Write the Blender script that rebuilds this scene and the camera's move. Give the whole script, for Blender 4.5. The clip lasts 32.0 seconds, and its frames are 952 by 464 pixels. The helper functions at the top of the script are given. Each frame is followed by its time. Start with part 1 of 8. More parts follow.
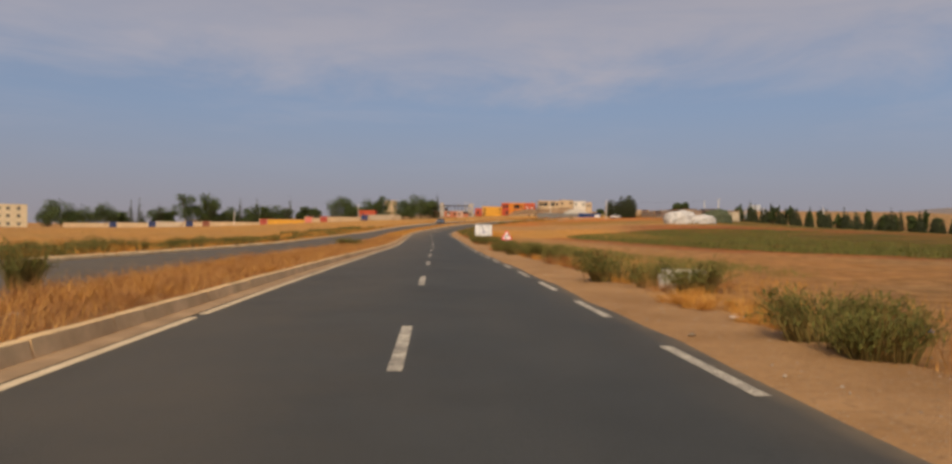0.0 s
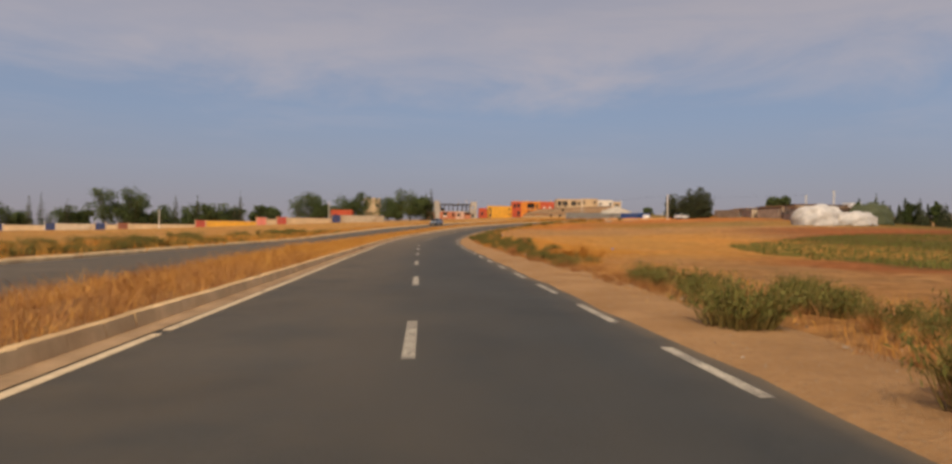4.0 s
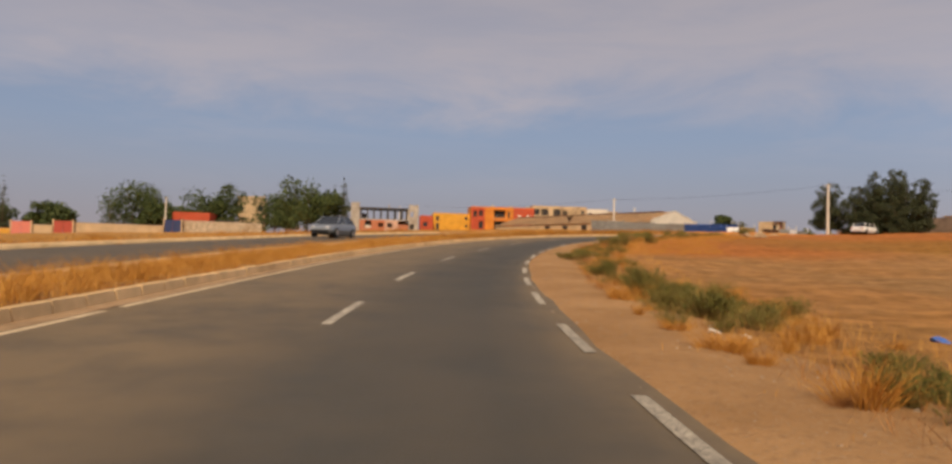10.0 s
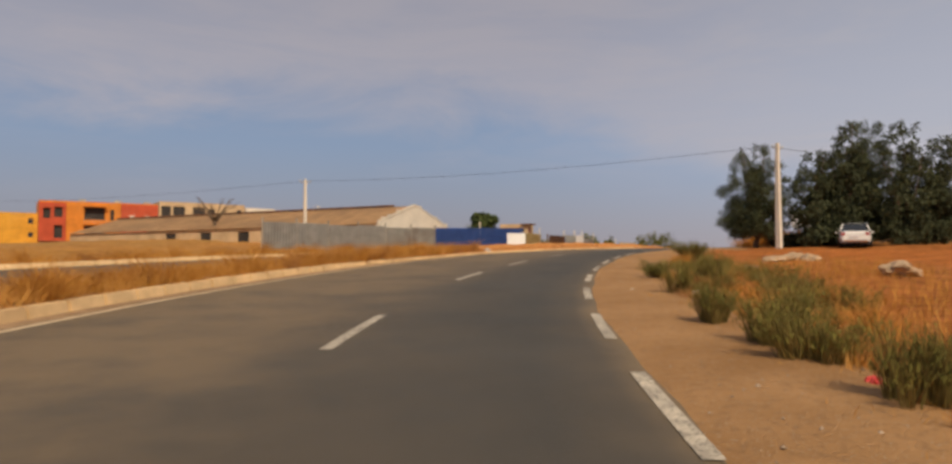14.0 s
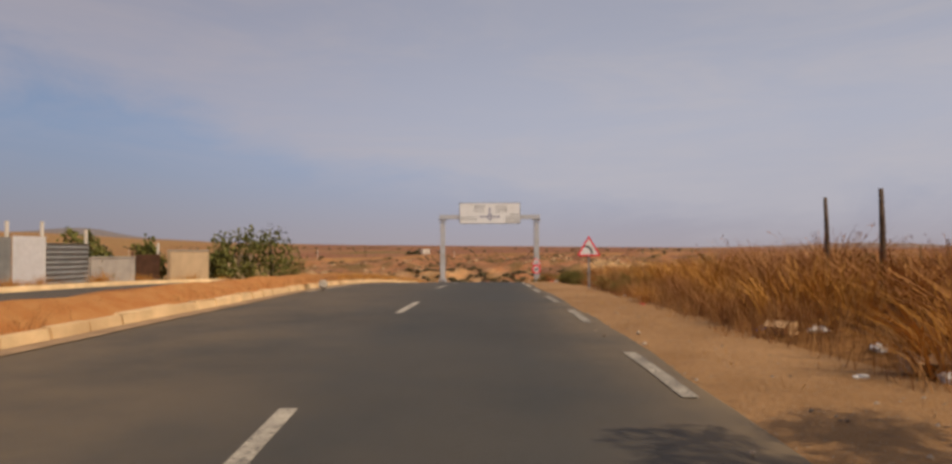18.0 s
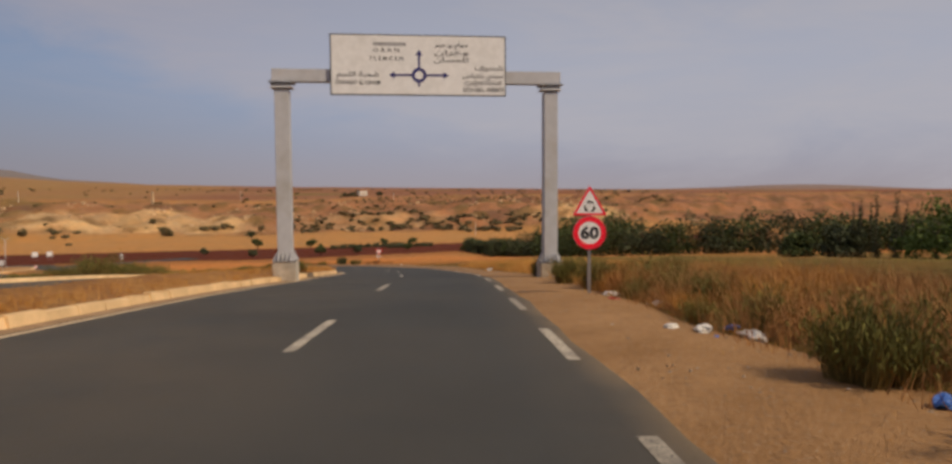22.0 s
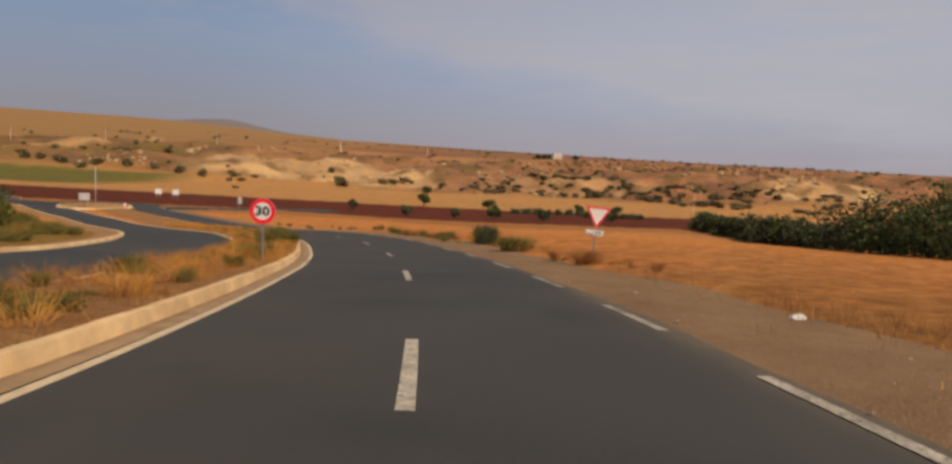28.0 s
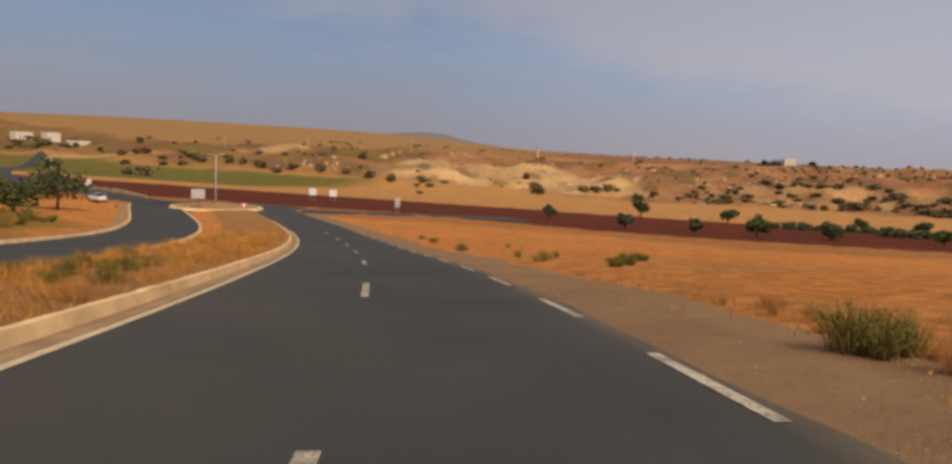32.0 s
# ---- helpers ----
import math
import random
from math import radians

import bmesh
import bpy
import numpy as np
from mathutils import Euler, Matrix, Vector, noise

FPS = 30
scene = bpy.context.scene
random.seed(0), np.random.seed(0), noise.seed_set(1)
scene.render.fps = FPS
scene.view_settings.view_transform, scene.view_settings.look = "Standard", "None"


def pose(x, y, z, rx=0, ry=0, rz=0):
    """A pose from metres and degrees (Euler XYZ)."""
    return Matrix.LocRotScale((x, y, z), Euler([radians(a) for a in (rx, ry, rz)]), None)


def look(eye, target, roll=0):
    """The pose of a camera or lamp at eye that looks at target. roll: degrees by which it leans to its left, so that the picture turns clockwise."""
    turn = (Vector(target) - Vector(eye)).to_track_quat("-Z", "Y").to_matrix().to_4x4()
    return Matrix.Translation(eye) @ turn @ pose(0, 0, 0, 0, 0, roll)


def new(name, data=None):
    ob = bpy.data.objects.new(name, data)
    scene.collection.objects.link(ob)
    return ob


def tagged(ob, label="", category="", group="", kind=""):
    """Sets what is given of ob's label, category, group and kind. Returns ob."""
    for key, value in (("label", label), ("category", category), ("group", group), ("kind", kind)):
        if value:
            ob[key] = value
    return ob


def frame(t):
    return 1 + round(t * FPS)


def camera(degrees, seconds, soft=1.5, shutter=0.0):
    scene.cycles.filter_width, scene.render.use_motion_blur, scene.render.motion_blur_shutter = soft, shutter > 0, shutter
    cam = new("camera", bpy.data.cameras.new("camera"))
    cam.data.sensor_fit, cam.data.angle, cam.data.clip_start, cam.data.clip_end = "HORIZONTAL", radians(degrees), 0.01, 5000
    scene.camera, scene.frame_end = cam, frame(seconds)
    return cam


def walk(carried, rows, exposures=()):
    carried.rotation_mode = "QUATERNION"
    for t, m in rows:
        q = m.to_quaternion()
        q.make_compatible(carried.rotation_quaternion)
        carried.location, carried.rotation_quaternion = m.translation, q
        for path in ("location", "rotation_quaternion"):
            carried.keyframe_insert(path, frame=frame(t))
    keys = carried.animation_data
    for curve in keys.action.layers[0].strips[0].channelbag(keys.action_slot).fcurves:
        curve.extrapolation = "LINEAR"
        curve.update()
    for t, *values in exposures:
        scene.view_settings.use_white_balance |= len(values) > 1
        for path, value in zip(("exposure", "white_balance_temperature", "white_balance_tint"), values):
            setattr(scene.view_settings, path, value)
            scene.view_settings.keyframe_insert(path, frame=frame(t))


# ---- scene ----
cam = camera(68.82, 32.0, soft=3.0)
PATH = [
    (0.0, 0.00, -0.00, 1.500, -0.38, -0.66, -0.00),
    (0.5, -0.55, 9.35, 1.486, -0.15, -1.33, 0.68),
    (1.0, -1.17, 18.69, 1.452, -0.55, -1.44, 1.10),
    (1.5, -1.81, 28.02, 1.401, -0.74, -0.98, 1.16),
    (2.0, -2.46, 37.32, 1.332, -0.79, -1.10, 0.78),
    (2.5, -3.04, 46.58, 1.247, -0.95, -1.08, 0.37),
    (3.0, -3.57, 55.84, 1.172, -1.09, -0.86, -0.01),
    (3.5, -4.03, 65.09, 1.149, -0.45, -0.63, -0.36),
    (4.0, -4.45, 74.22, 1.172, 0.06, -0.72, -0.57),
    (4.5, -4.84, 83.25, 1.196, 0.02, -0.82, -0.71),
    (5.0, -5.21, 92.15, 1.222, -0.11, -0.88, -0.81),
    (5.5, -5.58, 100.90, 1.253, -0.18, -0.78, -0.87),
    (6.0, -6.00, 109.50, 1.298, -0.12, -0.30, -0.67),
    (6.5, -6.37, 117.90, 1.342, -0.04, -0.66, -0.65),
    (7.0, -6.71, 126.13, 1.375, -0.09, -0.94, -0.76),
    (7.5, -7.03, 134.30, 1.411, 0.56, -0.86, -0.81),
    (8.0, -7.32, 142.42, 1.453, 0.42, -1.20, -1.11),
    (8.5, -7.56, 150.54, 1.507, 0.44, -1.08, -1.44),
    (9.0, -7.70, 158.71, 1.590, 0.91, -0.68, -2.60),
    (9.5, -7.67, 166.98, 1.732, 1.41, -1.82, -4.46),
    (10.0, -7.38, 175.21, 1.921, 1.66, -1.51, -6.72),
    (10.5, -6.76, 183.26, 2.146, 1.02, 0.08, -9.38),
    (11.0, -5.73, 191.05, 2.407, 1.34, 0.57, -12.01),
    (11.5, -4.23, 198.73, 2.716, 1.80, -0.95, -14.30),
    (12.0, -2.57, 206.33, 3.079, 1.82, 0.07, -16.81),
    (12.5, -0.54, 213.91, 3.457, 1.91, 0.28, -19.94),
    (13.0, 2.03, 221.26, 3.853, 2.42, 0.08, -23.63),
    (13.5, 5.12, 228.23, 4.272, 2.68, -0.06, -28.53),
    (14.0, 8.64, 234.65, 4.675, 2.37, 0.12, -34.34),
    (14.5, 12.61, 240.42, 5.030, 2.56, 0.74, -40.06),
    (15.0, 16.88, 245.67, 5.356, 2.46, 0.80, -44.74),
    (15.5, 21.43, 250.45, 5.661, 2.35, 0.59, -48.76),
    (16.0, 26.19, 254.82, 5.949, 2.35, 0.33, -52.40),
    (16.5, 31.12, 258.84, 6.228, 2.38, 0.16, -55.86),
    (17.0, 36.18, 262.59, 6.501, 2.14, 0.18, -59.23),
    (17.5, 41.57, 266.03, 6.777, 1.85, 0.04, -63.25),
    (18.0, 47.25, 269.08, 7.003, 1.56, 0.24, -67.22),
    (18.5, 53.14, 271.84, 7.142, 0.90, 0.30, -70.21),
    (19.0, 59.18, 274.32, 7.192, -0.15, 0.71, -72.06),
    (19.5, 65.31, 276.62, 7.163, -0.68, 0.89, -72.81),
    (20.0, 71.42, 278.73, 7.072, -1.13, 0.75, -72.61),
    (20.5, 77.39, 280.77, 6.927, -2.12, 0.83, -72.26),
    (21.0, 83.11, 282.87, 6.739, -2.54, 0.82, -72.05),
    (21.5, 88.54, 284.97, 6.507, -2.84, 0.45, -71.88),
    (22.0, 93.87, 287.03, 6.234, -3.22, 0.33, -71.91),
    (22.5, 99.22, 289.09, 5.918, -3.69, -0.24, -72.02),
    (23.0, 104.59, 291.15, 5.561, -4.09, -0.61, -72.34),
    (23.5, 109.97, 293.20, 5.170, -4.72, -0.89, -72.61),
    (24.0, 115.34, 295.31, 4.721, -5.36, -0.34, -71.40),
    (24.5, 120.67, 297.54, 4.217, -5.73, 0.31, -69.53),
    (25.0, 125.96, 299.97, 3.669, -5.94, 0.05, -67.52),
    (25.5, 131.20, 302.61, 3.091, -6.07, -0.80, -65.52),
    (26.0, 136.42, 305.46, 2.496, -6.11, -1.93, -63.57),
    (26.5, 141.60, 308.52, 1.896, -6.08, -2.95, -61.65),
    (27.0, 146.76, 311.82, 1.304, -5.99, -3.24, -59.64),
    (27.5, 151.82, 315.23, 0.679, -6.38, -2.88, -57.67),
    (28.0, 156.86, 319.02, 0.048, -6.00, -2.97, -56.02),
    (28.5, 161.84, 322.93, -0.573, -6.05, -3.87, -54.73),
    (29.0, 166.84, 327.03, -1.153, -5.78, -4.24, -53.61),
    (29.5, 171.77, 331.20, -1.754, -5.71, -4.31, -52.53),
    (30.0, 176.63, 335.51, -2.372, -5.59, -4.28, -50.91),
    (30.5, 181.42, 339.99, -2.999, -5.95, -3.69, -48.49),
    (31.0, 186.08, 344.83, -3.628, -5.67, -3.24, -45.74),
    (31.5, 190.60, 349.98, -4.246, -5.65, -3.19, -42.90),
    (32.0, 194.86, 355.48, -4.836, -5.78, -2.79, -39.92),
]
walk(cam, [(t, pose(x, y, z, 90 + pitch, roll, yaw)) for t, x, y, z, pitch, roll, yaw in PATH],
     [(0.0, -0.04, 6550, 12), (5.0, 0.02, 6800, 13.5), (9.0, 0.05, 6950, 14.5), (14.0, -0.04, 6700, 12), (17.0, -0.06, 6550, 14), (20.5, -0.26, 6500, 14.5), (24.0, -0.24, 6560, 13), (32.0, -0.12, 6640, 13)])

# ---- light ----
SUN_AZ, SUN_EL = 193.0, 46.0  # compass bearing of the sun (0 = +y, 90 = +x) and height, degrees
sun = new("sun", bpy.data.lights.new("sun", "SUN"))
sun.data.energy, sun.data.angle, sun.data.color = 3.7, radians(0.6), (1.0, 0.83, 0.585)
sun.matrix_world = look((0, 0, 100), (-math.sin(radians(SUN_AZ)) * 100, -math.cos(radians(SUN_AZ)) * 100, 100 - 100 * math.tan(radians(SUN_EL))))
tagged(sun, kind="structure")

world = bpy.data.worlds.new("sky")
scene.world = world
world.use_nodes = True
wt = world.node_tree
wt.nodes.clear()


def wnode(kind, **settings):
    n = wt.nodes.new(kind)
    for key, value in settings.items():
        n.inputs[key].default_value = value
    return n


coord = wnode("ShaderNodeTexCoord")
sep = wnode("ShaderNodeSeparateXYZ")
wt.links.new(coord.outputs["Generated"], sep.inputs[0])
sky = wnode("ShaderNodeTexSky")
sky.sky_type, sky.sun_disc = "NISHITA", False
sky.sun_elevation, sky.sun_rotation = radians(SUN_EL), radians(SUN_AZ)
sky.air_density, sky.dust_density, sky.ozone_density = 1.0, 2.5, 1.5
dim = wnode("ShaderNodeVectorMath")
dim.operation = "SCALE"
dim.inputs["Scale"].default_value = 0.085
wt.links.new(sky.outputs[0], dim.inputs[0])
# dusty haze that thickens towards the horizon
hz = wnode("ShaderNodeMapRange", **{"From Min": -0.02, "From Max": 0.32, "To Min": 0.93, "To Max": 0.45})
hz.interpolation_type = "SMOOTHSTEP"
wt.links.new(sep.outputs["Z"], hz.inputs["Value"])
hcol = wnode("ShaderNodeValToRGB")
er = hcol.color_ramp
er.elements[0].position, er.elements[0].color = 0.0, (0.330, 0.302, 0.322, 1)
er.elements[1].position, er.elements[1].color = 0.42, (0.205, 0.31, 0.535, 1)
e2 = er.elements.new(0.16)
e2.color = (0.255, 0.33, 0.482, 1)
wt.links.new(sep.outputs["Z"], hcol.inputs["Fac"])
mix1 = wnode("ShaderNodeMix")
mix1.data_type = "RGBA"
wt.links.new(hz.outputs[0], mix1.inputs["Factor"])
wt.links.new(dim.outputs[0], mix1.inputs["A"])
wt.links.new(hcol.outputs[0], mix1.inputs["B"])
# a broad veil of high cloud: overhead everywhere, lower and whiter towards the south-east
def wmath(op, a, b):
    n = wnode("ShaderNodeMath")
    n.operation = op
    for k, v in ((0, a), (1, b)):
        if isinstance(v, (int, float)):
            n.inputs[k].default_value = v
        else:
            wt.links.new(v, n.inputs[k])
    return n.outputs[0]


def wrange(v, a, b, c, d):
    n = wnode("ShaderNodeMapRange", **{"From Min": a, "From Max": b, "To Min": c, "To Max": d})
    n.interpolation_type = "SMOOTHSTEP"
    wt.links.new(v, n.inputs["Value"])
    return n.outputs[0]


def wnoise(scale, stretch, detail, rough, seed):
    mp = wnode("ShaderNodeMapping")
    mp.inputs["Rotation"].default_value = (0, 0, radians(-20))
    mp.inputs["Scale"].default_value = stretch
    mp.inputs["Location"].default_value = (seed, seed * 0.4, 0)
    wt.links.new(coord.outputs["Generated"], mp.inputs["Vector"])
    n = wnode("ShaderNodeTexNoise", Scale=scale, Detail=detail, Roughness=rough, Distortion=0.4)
    wt.links.new(mp.outputs[0], n.inputs["Vector"])
    return n.outputs["Fac"]


east = wnode("ShaderNodeVectorMath")
east.operation = "DOT_PRODUCT"
east.inputs[1].default_value = (math.sin(radians(112)), math.cos(radians(112)), 0)
wt.links.new(coord.outputs["Generated"], east.inputs[0])
east = east.outputs["Value"]
rim = wrange(east, 0.15, 0.95, 0.175, 0.0)
ragged = wmath("MULTIPLY", wmath("SUBTRACT", wnoise(3.2, (1.0, 1.0, 3.0), 7, 0.6, 3.0), 0.5), 0.22)
height = wmath("SUBTRACT", wmath("ADD", sep.outputs["Z"], ragged), rim)
veil = wrange(height, -0.015, 0.085, 0.0, 0.88)
wisps = wrange(wnoise(2.6, (1.0, 1.0, 5.0), 8, 0.62, 8.0), 0.35, 0.68, 0.74, 1.0)
veil = wmath("MULTIPLY", veil, wisps)
thin = wmath("MULTIPLY", wrange(wnoise(3.0, (1.0, 1.0, 6.0), 8, 0.6, 1.0), 0.46, 0.72, 0.0, 0.2), wrange(sep.outputs["Z"], 0.04, 0.15, 0.0, 1.0))
veil = wmath("MAXIMUM", veil, thin)
tone = wnode("ShaderNodeMix")
tone.data_type = "RGBA"
tone.inputs["A"].default_value = (0.435, 0.420, 0.468, 1)
tone.inputs["B"].default_value = (0.515, 0.507, 0.538, 1)
wt.links.new(wrange(east, 0.25, 0.9, 0.0, 1.0), tone.inputs["Factor"])
lift = wnode("ShaderNodeVectorMath")
lift.operation = "SCALE"
wt.links.new(wrange(east, 0.1, 0.8, 1.0, 1.32), lift.inputs["Scale"])
mix2 = wnode("ShaderNodeMix")
mix2.data_type = "RGBA"
wt.links.new(tone.outputs["Result"], mix2.inputs["B"])
wt.links.new(veil, mix2.inputs["Factor"])
wt.links.new(mix1.outputs["Result"], lift.inputs[0])
wt.links.new(lift.outputs[0], mix2.inputs["A"])
bg = wnode("ShaderNodeBackground", Strength=1.0)
high = wnode("ShaderNodeVectorMath")
high.operation = "SCALE"
wt.links.new(mix2.outputs["Result"], high.inputs[0])
wt.links.new(wrange(sep.outputs["Z"], 0.16, 0.40, 1.0, 0.87), high.inputs["Scale"])
wt.links.new(high.outputs[0], bg.inputs["Color"])
wout = wnode("ShaderNodeOutputWorld")
wt.links.new(bg.outputs[0], wout.inputs["Surface"])

# ---- plan: the two roads and the lie of the land ----
ROAD_XY = [(-0.43, 0.0), (-1.76, 22.98), (-3.11, 45.86), (-4.37, 68.61), (-5.79, 90.76), (-7.27, 112.06), (-8.49, 132.36),
           (-9.45, 152.38), (-9.61, 172.78), (-7.79, 192.65), (-3.64, 211.63), (3.35, 229.77), (13.25, 244.64), (24.86, 256.36),
           (37.59, 265.84), (51.93, 273.33), (67.04, 279.29), (81.53, 284.47), (94.78, 289.56), (108.05, 294.5), (121.25, 299.53),
           (134.26, 305.56), (147.16, 312.92), (159.74, 321.64), (172.0, 331.71), (183.64, 342.85), (194.32, 355.89),
           (206.0, 374.0), (217.0, 394.0), (227.0, 415.0), (235.0, 436.0), (241.0, 456.0), (247.0, 478.0)]
ROAD_Z = [0, -0.07, -0.25, -0.35, -0.28, -0.19, -0.10, 0.02, 0.36, 0.95, 1.81, 2.80, 3.71, 4.45, 5.13, 5.63, 5.63, 5.27, 4.64, 3.76, 2.59,
          1.18, -0.29, -1.84, -3.30, -4.84, -6.34, -8.4, -10.7, -12.6, -13.8, -14.5, -14.9]
ROAD_BANK = [0] * 21 + [0.0, 0.02, 0.033, 0.045, 0.047, 0.036, 0.02] + [0] * 5
# opposite carriageway: how far its middle lies to the left of ours, by metres along ours
OTHER_S = [0, 340, 362, 400, 440, 470, 500, 530, 550, 570, 600, 622, 660]
OTHER_Q = [10.8, 10.9, 9.7, 9.7, 11.2, 11.8, 11.5, 11.5, 12.0, 13.7, 15.6, 16.4, 18.0]


def spline(points, step):
    """Points of a smooth curve through the given ones, about a step apart."""
    p = np.array(points, float)
    ends = np.vstack([2 * p[0] - p[1], p, 2 * p[-1] - p[-2]])
    made = []
    for i in range(1, len(ends) - 2):
        a, b, c, d = ends[i - 1:i + 3]
        n = max(1, int(np.hypot(*(c - b)[:2]) / step))
        u = (np.arange(n) / n)[:, None]
        made.append(0.5 * (2 * b + (c - a) * u + (2 * a - 5 * b + 4 * c - d) * u ** 2 + (3 * b - a - 3 * c + d) * u ** 3))
    made.append(p[-1:])
    return np.vstack(made)


def normals(line):
    way = np.gradient(line[:, :2], axis=0)
    way /= np.linalg.norm(way, axis=1)[:, None]
    return np.stack([way[:, 1], -way[:, 0]], 1)  # to the right of the way


main_points = [(x, y, z, b) for (x, y), z, b in zip(ROAD_XY, ROAD_Z, ROAD_BANK)]
first, second = np.array(main_points[0]), np.array(main_points[1])
main_points.insert(0, tuple(first - (second - first) * 3))
MAIN = spline(main_points, 1.5)
MAIN_N = normals(MAIN)
MAIN_S = np.concatenate([[0], np.cumsum(np.hypot(*np.diff(MAIN[:, :2], axis=0).T))])
OTHER = MAIN[:, :3].copy()
OTHER[:, :2] -= MAIN_N * np.interp(MAIN_S, OTHER_S, OTHER_Q)[:, None]
OTHER_N = normals(OTHER)
OTHER[:, 2] += 0.1 + np.interp(MAIN_S, [230, 270, 320, 350], [0, 0.3, 0.3, 0]) - MAIN[:, 3] * np.clip(np.interp(MAIN_S, OTHER_S, OTHER_Q), 0, 8)


def nearest(line, norm, x, y):
    """For each place: the nearest point of the line, and how far to its right the place lies."""
    k = np.zeros(len(x), int)
    for i in range(0, len(x), 4000):
        d = (x[i:i + 4000, None] - line[None, :, 0]) ** 2 + (y[i:i + 4000, None] - line[None, :, 1]) ** 2
        k[i:i + 4000] = d.argmin(1)
    dx, dy = x - line[k, 0], y - line[k, 1]
    side = dx * norm[k, 0] + dy * norm[k, 1]
    return k, np.sign(side) * np.hypot(dx, dy)


def fade(v, a, b):
    u = np.clip((v - a) / (b - a), 0, 1)
    return u * u * (3 - 2 * u)


GX, GY, UX, UY = 118.0, 296.0, 0.84, 0.545  # the crest under the gantry, and the way down into the valley


def downhill(x, y):
    return (x - GX) * UX + (y - GY) * UY


def across(x, y):
    return -(x - GX) * UY + (y - GY) * UX


def wave(x, y, size, seed):
    """A smooth pattern between -1 and 1 with bumps of about the given size."""
    a = x / size + seed * 1.7
    b = y / size - seed * 2.3
    return (np.sin(a * 2.1 + 1.3 * np.sin(b * 1.7 + seed)) + np.sin(b * 2.3 + 1.1 * np.sin(a * 1.4 - seed)) + np.sin((a + b) * 1.6 + 0.8 * np.sin(b * 3.1 - a))) / 3


def land(x, y):
    """Height of the open land, without the roads."""
    e, w = downhill(x, y), across(x, y)
    shift = 40 * wave(x, y, 170, 3) * fade(e, 330, 430) + 0.1 * np.abs(w - 60) * fade(e, 300, 500)
    v = np.interp(e + shift, [-9000, -60, -20, 0, 60, 100, 150, 190, 240, 300, 400, 440, 480, 560, 610, 700, 1000, 2200, 3600, 9000],
                  [6, 6, 5.2, 3.7, -2.6, -6.5, -11, -14.3, -16.3, -18, -19.8, -19.8, -16, -5, -1, 4, 10, 28, 31, 31])
    v = v + np.clip(w, -1500, 1500) * np.where(w > 0, 0.019, 0.012) * fade(e, 600, 1800)
    south = np.interp(y, [-9000, 0, 70, 150, 200, 250, 290, 330, 400, 9000], [0, 0, -0.3, 0.1, 1.2, 3.6, 5.7, 6.8, 8.3, 8.3])
    south = south * np.interp(x, [-9000, -160, -117, -93, -75, -51, -30, 0, 40], [-0.1, -0.1, 0.04, 0.22, 0.42, 0.62, 0.72, 0.95, 1.0])
    v = v - (6 - south) * (1 - fade(e, 0, 120))
    v = v + 2.7 * np.exp(-(x - 64) ** 2 / 1500 - (y - 226) ** 2 / 4200)
    v = v + 1.5 * fade(w, 14, 40) * (1 - fade(e, -10, 60)) * fade(y, 270, 310) * fade(x, 0, 45)
    v = v + 22 * np.exp(-((x - 1574) ** 2 + (y - 2254) ** 2) / 2 / 85 ** 2)
    v = v + 20 * np.exp(-((x - 2660) ** 2 / 2 / 300 ** 2 + (y + 20) ** 2 / 2 / 230 ** 2))
    v = v + 20 * fade(w, 430, 880) * fade(e, 430, 640)
    gully = fade(e, 420, 470) * (1 - fade(e, 590, 680))
    v = v + gully * (3.4 * wave(x, y, 26, 5) + 2.4 * wave(x, y, 11, 7) + 0.9 * wave(x, y, 5, 2))
    return v


def ground_at(x, y):
    """Height of the natural ground beside and between the roads (numbers or arrays)."""
    x, y = np.atleast_1d(np.asarray(x, float)), np.atleast_1d(np.asarray(y, float))
    k, q = nearest(MAIN, MAIN_N, x, y)
    tied = MAIN[k, 2] + MAIN[k, 3] * np.clip(q, -8, 8)
    w = 1 - fade(np.abs(q), 13, np.where(q < 0, 60, 50))
    bumps = 0.10 * wave(x, y, 3.1, 1) + 0.05 * wave(x, y, 1.2, 4)
    bank = 0.35 * fade(q, 6.2, 9.0) * (1 - fade(q, 18, 32)) * fade(MAIN_S[k], 364, 374) * (1 - fade(MAIN_S[k], 388, 406))
    return tied * w + land(x, y) * (1 - w) + bumps * fade(np.abs(q), 7, 12) + bank

# ---- helpers for building ----
def material(name, build, rough=0.9, metal=0.0, spec=0.3):
    """A node material; build(tree, bsdf) wires its colour and relief."""
    m = bpy.data.materials.new(name)
    m.use_nodes = True
    t = m.node_tree
    b = t.nodes["Principled BSDF"]
    b.inputs["Roughness"].default_value, b.inputs["Metallic"].default_value = rough, metal
    b.inputs["Specular IOR Level"].default_value = spec
    build(t, b)
    return m


def mixed(t, fac, a, b, mode="MIX"):
    """A colour mix; fac, a and b are numbers, colours or sockets."""
    n = t.nodes.new("ShaderNodeMix")
    n.data_type, n.blend_type = "RGBA", mode
    for key, v in (("Factor", fac), ("A", a), ("B", b)):
        s = [i for i in n.inputs if i.name == key and i.enabled][0]
        if isinstance(v, (int, float)):
            s.default_value = v
        elif isinstance(v, tuple):
            s.default_value = (*v, 1)
        else:
            t.links.new(v, s)
    return [o for o in n.outputs if o.enabled][0]


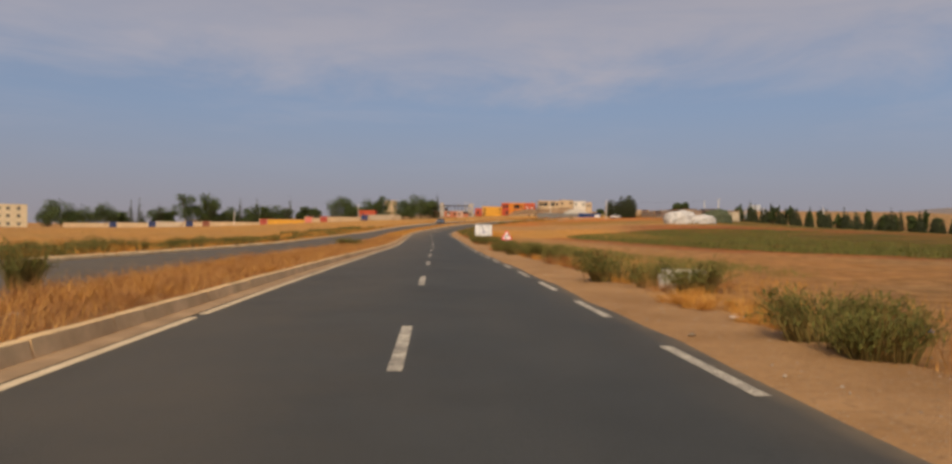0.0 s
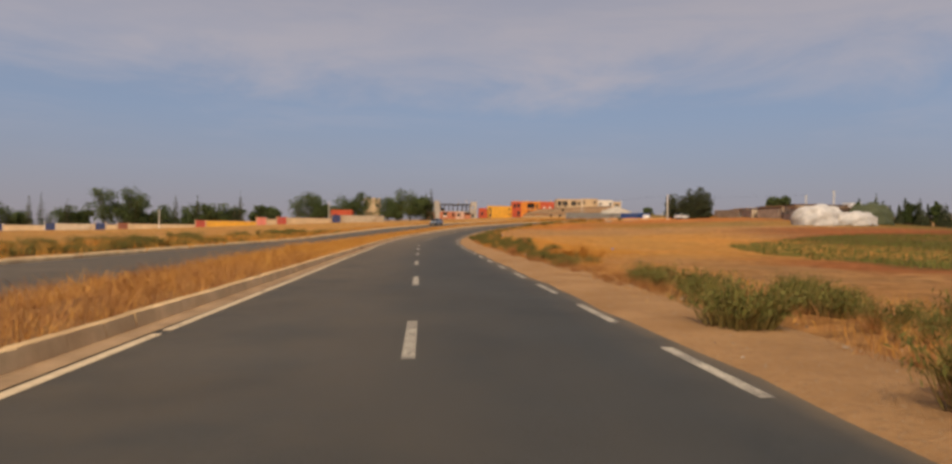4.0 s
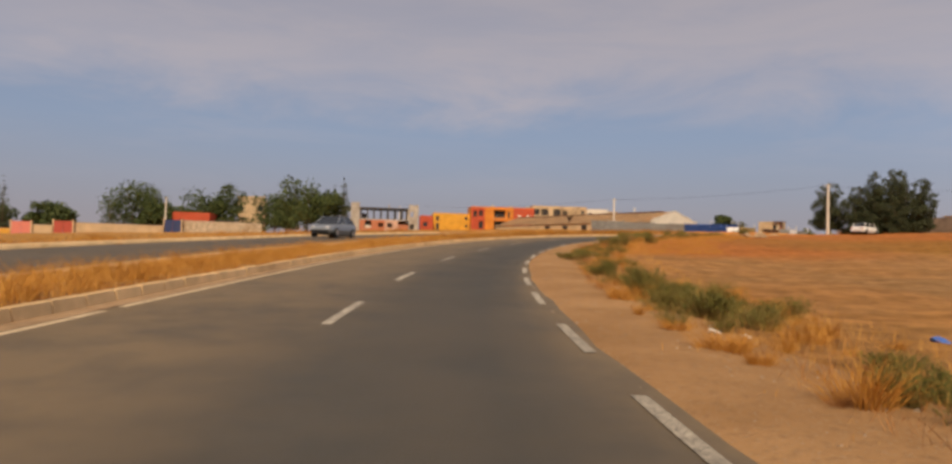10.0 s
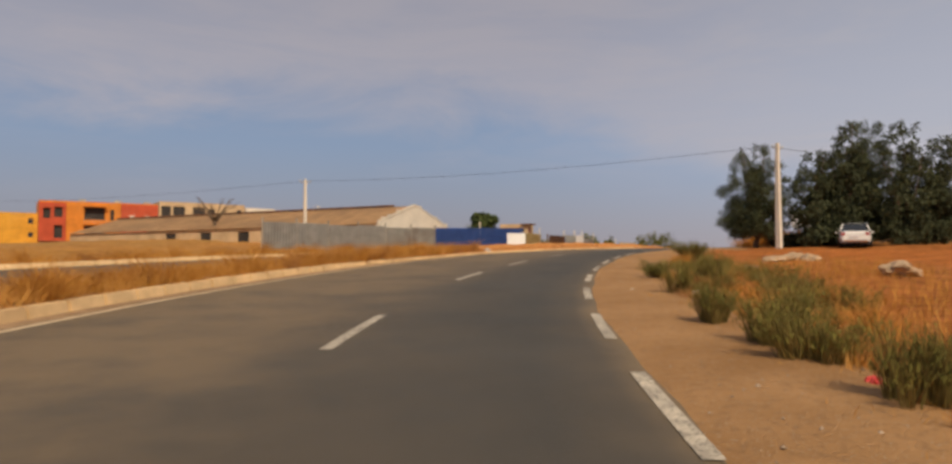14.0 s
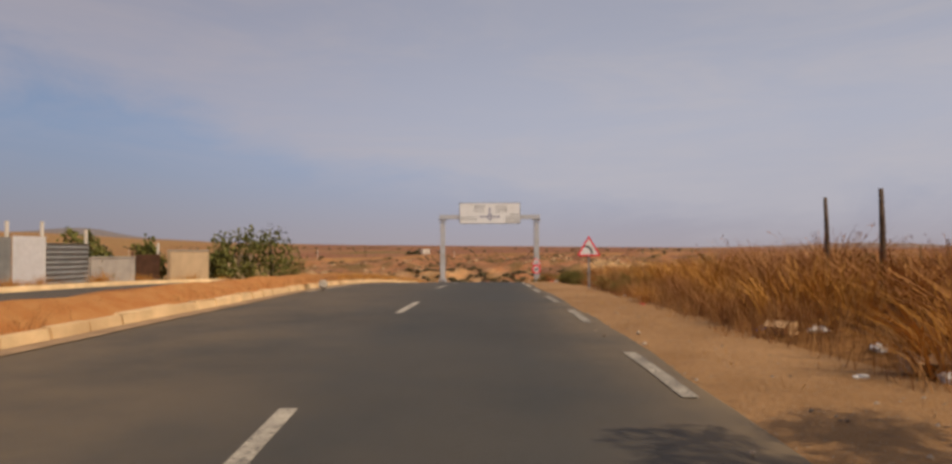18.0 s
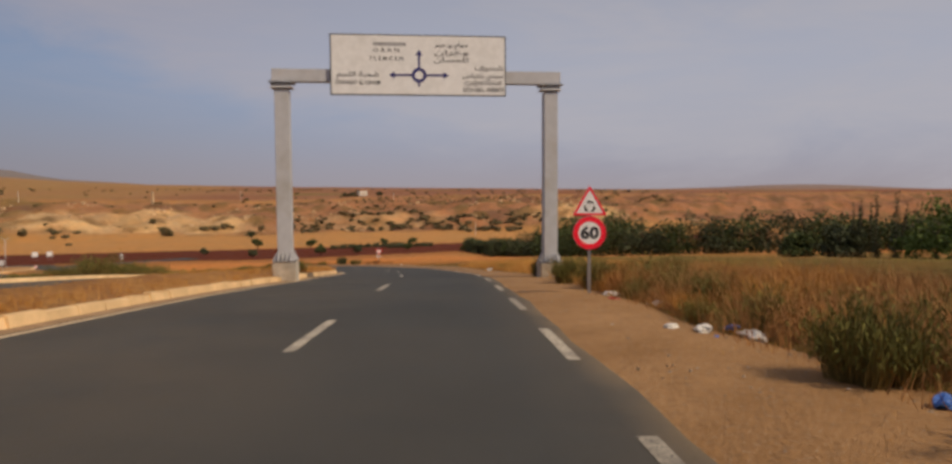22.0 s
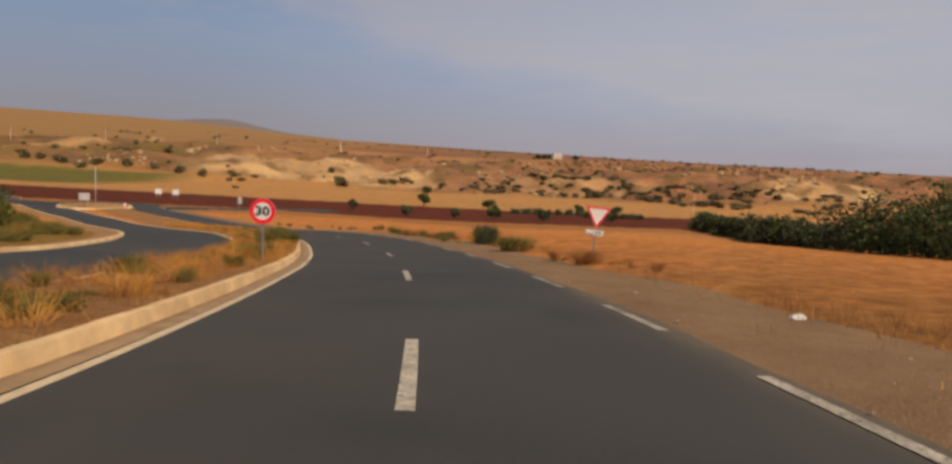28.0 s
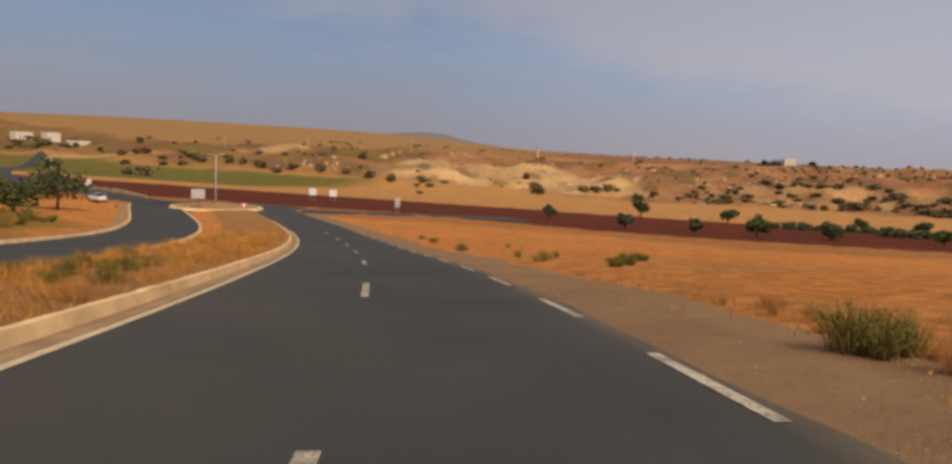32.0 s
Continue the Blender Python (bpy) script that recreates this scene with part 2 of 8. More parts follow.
def place(t, world_scale=True):
    n = t.nodes.new("ShaderNodeNewGeometry" if world_scale else "ShaderNodeTexCoord")
    return n.outputs["Position"] if world_scale else n.outputs["Object"]


def noisy(t, scale, detail=5.0, rough=0.6, lo=0.35, hi=0.65, stretch=None, world_scale=True):
    """A noise between 0 and 1, at so many bumps a metre."""
    n = t.nodes.new("ShaderNodeTexNoise")
    n.inputs["Scale"].default_value, n.inputs["Detail"].default_value, n.inputs["Roughness"].default_value = scale, detail, rough
    p = place(t, world_scale)
    if stretch:
        mp = t.nodes.new("ShaderNodeMapping")
        mp.inputs["Scale"].default_value = stretch
        t.links.new(p, mp.inputs["Vector"])
        p = mp.outputs[0]
    t.links.new(p, n.inputs["Vector"])
    r = t.nodes.new("ShaderNodeMapRange")
    r.inputs["From Min"].default_value, r.inputs["From Max"].default_value = lo, hi
    t.links.new(n.outputs["Fac"], r.inputs["Value"])
    return r.outputs[0]


def relief(t, b, height, strength=0.5, distance=0.02):
    n = t.nodes.new("ShaderNodeBump")
    n.inputs["Strength"].default_value, n.inputs["Distance"].default_value = strength, distance
    t.links.new(height, n.inputs["Height"])
    t.links.new(n.outputs[0], b.inputs["Normal"])


def plain(name, colour, rough=0.7, metal=0.0, spread=0.12, scale=6.0, dirt=None, bump=0.15, world_scale=False, spec=0.3):
    """A painted or raw surface with grain, stains and a little relief."""
    def build(t, b):
        dark = tuple(c * (1 - spread) for c in colour)
        light = tuple(min(1, c * (1 + spread)) for c in colour)
        c = mixed(t, noisy(t, scale, world_scale=world_scale), dark, light)
        if dirt:
            c = mixed(t, noisy(t, scale * 0.23, 6, 0.65, 0.5, 0.72, world_scale=world_scale), c, dirt)
        t.links.new(c, b.inputs["Base Color"])
        if bump:
            relief(t, b, noisy(t, scale * 6, world_scale=world_scale), bump, 0.01)
    return material(name, build, rough, metal, spec)


def varied(name, dark, light, rough=0.8, scale=8.0, bump=0.0, island=True):
    """Foliage and stones: each piece has a tone of its own."""
    def build(t, b):
        g = t.nodes.new("ShaderNodeNewGeometry")
        o = t.nodes.new("ShaderNodeObjectInfo")
        c = mixed(t, g.outputs["Random Per Island"] if island else o.outputs["Random"], dark, light)
        c = mixed(t, noisy(t, scale), c, mixed(t, 0.5, c, dark))
        t.links.new(c, b.inputs["Base Color"])
        if bump:
            relief(t, b, noisy(t, scale * 4), bump, 0.02)
    return material(name, build, rough)


def sheet(name, verts, faces, mat, parent=None, label="", smooth=False):
    me = bpy.data.meshes.new(name)
    me.from_pydata([tuple(v) for v in verts], [], faces)
    if mat:
        me.materials.append(mat)
    if smooth:
        me.shade_smooth()
    ob = new(name, me)
    if parent:
        ob.parent = parent
    if label:
        ob["label"] = label
    return ob


def part(name, bm, mat, parent=None, label="", smooth=False):
    """Links a bmesh as one mesh object under a thing or a part."""
    me = bpy.data.meshes.new(name)
    bmesh.ops.recalc_face_normals(bm, faces=bm.faces)
    bm.to_mesh(me)
    bm.free()
    if mat:
        me.materials.append(mat)
    if smooth:
        me.shade_smooth()
    ob = new(name, me)
    if parent:
        ob.parent = parent
    if label:
        ob["label"] = label
    return ob


def block(x0, x1, y0, y1, z0, z1, bevel=0.0, bm=None):
    """A box between the given sides, its edges rounded a little."""
    own = bmesh.new()
    r = bmesh.ops.create_cube(own, size=1)
    for v in r["verts"]:
        v.co = ((v.co.x + 0.5) * (x1 - x0) + x0, (v.co.y + 0.5) * (y1 - y0) + y0, (v.co.z + 0.5) * (z1 - z0) + z0)
    if bevel:
        bmesh.ops.bevel(own, geom=own.edges[:], offset=bevel, segments=2, affect="EDGES")
    if bm is None:
        return own
    me = bpy.data.meshes.new("piece")
    own.to_mesh(me)
    own.free()
    bm.from_mesh(me)
    bpy.data.meshes.remove(me)
    return bm


def tube(points, radius, sides=8, bm=None, caps=True):
    """A round bar along the points; radius a number or one for each point."""
    bm = bm or bmesh.new()
    pts = [Vector(p) for p in points]
    rad = radius if isinstance(radius, (list, tuple)) else [radius] * len(pts)
    rings = []
    for i, p in enumerate(pts):
        d = (pts[min(i + 1, len(pts) - 1)] - pts[max(i - 1, 0)]).normalized()
        a = d.cross(Vector((0, 0, 1)) if abs(d.z) < 0.95 else Vector((1, 0, 0))).normalized()
        b = d.cross(a)
        rings.append([bm.verts.new(p + (a * math.cos(2 * math.pi * k / sides) + b * math.sin(2 * math.pi * k / sides)) * rad[i]) for k in range(sides)])
    for r0, r1 in zip(rings, rings[1:]):
        for k in range(sides):
            bm.faces.new((r0[k], r0[(k + 1) % sides], r1[(k + 1) % sides], r1[k]))
    if caps:
        bm.faces.new(rings[0])
        bm.faces.new(rings[-1])
    return bm


def plate(outline, y0, y1, bm=None):
    """A flat plate: an outline in x and z, between two depths y."""
    bm = bm or bmesh.new()
    a = [bm.verts.new((x, y0, z)) for x, z in outline]
    b = [bm.verts.new((x, y1, z)) for x, z in outline]
    bm.faces.new(a)
    bm.faces.new(b[::-1])
    n = len(a)
    for i in range(n):
        bm.faces.new((a[i], b[i], b[(i + 1) % n], a[(i + 1) % n]))
    return bm


def thing(name, x, y, z, turn=0.0, label="", category="", group="", kind=""):
    ob = new(name)
    ob.empty_display_size = 0.2
    ob.matrix_world = pose(x, y, z, 0, 0, turn)
    return tagged(ob, label, category, group, kind)


def floor_z(x, y):
    return float(ground_at(x, y)[0])

# ---- materials of the land ----
def build_ground(t, b):
    a = t.nodes.new("ShaderNodeAttribute")
    a.attribute_name = "field"
    base = a.outputs["Color"]
    clods = noisy(t, 1.4, 6, 0.7)
    patch = noisy(t, 0.09, 5, 0.6, 0.38, 0.62)
    rows = noisy(t, 0.9, 3, 0.5, 0.4, 0.6, stretch=(0.25, 1.0, 1.0))
    c = mixed(t, clods, mixed(t, 1.0, base, (0.62, 0.60, 0.58), "MULTIPLY"), mixed(t, 1.0, base, (1.22, 1.2, 1.15), "MULTIPLY"))
    c = mixed(t, patch, c, mixed(t, 1.0, c, (1.18, 1.04, 0.88), "MULTIPLY"))
    c = mixed(t, rows, c, mixed(t, 1.0, c, (0.86, 0.84, 0.8), "MULTIPLY"))
    t.links.new(c, b.inputs["Base Color"])
    relief(t, b, noisy(t, 3.0, 8, 0.72), 0.8, 0.12)


M_GROUND = material("dry_earth", build_ground, 0.95, 0, 0.1)


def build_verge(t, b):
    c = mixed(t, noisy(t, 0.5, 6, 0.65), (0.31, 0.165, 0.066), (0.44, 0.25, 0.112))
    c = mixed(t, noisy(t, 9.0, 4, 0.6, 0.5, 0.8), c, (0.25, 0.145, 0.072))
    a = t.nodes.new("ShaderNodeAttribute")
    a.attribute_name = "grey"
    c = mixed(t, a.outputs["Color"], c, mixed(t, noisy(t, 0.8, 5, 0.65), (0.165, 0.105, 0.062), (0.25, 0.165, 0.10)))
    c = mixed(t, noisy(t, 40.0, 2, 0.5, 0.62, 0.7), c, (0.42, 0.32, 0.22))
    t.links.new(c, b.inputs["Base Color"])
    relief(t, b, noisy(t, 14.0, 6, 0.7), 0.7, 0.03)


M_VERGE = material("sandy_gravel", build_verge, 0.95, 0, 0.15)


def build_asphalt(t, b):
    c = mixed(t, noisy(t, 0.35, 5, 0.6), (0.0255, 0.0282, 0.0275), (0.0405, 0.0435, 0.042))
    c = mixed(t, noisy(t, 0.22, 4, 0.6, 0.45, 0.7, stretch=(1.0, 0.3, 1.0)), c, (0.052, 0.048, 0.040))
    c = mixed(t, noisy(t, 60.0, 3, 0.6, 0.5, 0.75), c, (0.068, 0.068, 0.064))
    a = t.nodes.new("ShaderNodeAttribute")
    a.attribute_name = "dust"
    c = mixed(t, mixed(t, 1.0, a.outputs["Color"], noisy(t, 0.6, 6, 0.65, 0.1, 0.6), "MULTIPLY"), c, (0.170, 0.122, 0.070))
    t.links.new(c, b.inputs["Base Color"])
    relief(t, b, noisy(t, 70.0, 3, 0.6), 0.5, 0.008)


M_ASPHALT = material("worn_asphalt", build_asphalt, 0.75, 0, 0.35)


def build_paint(t, b):
    info = t.nodes.new("ShaderNodeObjectInfo")
    c = mixed(t, noisy(t, 5.0, 6, 0.7, 0.38, 0.68), (0.66, 0.58, 0.45), (0.34, 0.30, 0.24))
    c = mixed(t, info.outputs["Random"], c, mixed(t, 1.0, c, (0.62, 0.62, 0.62), "MULTIPLY"))
    c = mixed(t, noisy(t, 26.0, 5, 0.75, 0.52, 0.62), c, (0.075, 0.068, 0.06))
    c = mixed(t, noisy(t, 1.6, 4, 0.6, 0.50, 0.75), c, (0.11, 0.095, 0.08))
    t.links.new(c, b.inputs["Base Color"])


M_PAINT = material("road_paint", build_paint, 0.7)
def build_line(t, b):
    c = mixed(t, noisy(t, 4.0, 6, 0.7, 0.38, 0.68), (0.66, 0.52, 0.34), (0.46, 0.35, 0.22))
    c = mixed(t, noisy(t, 22.0, 5, 0.75, 0.60, 0.70), c, (0.10, 0.085, 0.07))
    c = mixed(t, noisy(t, 0.5, 4, 0.6, 0.62, 0.75), c, (0.16, 0.12, 0.085))
    t.links.new(c, b.inputs["Base Color"])


M_LINE = material("cream_line_paint", build_line, 0.75)
M_KERB = plain("kerb_concrete", (0.70, 0.49, 0.26), 0.9, spread=0.16, scale=1.2, dirt=(0.45, 0.28, 0.135), bump=0.4, world_scale=True)
M_GUTTER = plain("dusty_concrete_channel", (0.33, 0.215, 0.118), 0.92, spread=0.2, scale=1.6, dirt=(0.24, 0.15, 0.08), bump=0.4, world_scale=True)

# ---- the ground: one sheet, fine near the roads, out to the horizon ----
def spaced(lo, hi, step, reach, grow=1.07, fine=0):
    mid = list(np.arange(lo, hi + step / 2, step))
    out, back, s = [hi], [lo], step
    while back[-1] > -reach:
        s *= grow
        back.append(back[-1] - s)
    s = step
    while out[-1] < reach:
        s = s * grow if out[-1] > fine else min(s * grow, 5.0)
        out.append(out[-1] + s)
    return np.array(back[:0:-1] + mid + out[1:])


gx, gy = spaced(-40, 250, 2.2, 4200, 1.055, 640), spaced(-30, 470, 2.2, 4200, 1.055, 840)
gxx, gyy = np.meshgrid(gx, gy)
px, py = gxx.ravel(), gyy.ravel()
pz = ground_at(px, py)
k1, q1 = nearest(MAIN, MAIN_N, px, py)
k2, q2 = nearest(OTHER, OTHER_N, px, py)
near1, near2 = 1 - fade(np.abs(q1 + 0.3), 5.0, 6.6), 1 - fade(np.abs(q2), 4.3, 6.8)
pz = pz * (1 - near2) + (OTHER[k2, 2] - 0.25) * near2
pz = pz * (1 - near1) + (MAIN[k1, 2] + MAIN[k1, 3] * q1 - 0.25) * near1
nx, ny = len(gx), len(gy)
gfaces = [(j * nx + i, j * nx + i + 1, (j + 1) * nx + i + 1, (j + 1) * nx + i) for j in range(ny - 1) for i in range(nx - 1)]
ground = sheet("ground", np.stack([px, py, pz], 1), gfaces, M_GROUND, smooth=True)
tagged(ground, "dry orange and tan open ground with stubble and bare earth", "ground", kind="structure")


def patch_of(colour, weight, base):
    return base + (np.array(colour)[None, :] - base) * np.clip(weight, 0, 1)[:, None]


ge, gw = downhill(px, py), across(px, py)
edge = 6 * wave(px, py, 18, 6) + 3 * wave(px, py, 7, 9)
col = np.tile(np.array([[0.40, 0.215, 0.085]]), (len(px), 1))
col = patch_of((0.43, 0.25, 0.11), 0.5 + 0.5 * wave(px, py, 35, 2), col)
streak = wave(px, py, 9, 3)
# stubble, bare red soil and weedy strips of the plateau fields
col = patch_of((0.47, 0.185, 0.056), (1 - fade(np.abs(px - 40 + edge), 30, 46)) * (1 - fade(np.abs(py - 238 - edge), 20, 34)), col)
weed_edge = np.interp(py, [20, 44, 55, 77, 91, 108, 122, 145, 165, 180], [60, 31, 25, 21, 18, 15, 15, 21, 40, 70])
weedy = fade(px + edge * 0.3, weed_edge, weed_edge + 2.5) * (1 - fade(px, 150, 190))
col = patch_of((0.33, 0.105, 0.036), fade(px + edge * 0.3, weed_edge - 5, weed_edge - 3) * (1 - fade(px, 150, 190)) * 0.75, col)
col = patch_of((0.105, 0.100, 0.022), weedy * np.clip(0.85 + 0.3 * streak, 0, 1), col)
col = patch_of((0.30, 0.105, 0.042), (1 - fade(np.abs(py - 178 - edge * 0.5), 8, 14)) * fade(px, 30, 48) * (1 - fade(px, 160, 220)) * 0.8, col)
col = patch_of((0.53, 0.28, 0.080), (1 - fade(np.abs(px - 16), 10, 24)) * (1 - fade(np.abs(py - 150), 26, 44)), col)
col = patch_of((0.36, 0.115, 0.035), (1 - fade(np.abs(q1 + 11), 6, 11)) * fade(py, 250, 262) * (1 - fade(px, 84, 100)), col)
# an olive strip of weeds in the field before the sheds
strip = (px * 10 + py * 14) / 17.2
col = patch_of((0.25, 0.185, 0.05), fade(strip + edge * 0.4, 185, 191) * (1 - fade(strip + edge * 0.4, 199, 208)) * fade(px, 16, 27) * (1 - fade(px, 78, 96)) * (0.62 + 0.2 * streak), col)
# the slope down to the valley
col = patch_of((0.62, 0.265, 0.080), fade(ge, 40, 70) * (1 - fade(ge + edge, 190, 215)) * (0.85 + 0.15 * streak), col)
col = patch_of((0.19, 0.175, 0.042), (1 - fade(((px - 185 + edge) / 21) ** 2 + ((py - 300 - edge * 0.6) / 11) ** 2, 0.7, 1.15)) * 0.9, col)
col = patch_of((0.20, 0.19, 0.045), (1 - fade(((px - 150 + edge) / 16) ** 2 + ((py - 288) / 6) ** 2, 0.6, 1.2)) * 0.5, col)
lower = 212 + 0.4 * np.clip(-gw, 0, 400) + edge * 0.35
upper = 294 + 0.15 * np.clip(-gw, 0, 400) + edge * 0.35
col = patch_of((0.40, 0.185, 0.07), fade(ge, lower - 22, lower - 14) * (1 - fade(ge, lower - 2, lower)), col)
col = patch_of((0.125, 0.036, 0.020), fade(ge, lower - 1.5, lower + 1.5) * (1 - fade(ge, upper - 2, upper + 2)), col)
col = patch_of((0.49, 0.275, 0.108), fade(ge, upper - 2, upper + 2) * (1 - fade(ge, 425, 450)), col)
col = patch_of((0.155, 0.15, 0.042), fade(gw, 150, 185) * fade(ge, 320, 335) * (1 - fade(ge + edge, 425, 440)), col)
# golden weeds west of the road
col = patch_of((0.50, 0.28, 0.085), (1 - fade(q1, -16, -11)) * (1 - fade(py, 310, 335)) * fade(px, -150, -60) * (0.7 + 0.3 * streak), col)
# green weeds on the corner beyond the opposite road
col = patch_of((0.22, 0.185, 0.045), fade(py, 348, 358) * (1 - fade(py + edge * 2, 432, 452)) * (1 - fade(np.abs(px + 7 + edge * 0.5 - np.interp(py, [355, 381, 415, 455], [172, 190, 201, 216])), 7, 11)) * (0.75 + 0.2 * streak), col)
# the eroded scarp: brown slope with scrub, pale sandy rock laid bare on two spurs, then the brown upland fields
rock = fade(ge, 432, 462) * (1 - fade(ge, 585, 640))
col = patch_of((0.36, 0.195, 0.108), rock, col)
col = patch_of((0.36, 0.185, 0.105), rock * (1 - fade(gw, -70, 20)) * 0.9, col)
col = patch_of((0.20, 0.15, 0.05), rock * fade(gw, 150, 210) * np.clip(0.7 + 0.5 * wave(px, py, 30, 6), 0, 1), col)
spur = (1 - fade(((gw - 105 + edge * 2) / 85) ** 2 + ((ge - 480) / 62) ** 2, 0.5, 1.1)) + (1 - fade(((gw + 205 + edge) / 42) ** 2 + ((ge - 472) / 40) ** 2, 0.4, 1.1)) + 0.5 * (1 - fade(((gw + 60) / 70) ** 2 + ((ge - 490) / 30) ** 2, 0.4, 1.1))
col = patch_of((0.66, 0.465, 0.25), rock * np.clip(spur * (0.85 + 0.4 * wave(px, py, 14, 5)), 0, 1), col)
col = patch_of((0.20, 0.112, 0.075), rock * np.clip(wave(px, py, 24, 5) * 1.6, 0, 0.8) * (1 - 0.6 * np.clip(spur, 0, 1)), col)
col = patch_of((0.20, 0.125, 0.06), rock * np.clip(wave(px, py, 9, 8) * 2.2 - 0.3, 0, 0.85), col)
col = patch_of((0.16, 0.115, 0.05), rock * np.clip(wave(px, py, 17, 2) * 2.4 - 0.7, 0, 0.8) * (1 - 0.7 * np.clip(spur, 0, 1)), col)
up = fade(ge, 630, 690)
# upland browns pulled towards mauve, some haze worked into their colour
col = patch_of((0.26, 0.130, 0.084), up, col)
col = patch_of((0.33, 0.19, 0.105), up * np.clip(0.1 + 0.9 * wave(px, py, 150, 8), 0, 1), col)
col = patch_of((0.19, 0.165, 0.06), up * np.clip(wave(px, py, 95, 4) * 2 - 0.9, 0, 0.8), col)
col = patch_of((0.22, 0.085, 0.05), up * np.clip(wave(px, py, 210, 1) * 2 - 0.7, 0, 0.8), col)
col = patch_of((0.27, 0.205, 0.075), up * fade(gw, 260, 420) * np.clip(0.5 + 0.6 * wave(px, py, 60, 9), 0, 0.9), col)
col = patch_of((0.36, 0.225, 0.10), up * fade(gw, 60, 200) * 0.7, col)
# distance haze painted into the ground colour beyond about 1200 m
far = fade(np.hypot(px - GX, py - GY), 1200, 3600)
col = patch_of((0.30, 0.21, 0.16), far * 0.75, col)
# a pale cart track over the upland
for (ax, ay), (bx, by) in (((270, 850), (322, 822)), ((322, 822), (367, 812)), ((367, 812), (420, 812)), ((420, 812), (500, 880)), ((500, 880), (560, 980))):
    u = np.clip(((px - ax) * (bx - ax) + (py - ay) * (by - ay)) / ((bx - ax) ** 2 + (by - ay) ** 2), 0, 1)
    col = patch_of((0.52, 0.34, 0.18), (1 - fade(np.hypot(px - ax - u * (bx - ax), py - ay - u * (by - ay)), 3, 7)) * 0.9, col)
# both far hills greyed: aerial haze held in the ground colour
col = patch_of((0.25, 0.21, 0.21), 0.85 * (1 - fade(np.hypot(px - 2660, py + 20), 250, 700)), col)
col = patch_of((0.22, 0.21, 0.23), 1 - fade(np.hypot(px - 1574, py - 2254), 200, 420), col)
# weedy ground between the crest and the tree belt
col = patch_of((0.25, 0.155, 0.055), fade(q1, 5, 8) * (1 - fade(q1 + edge, 45, 70)) * fade(px, 50, 66) * (1 - fade(px, 112, 128)) * (0.75 + 0.25 * streak), col)
col = patch_of((0.17, 0.16, 0.042), fade(q1, 14, 26) * (1 - fade(q1 + edge, 60, 90)) * fade(px, 84, 100) * (1 - fade(px, 125, 150)) * np.clip(0.5 + 0.6 * streak, 0, 1), col)
col = patch_of((0.19, 0.155, 0.045), fade(q1, 16, 30) * fade(px, 96, 118) * (1 - fade(px, 215, 245)) * (1 - fade(py + edge, 292, 304)) * fade(py, 200, 225) * np.clip(0.75 + 0.4 * streak, 0, 0.95), col)
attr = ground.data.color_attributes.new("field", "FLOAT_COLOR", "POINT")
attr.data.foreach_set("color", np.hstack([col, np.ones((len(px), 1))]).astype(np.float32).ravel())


# ---- roads ----
def ribbon(name, line, norm, q, dz, mat, z_of=None, parent=None, wobble=None):
    """A strip along a line between offsets q (to the right), at heights dz over the crown's plane."""
    verts, faces = [], []
    m = len(q)
    for i in range(len(line)):
        for j in range(m):
            off = q[j] + (wobble(i, j) if wobble else 0)
            x, y = line[i, 0] + norm[i, 0] * off, line[i, 1] + norm[i, 1] * off
            verts.append((x, y, z_of(i, off) + dz[j]))
    for i in range(len(line) - 1):
        for j in range(m - 1):
            faces.append((i * m + j, i * m + j + 1, (i + 1) * m + j + 1, (i + 1) * m + j))
    return sheet(name, verts, faces, mat, parent, smooth=True)


def main_z(i, off):
    return MAIN[i, 2] + MAIN[i, 3] * off


def other_z(i, off):
    return OTHER[i, 2]


# the line along the median, and the kerb beside it
LINE_AT = [0, 95, 112, 131, 143, 165, 190, 205, 217, 235, 255, 285, 304, 320, 335, 353, 361, 372, 378, 386, 392, 400, 418, 430, 445, 470, 478, 490, 505, 518, 545, 700]
LINE_Q = [-3.6, -3.5, -3.5, -3.34, -3.42, -3.5, -3.6, -3.85, -3.95, -3.84, -3.7, -4.25, -4.55, -5.05, -5.6, -5.3, -4.5, -3.75, -3.75, -4.2, -4.6, -4.95, -4.75, -4.3, -3.5, -3.35, -3.3, -3.1, -3.05, -3.4, -3.3, -3.3]
KERB_LOW_AT, KERB_LOW = [330, 344, 366, 374], [0, 0.10, 0.10, 0]  # how far it has sunk into the dirt
KERB_IN = 0.45  # from the painted line to the foot of the kerb
# how far the painted edge dashes and the centre dashes lie from the crown, by metres along the road
EDGE_AT = [60, 134, 186, 204, 210, 221, 235, 242, 255, 262, 270, 287, 300, 314, 322, 348, 358, 369, 376, 387, 398, 410, 420, 446, 480, 492, 505, 516, 530, 546]
EDGE_Q = [3.45, 3.38, 3.6, 3.55, 3.7, 3.64, 4.0, 4.1, 4.0, 3.92, 3.75, 3.56, 3.57, 3.7, 3.75, 3.43, 3.7, 4.15, 4.15, 3.75, 3.4, 3.42, 3.52, 3.6, 3.75, 3.7, 3.45, 3.3, 3.4, 3.6]
CENTRE_AT = [60, 80, 100, 132, 186, 206, 227, 236, 257, 267, 287, 297, 318, 330, 347, 356, 366, 380, 390, 399, 410, 422, 445, 478, 490, 502, 514, 550]
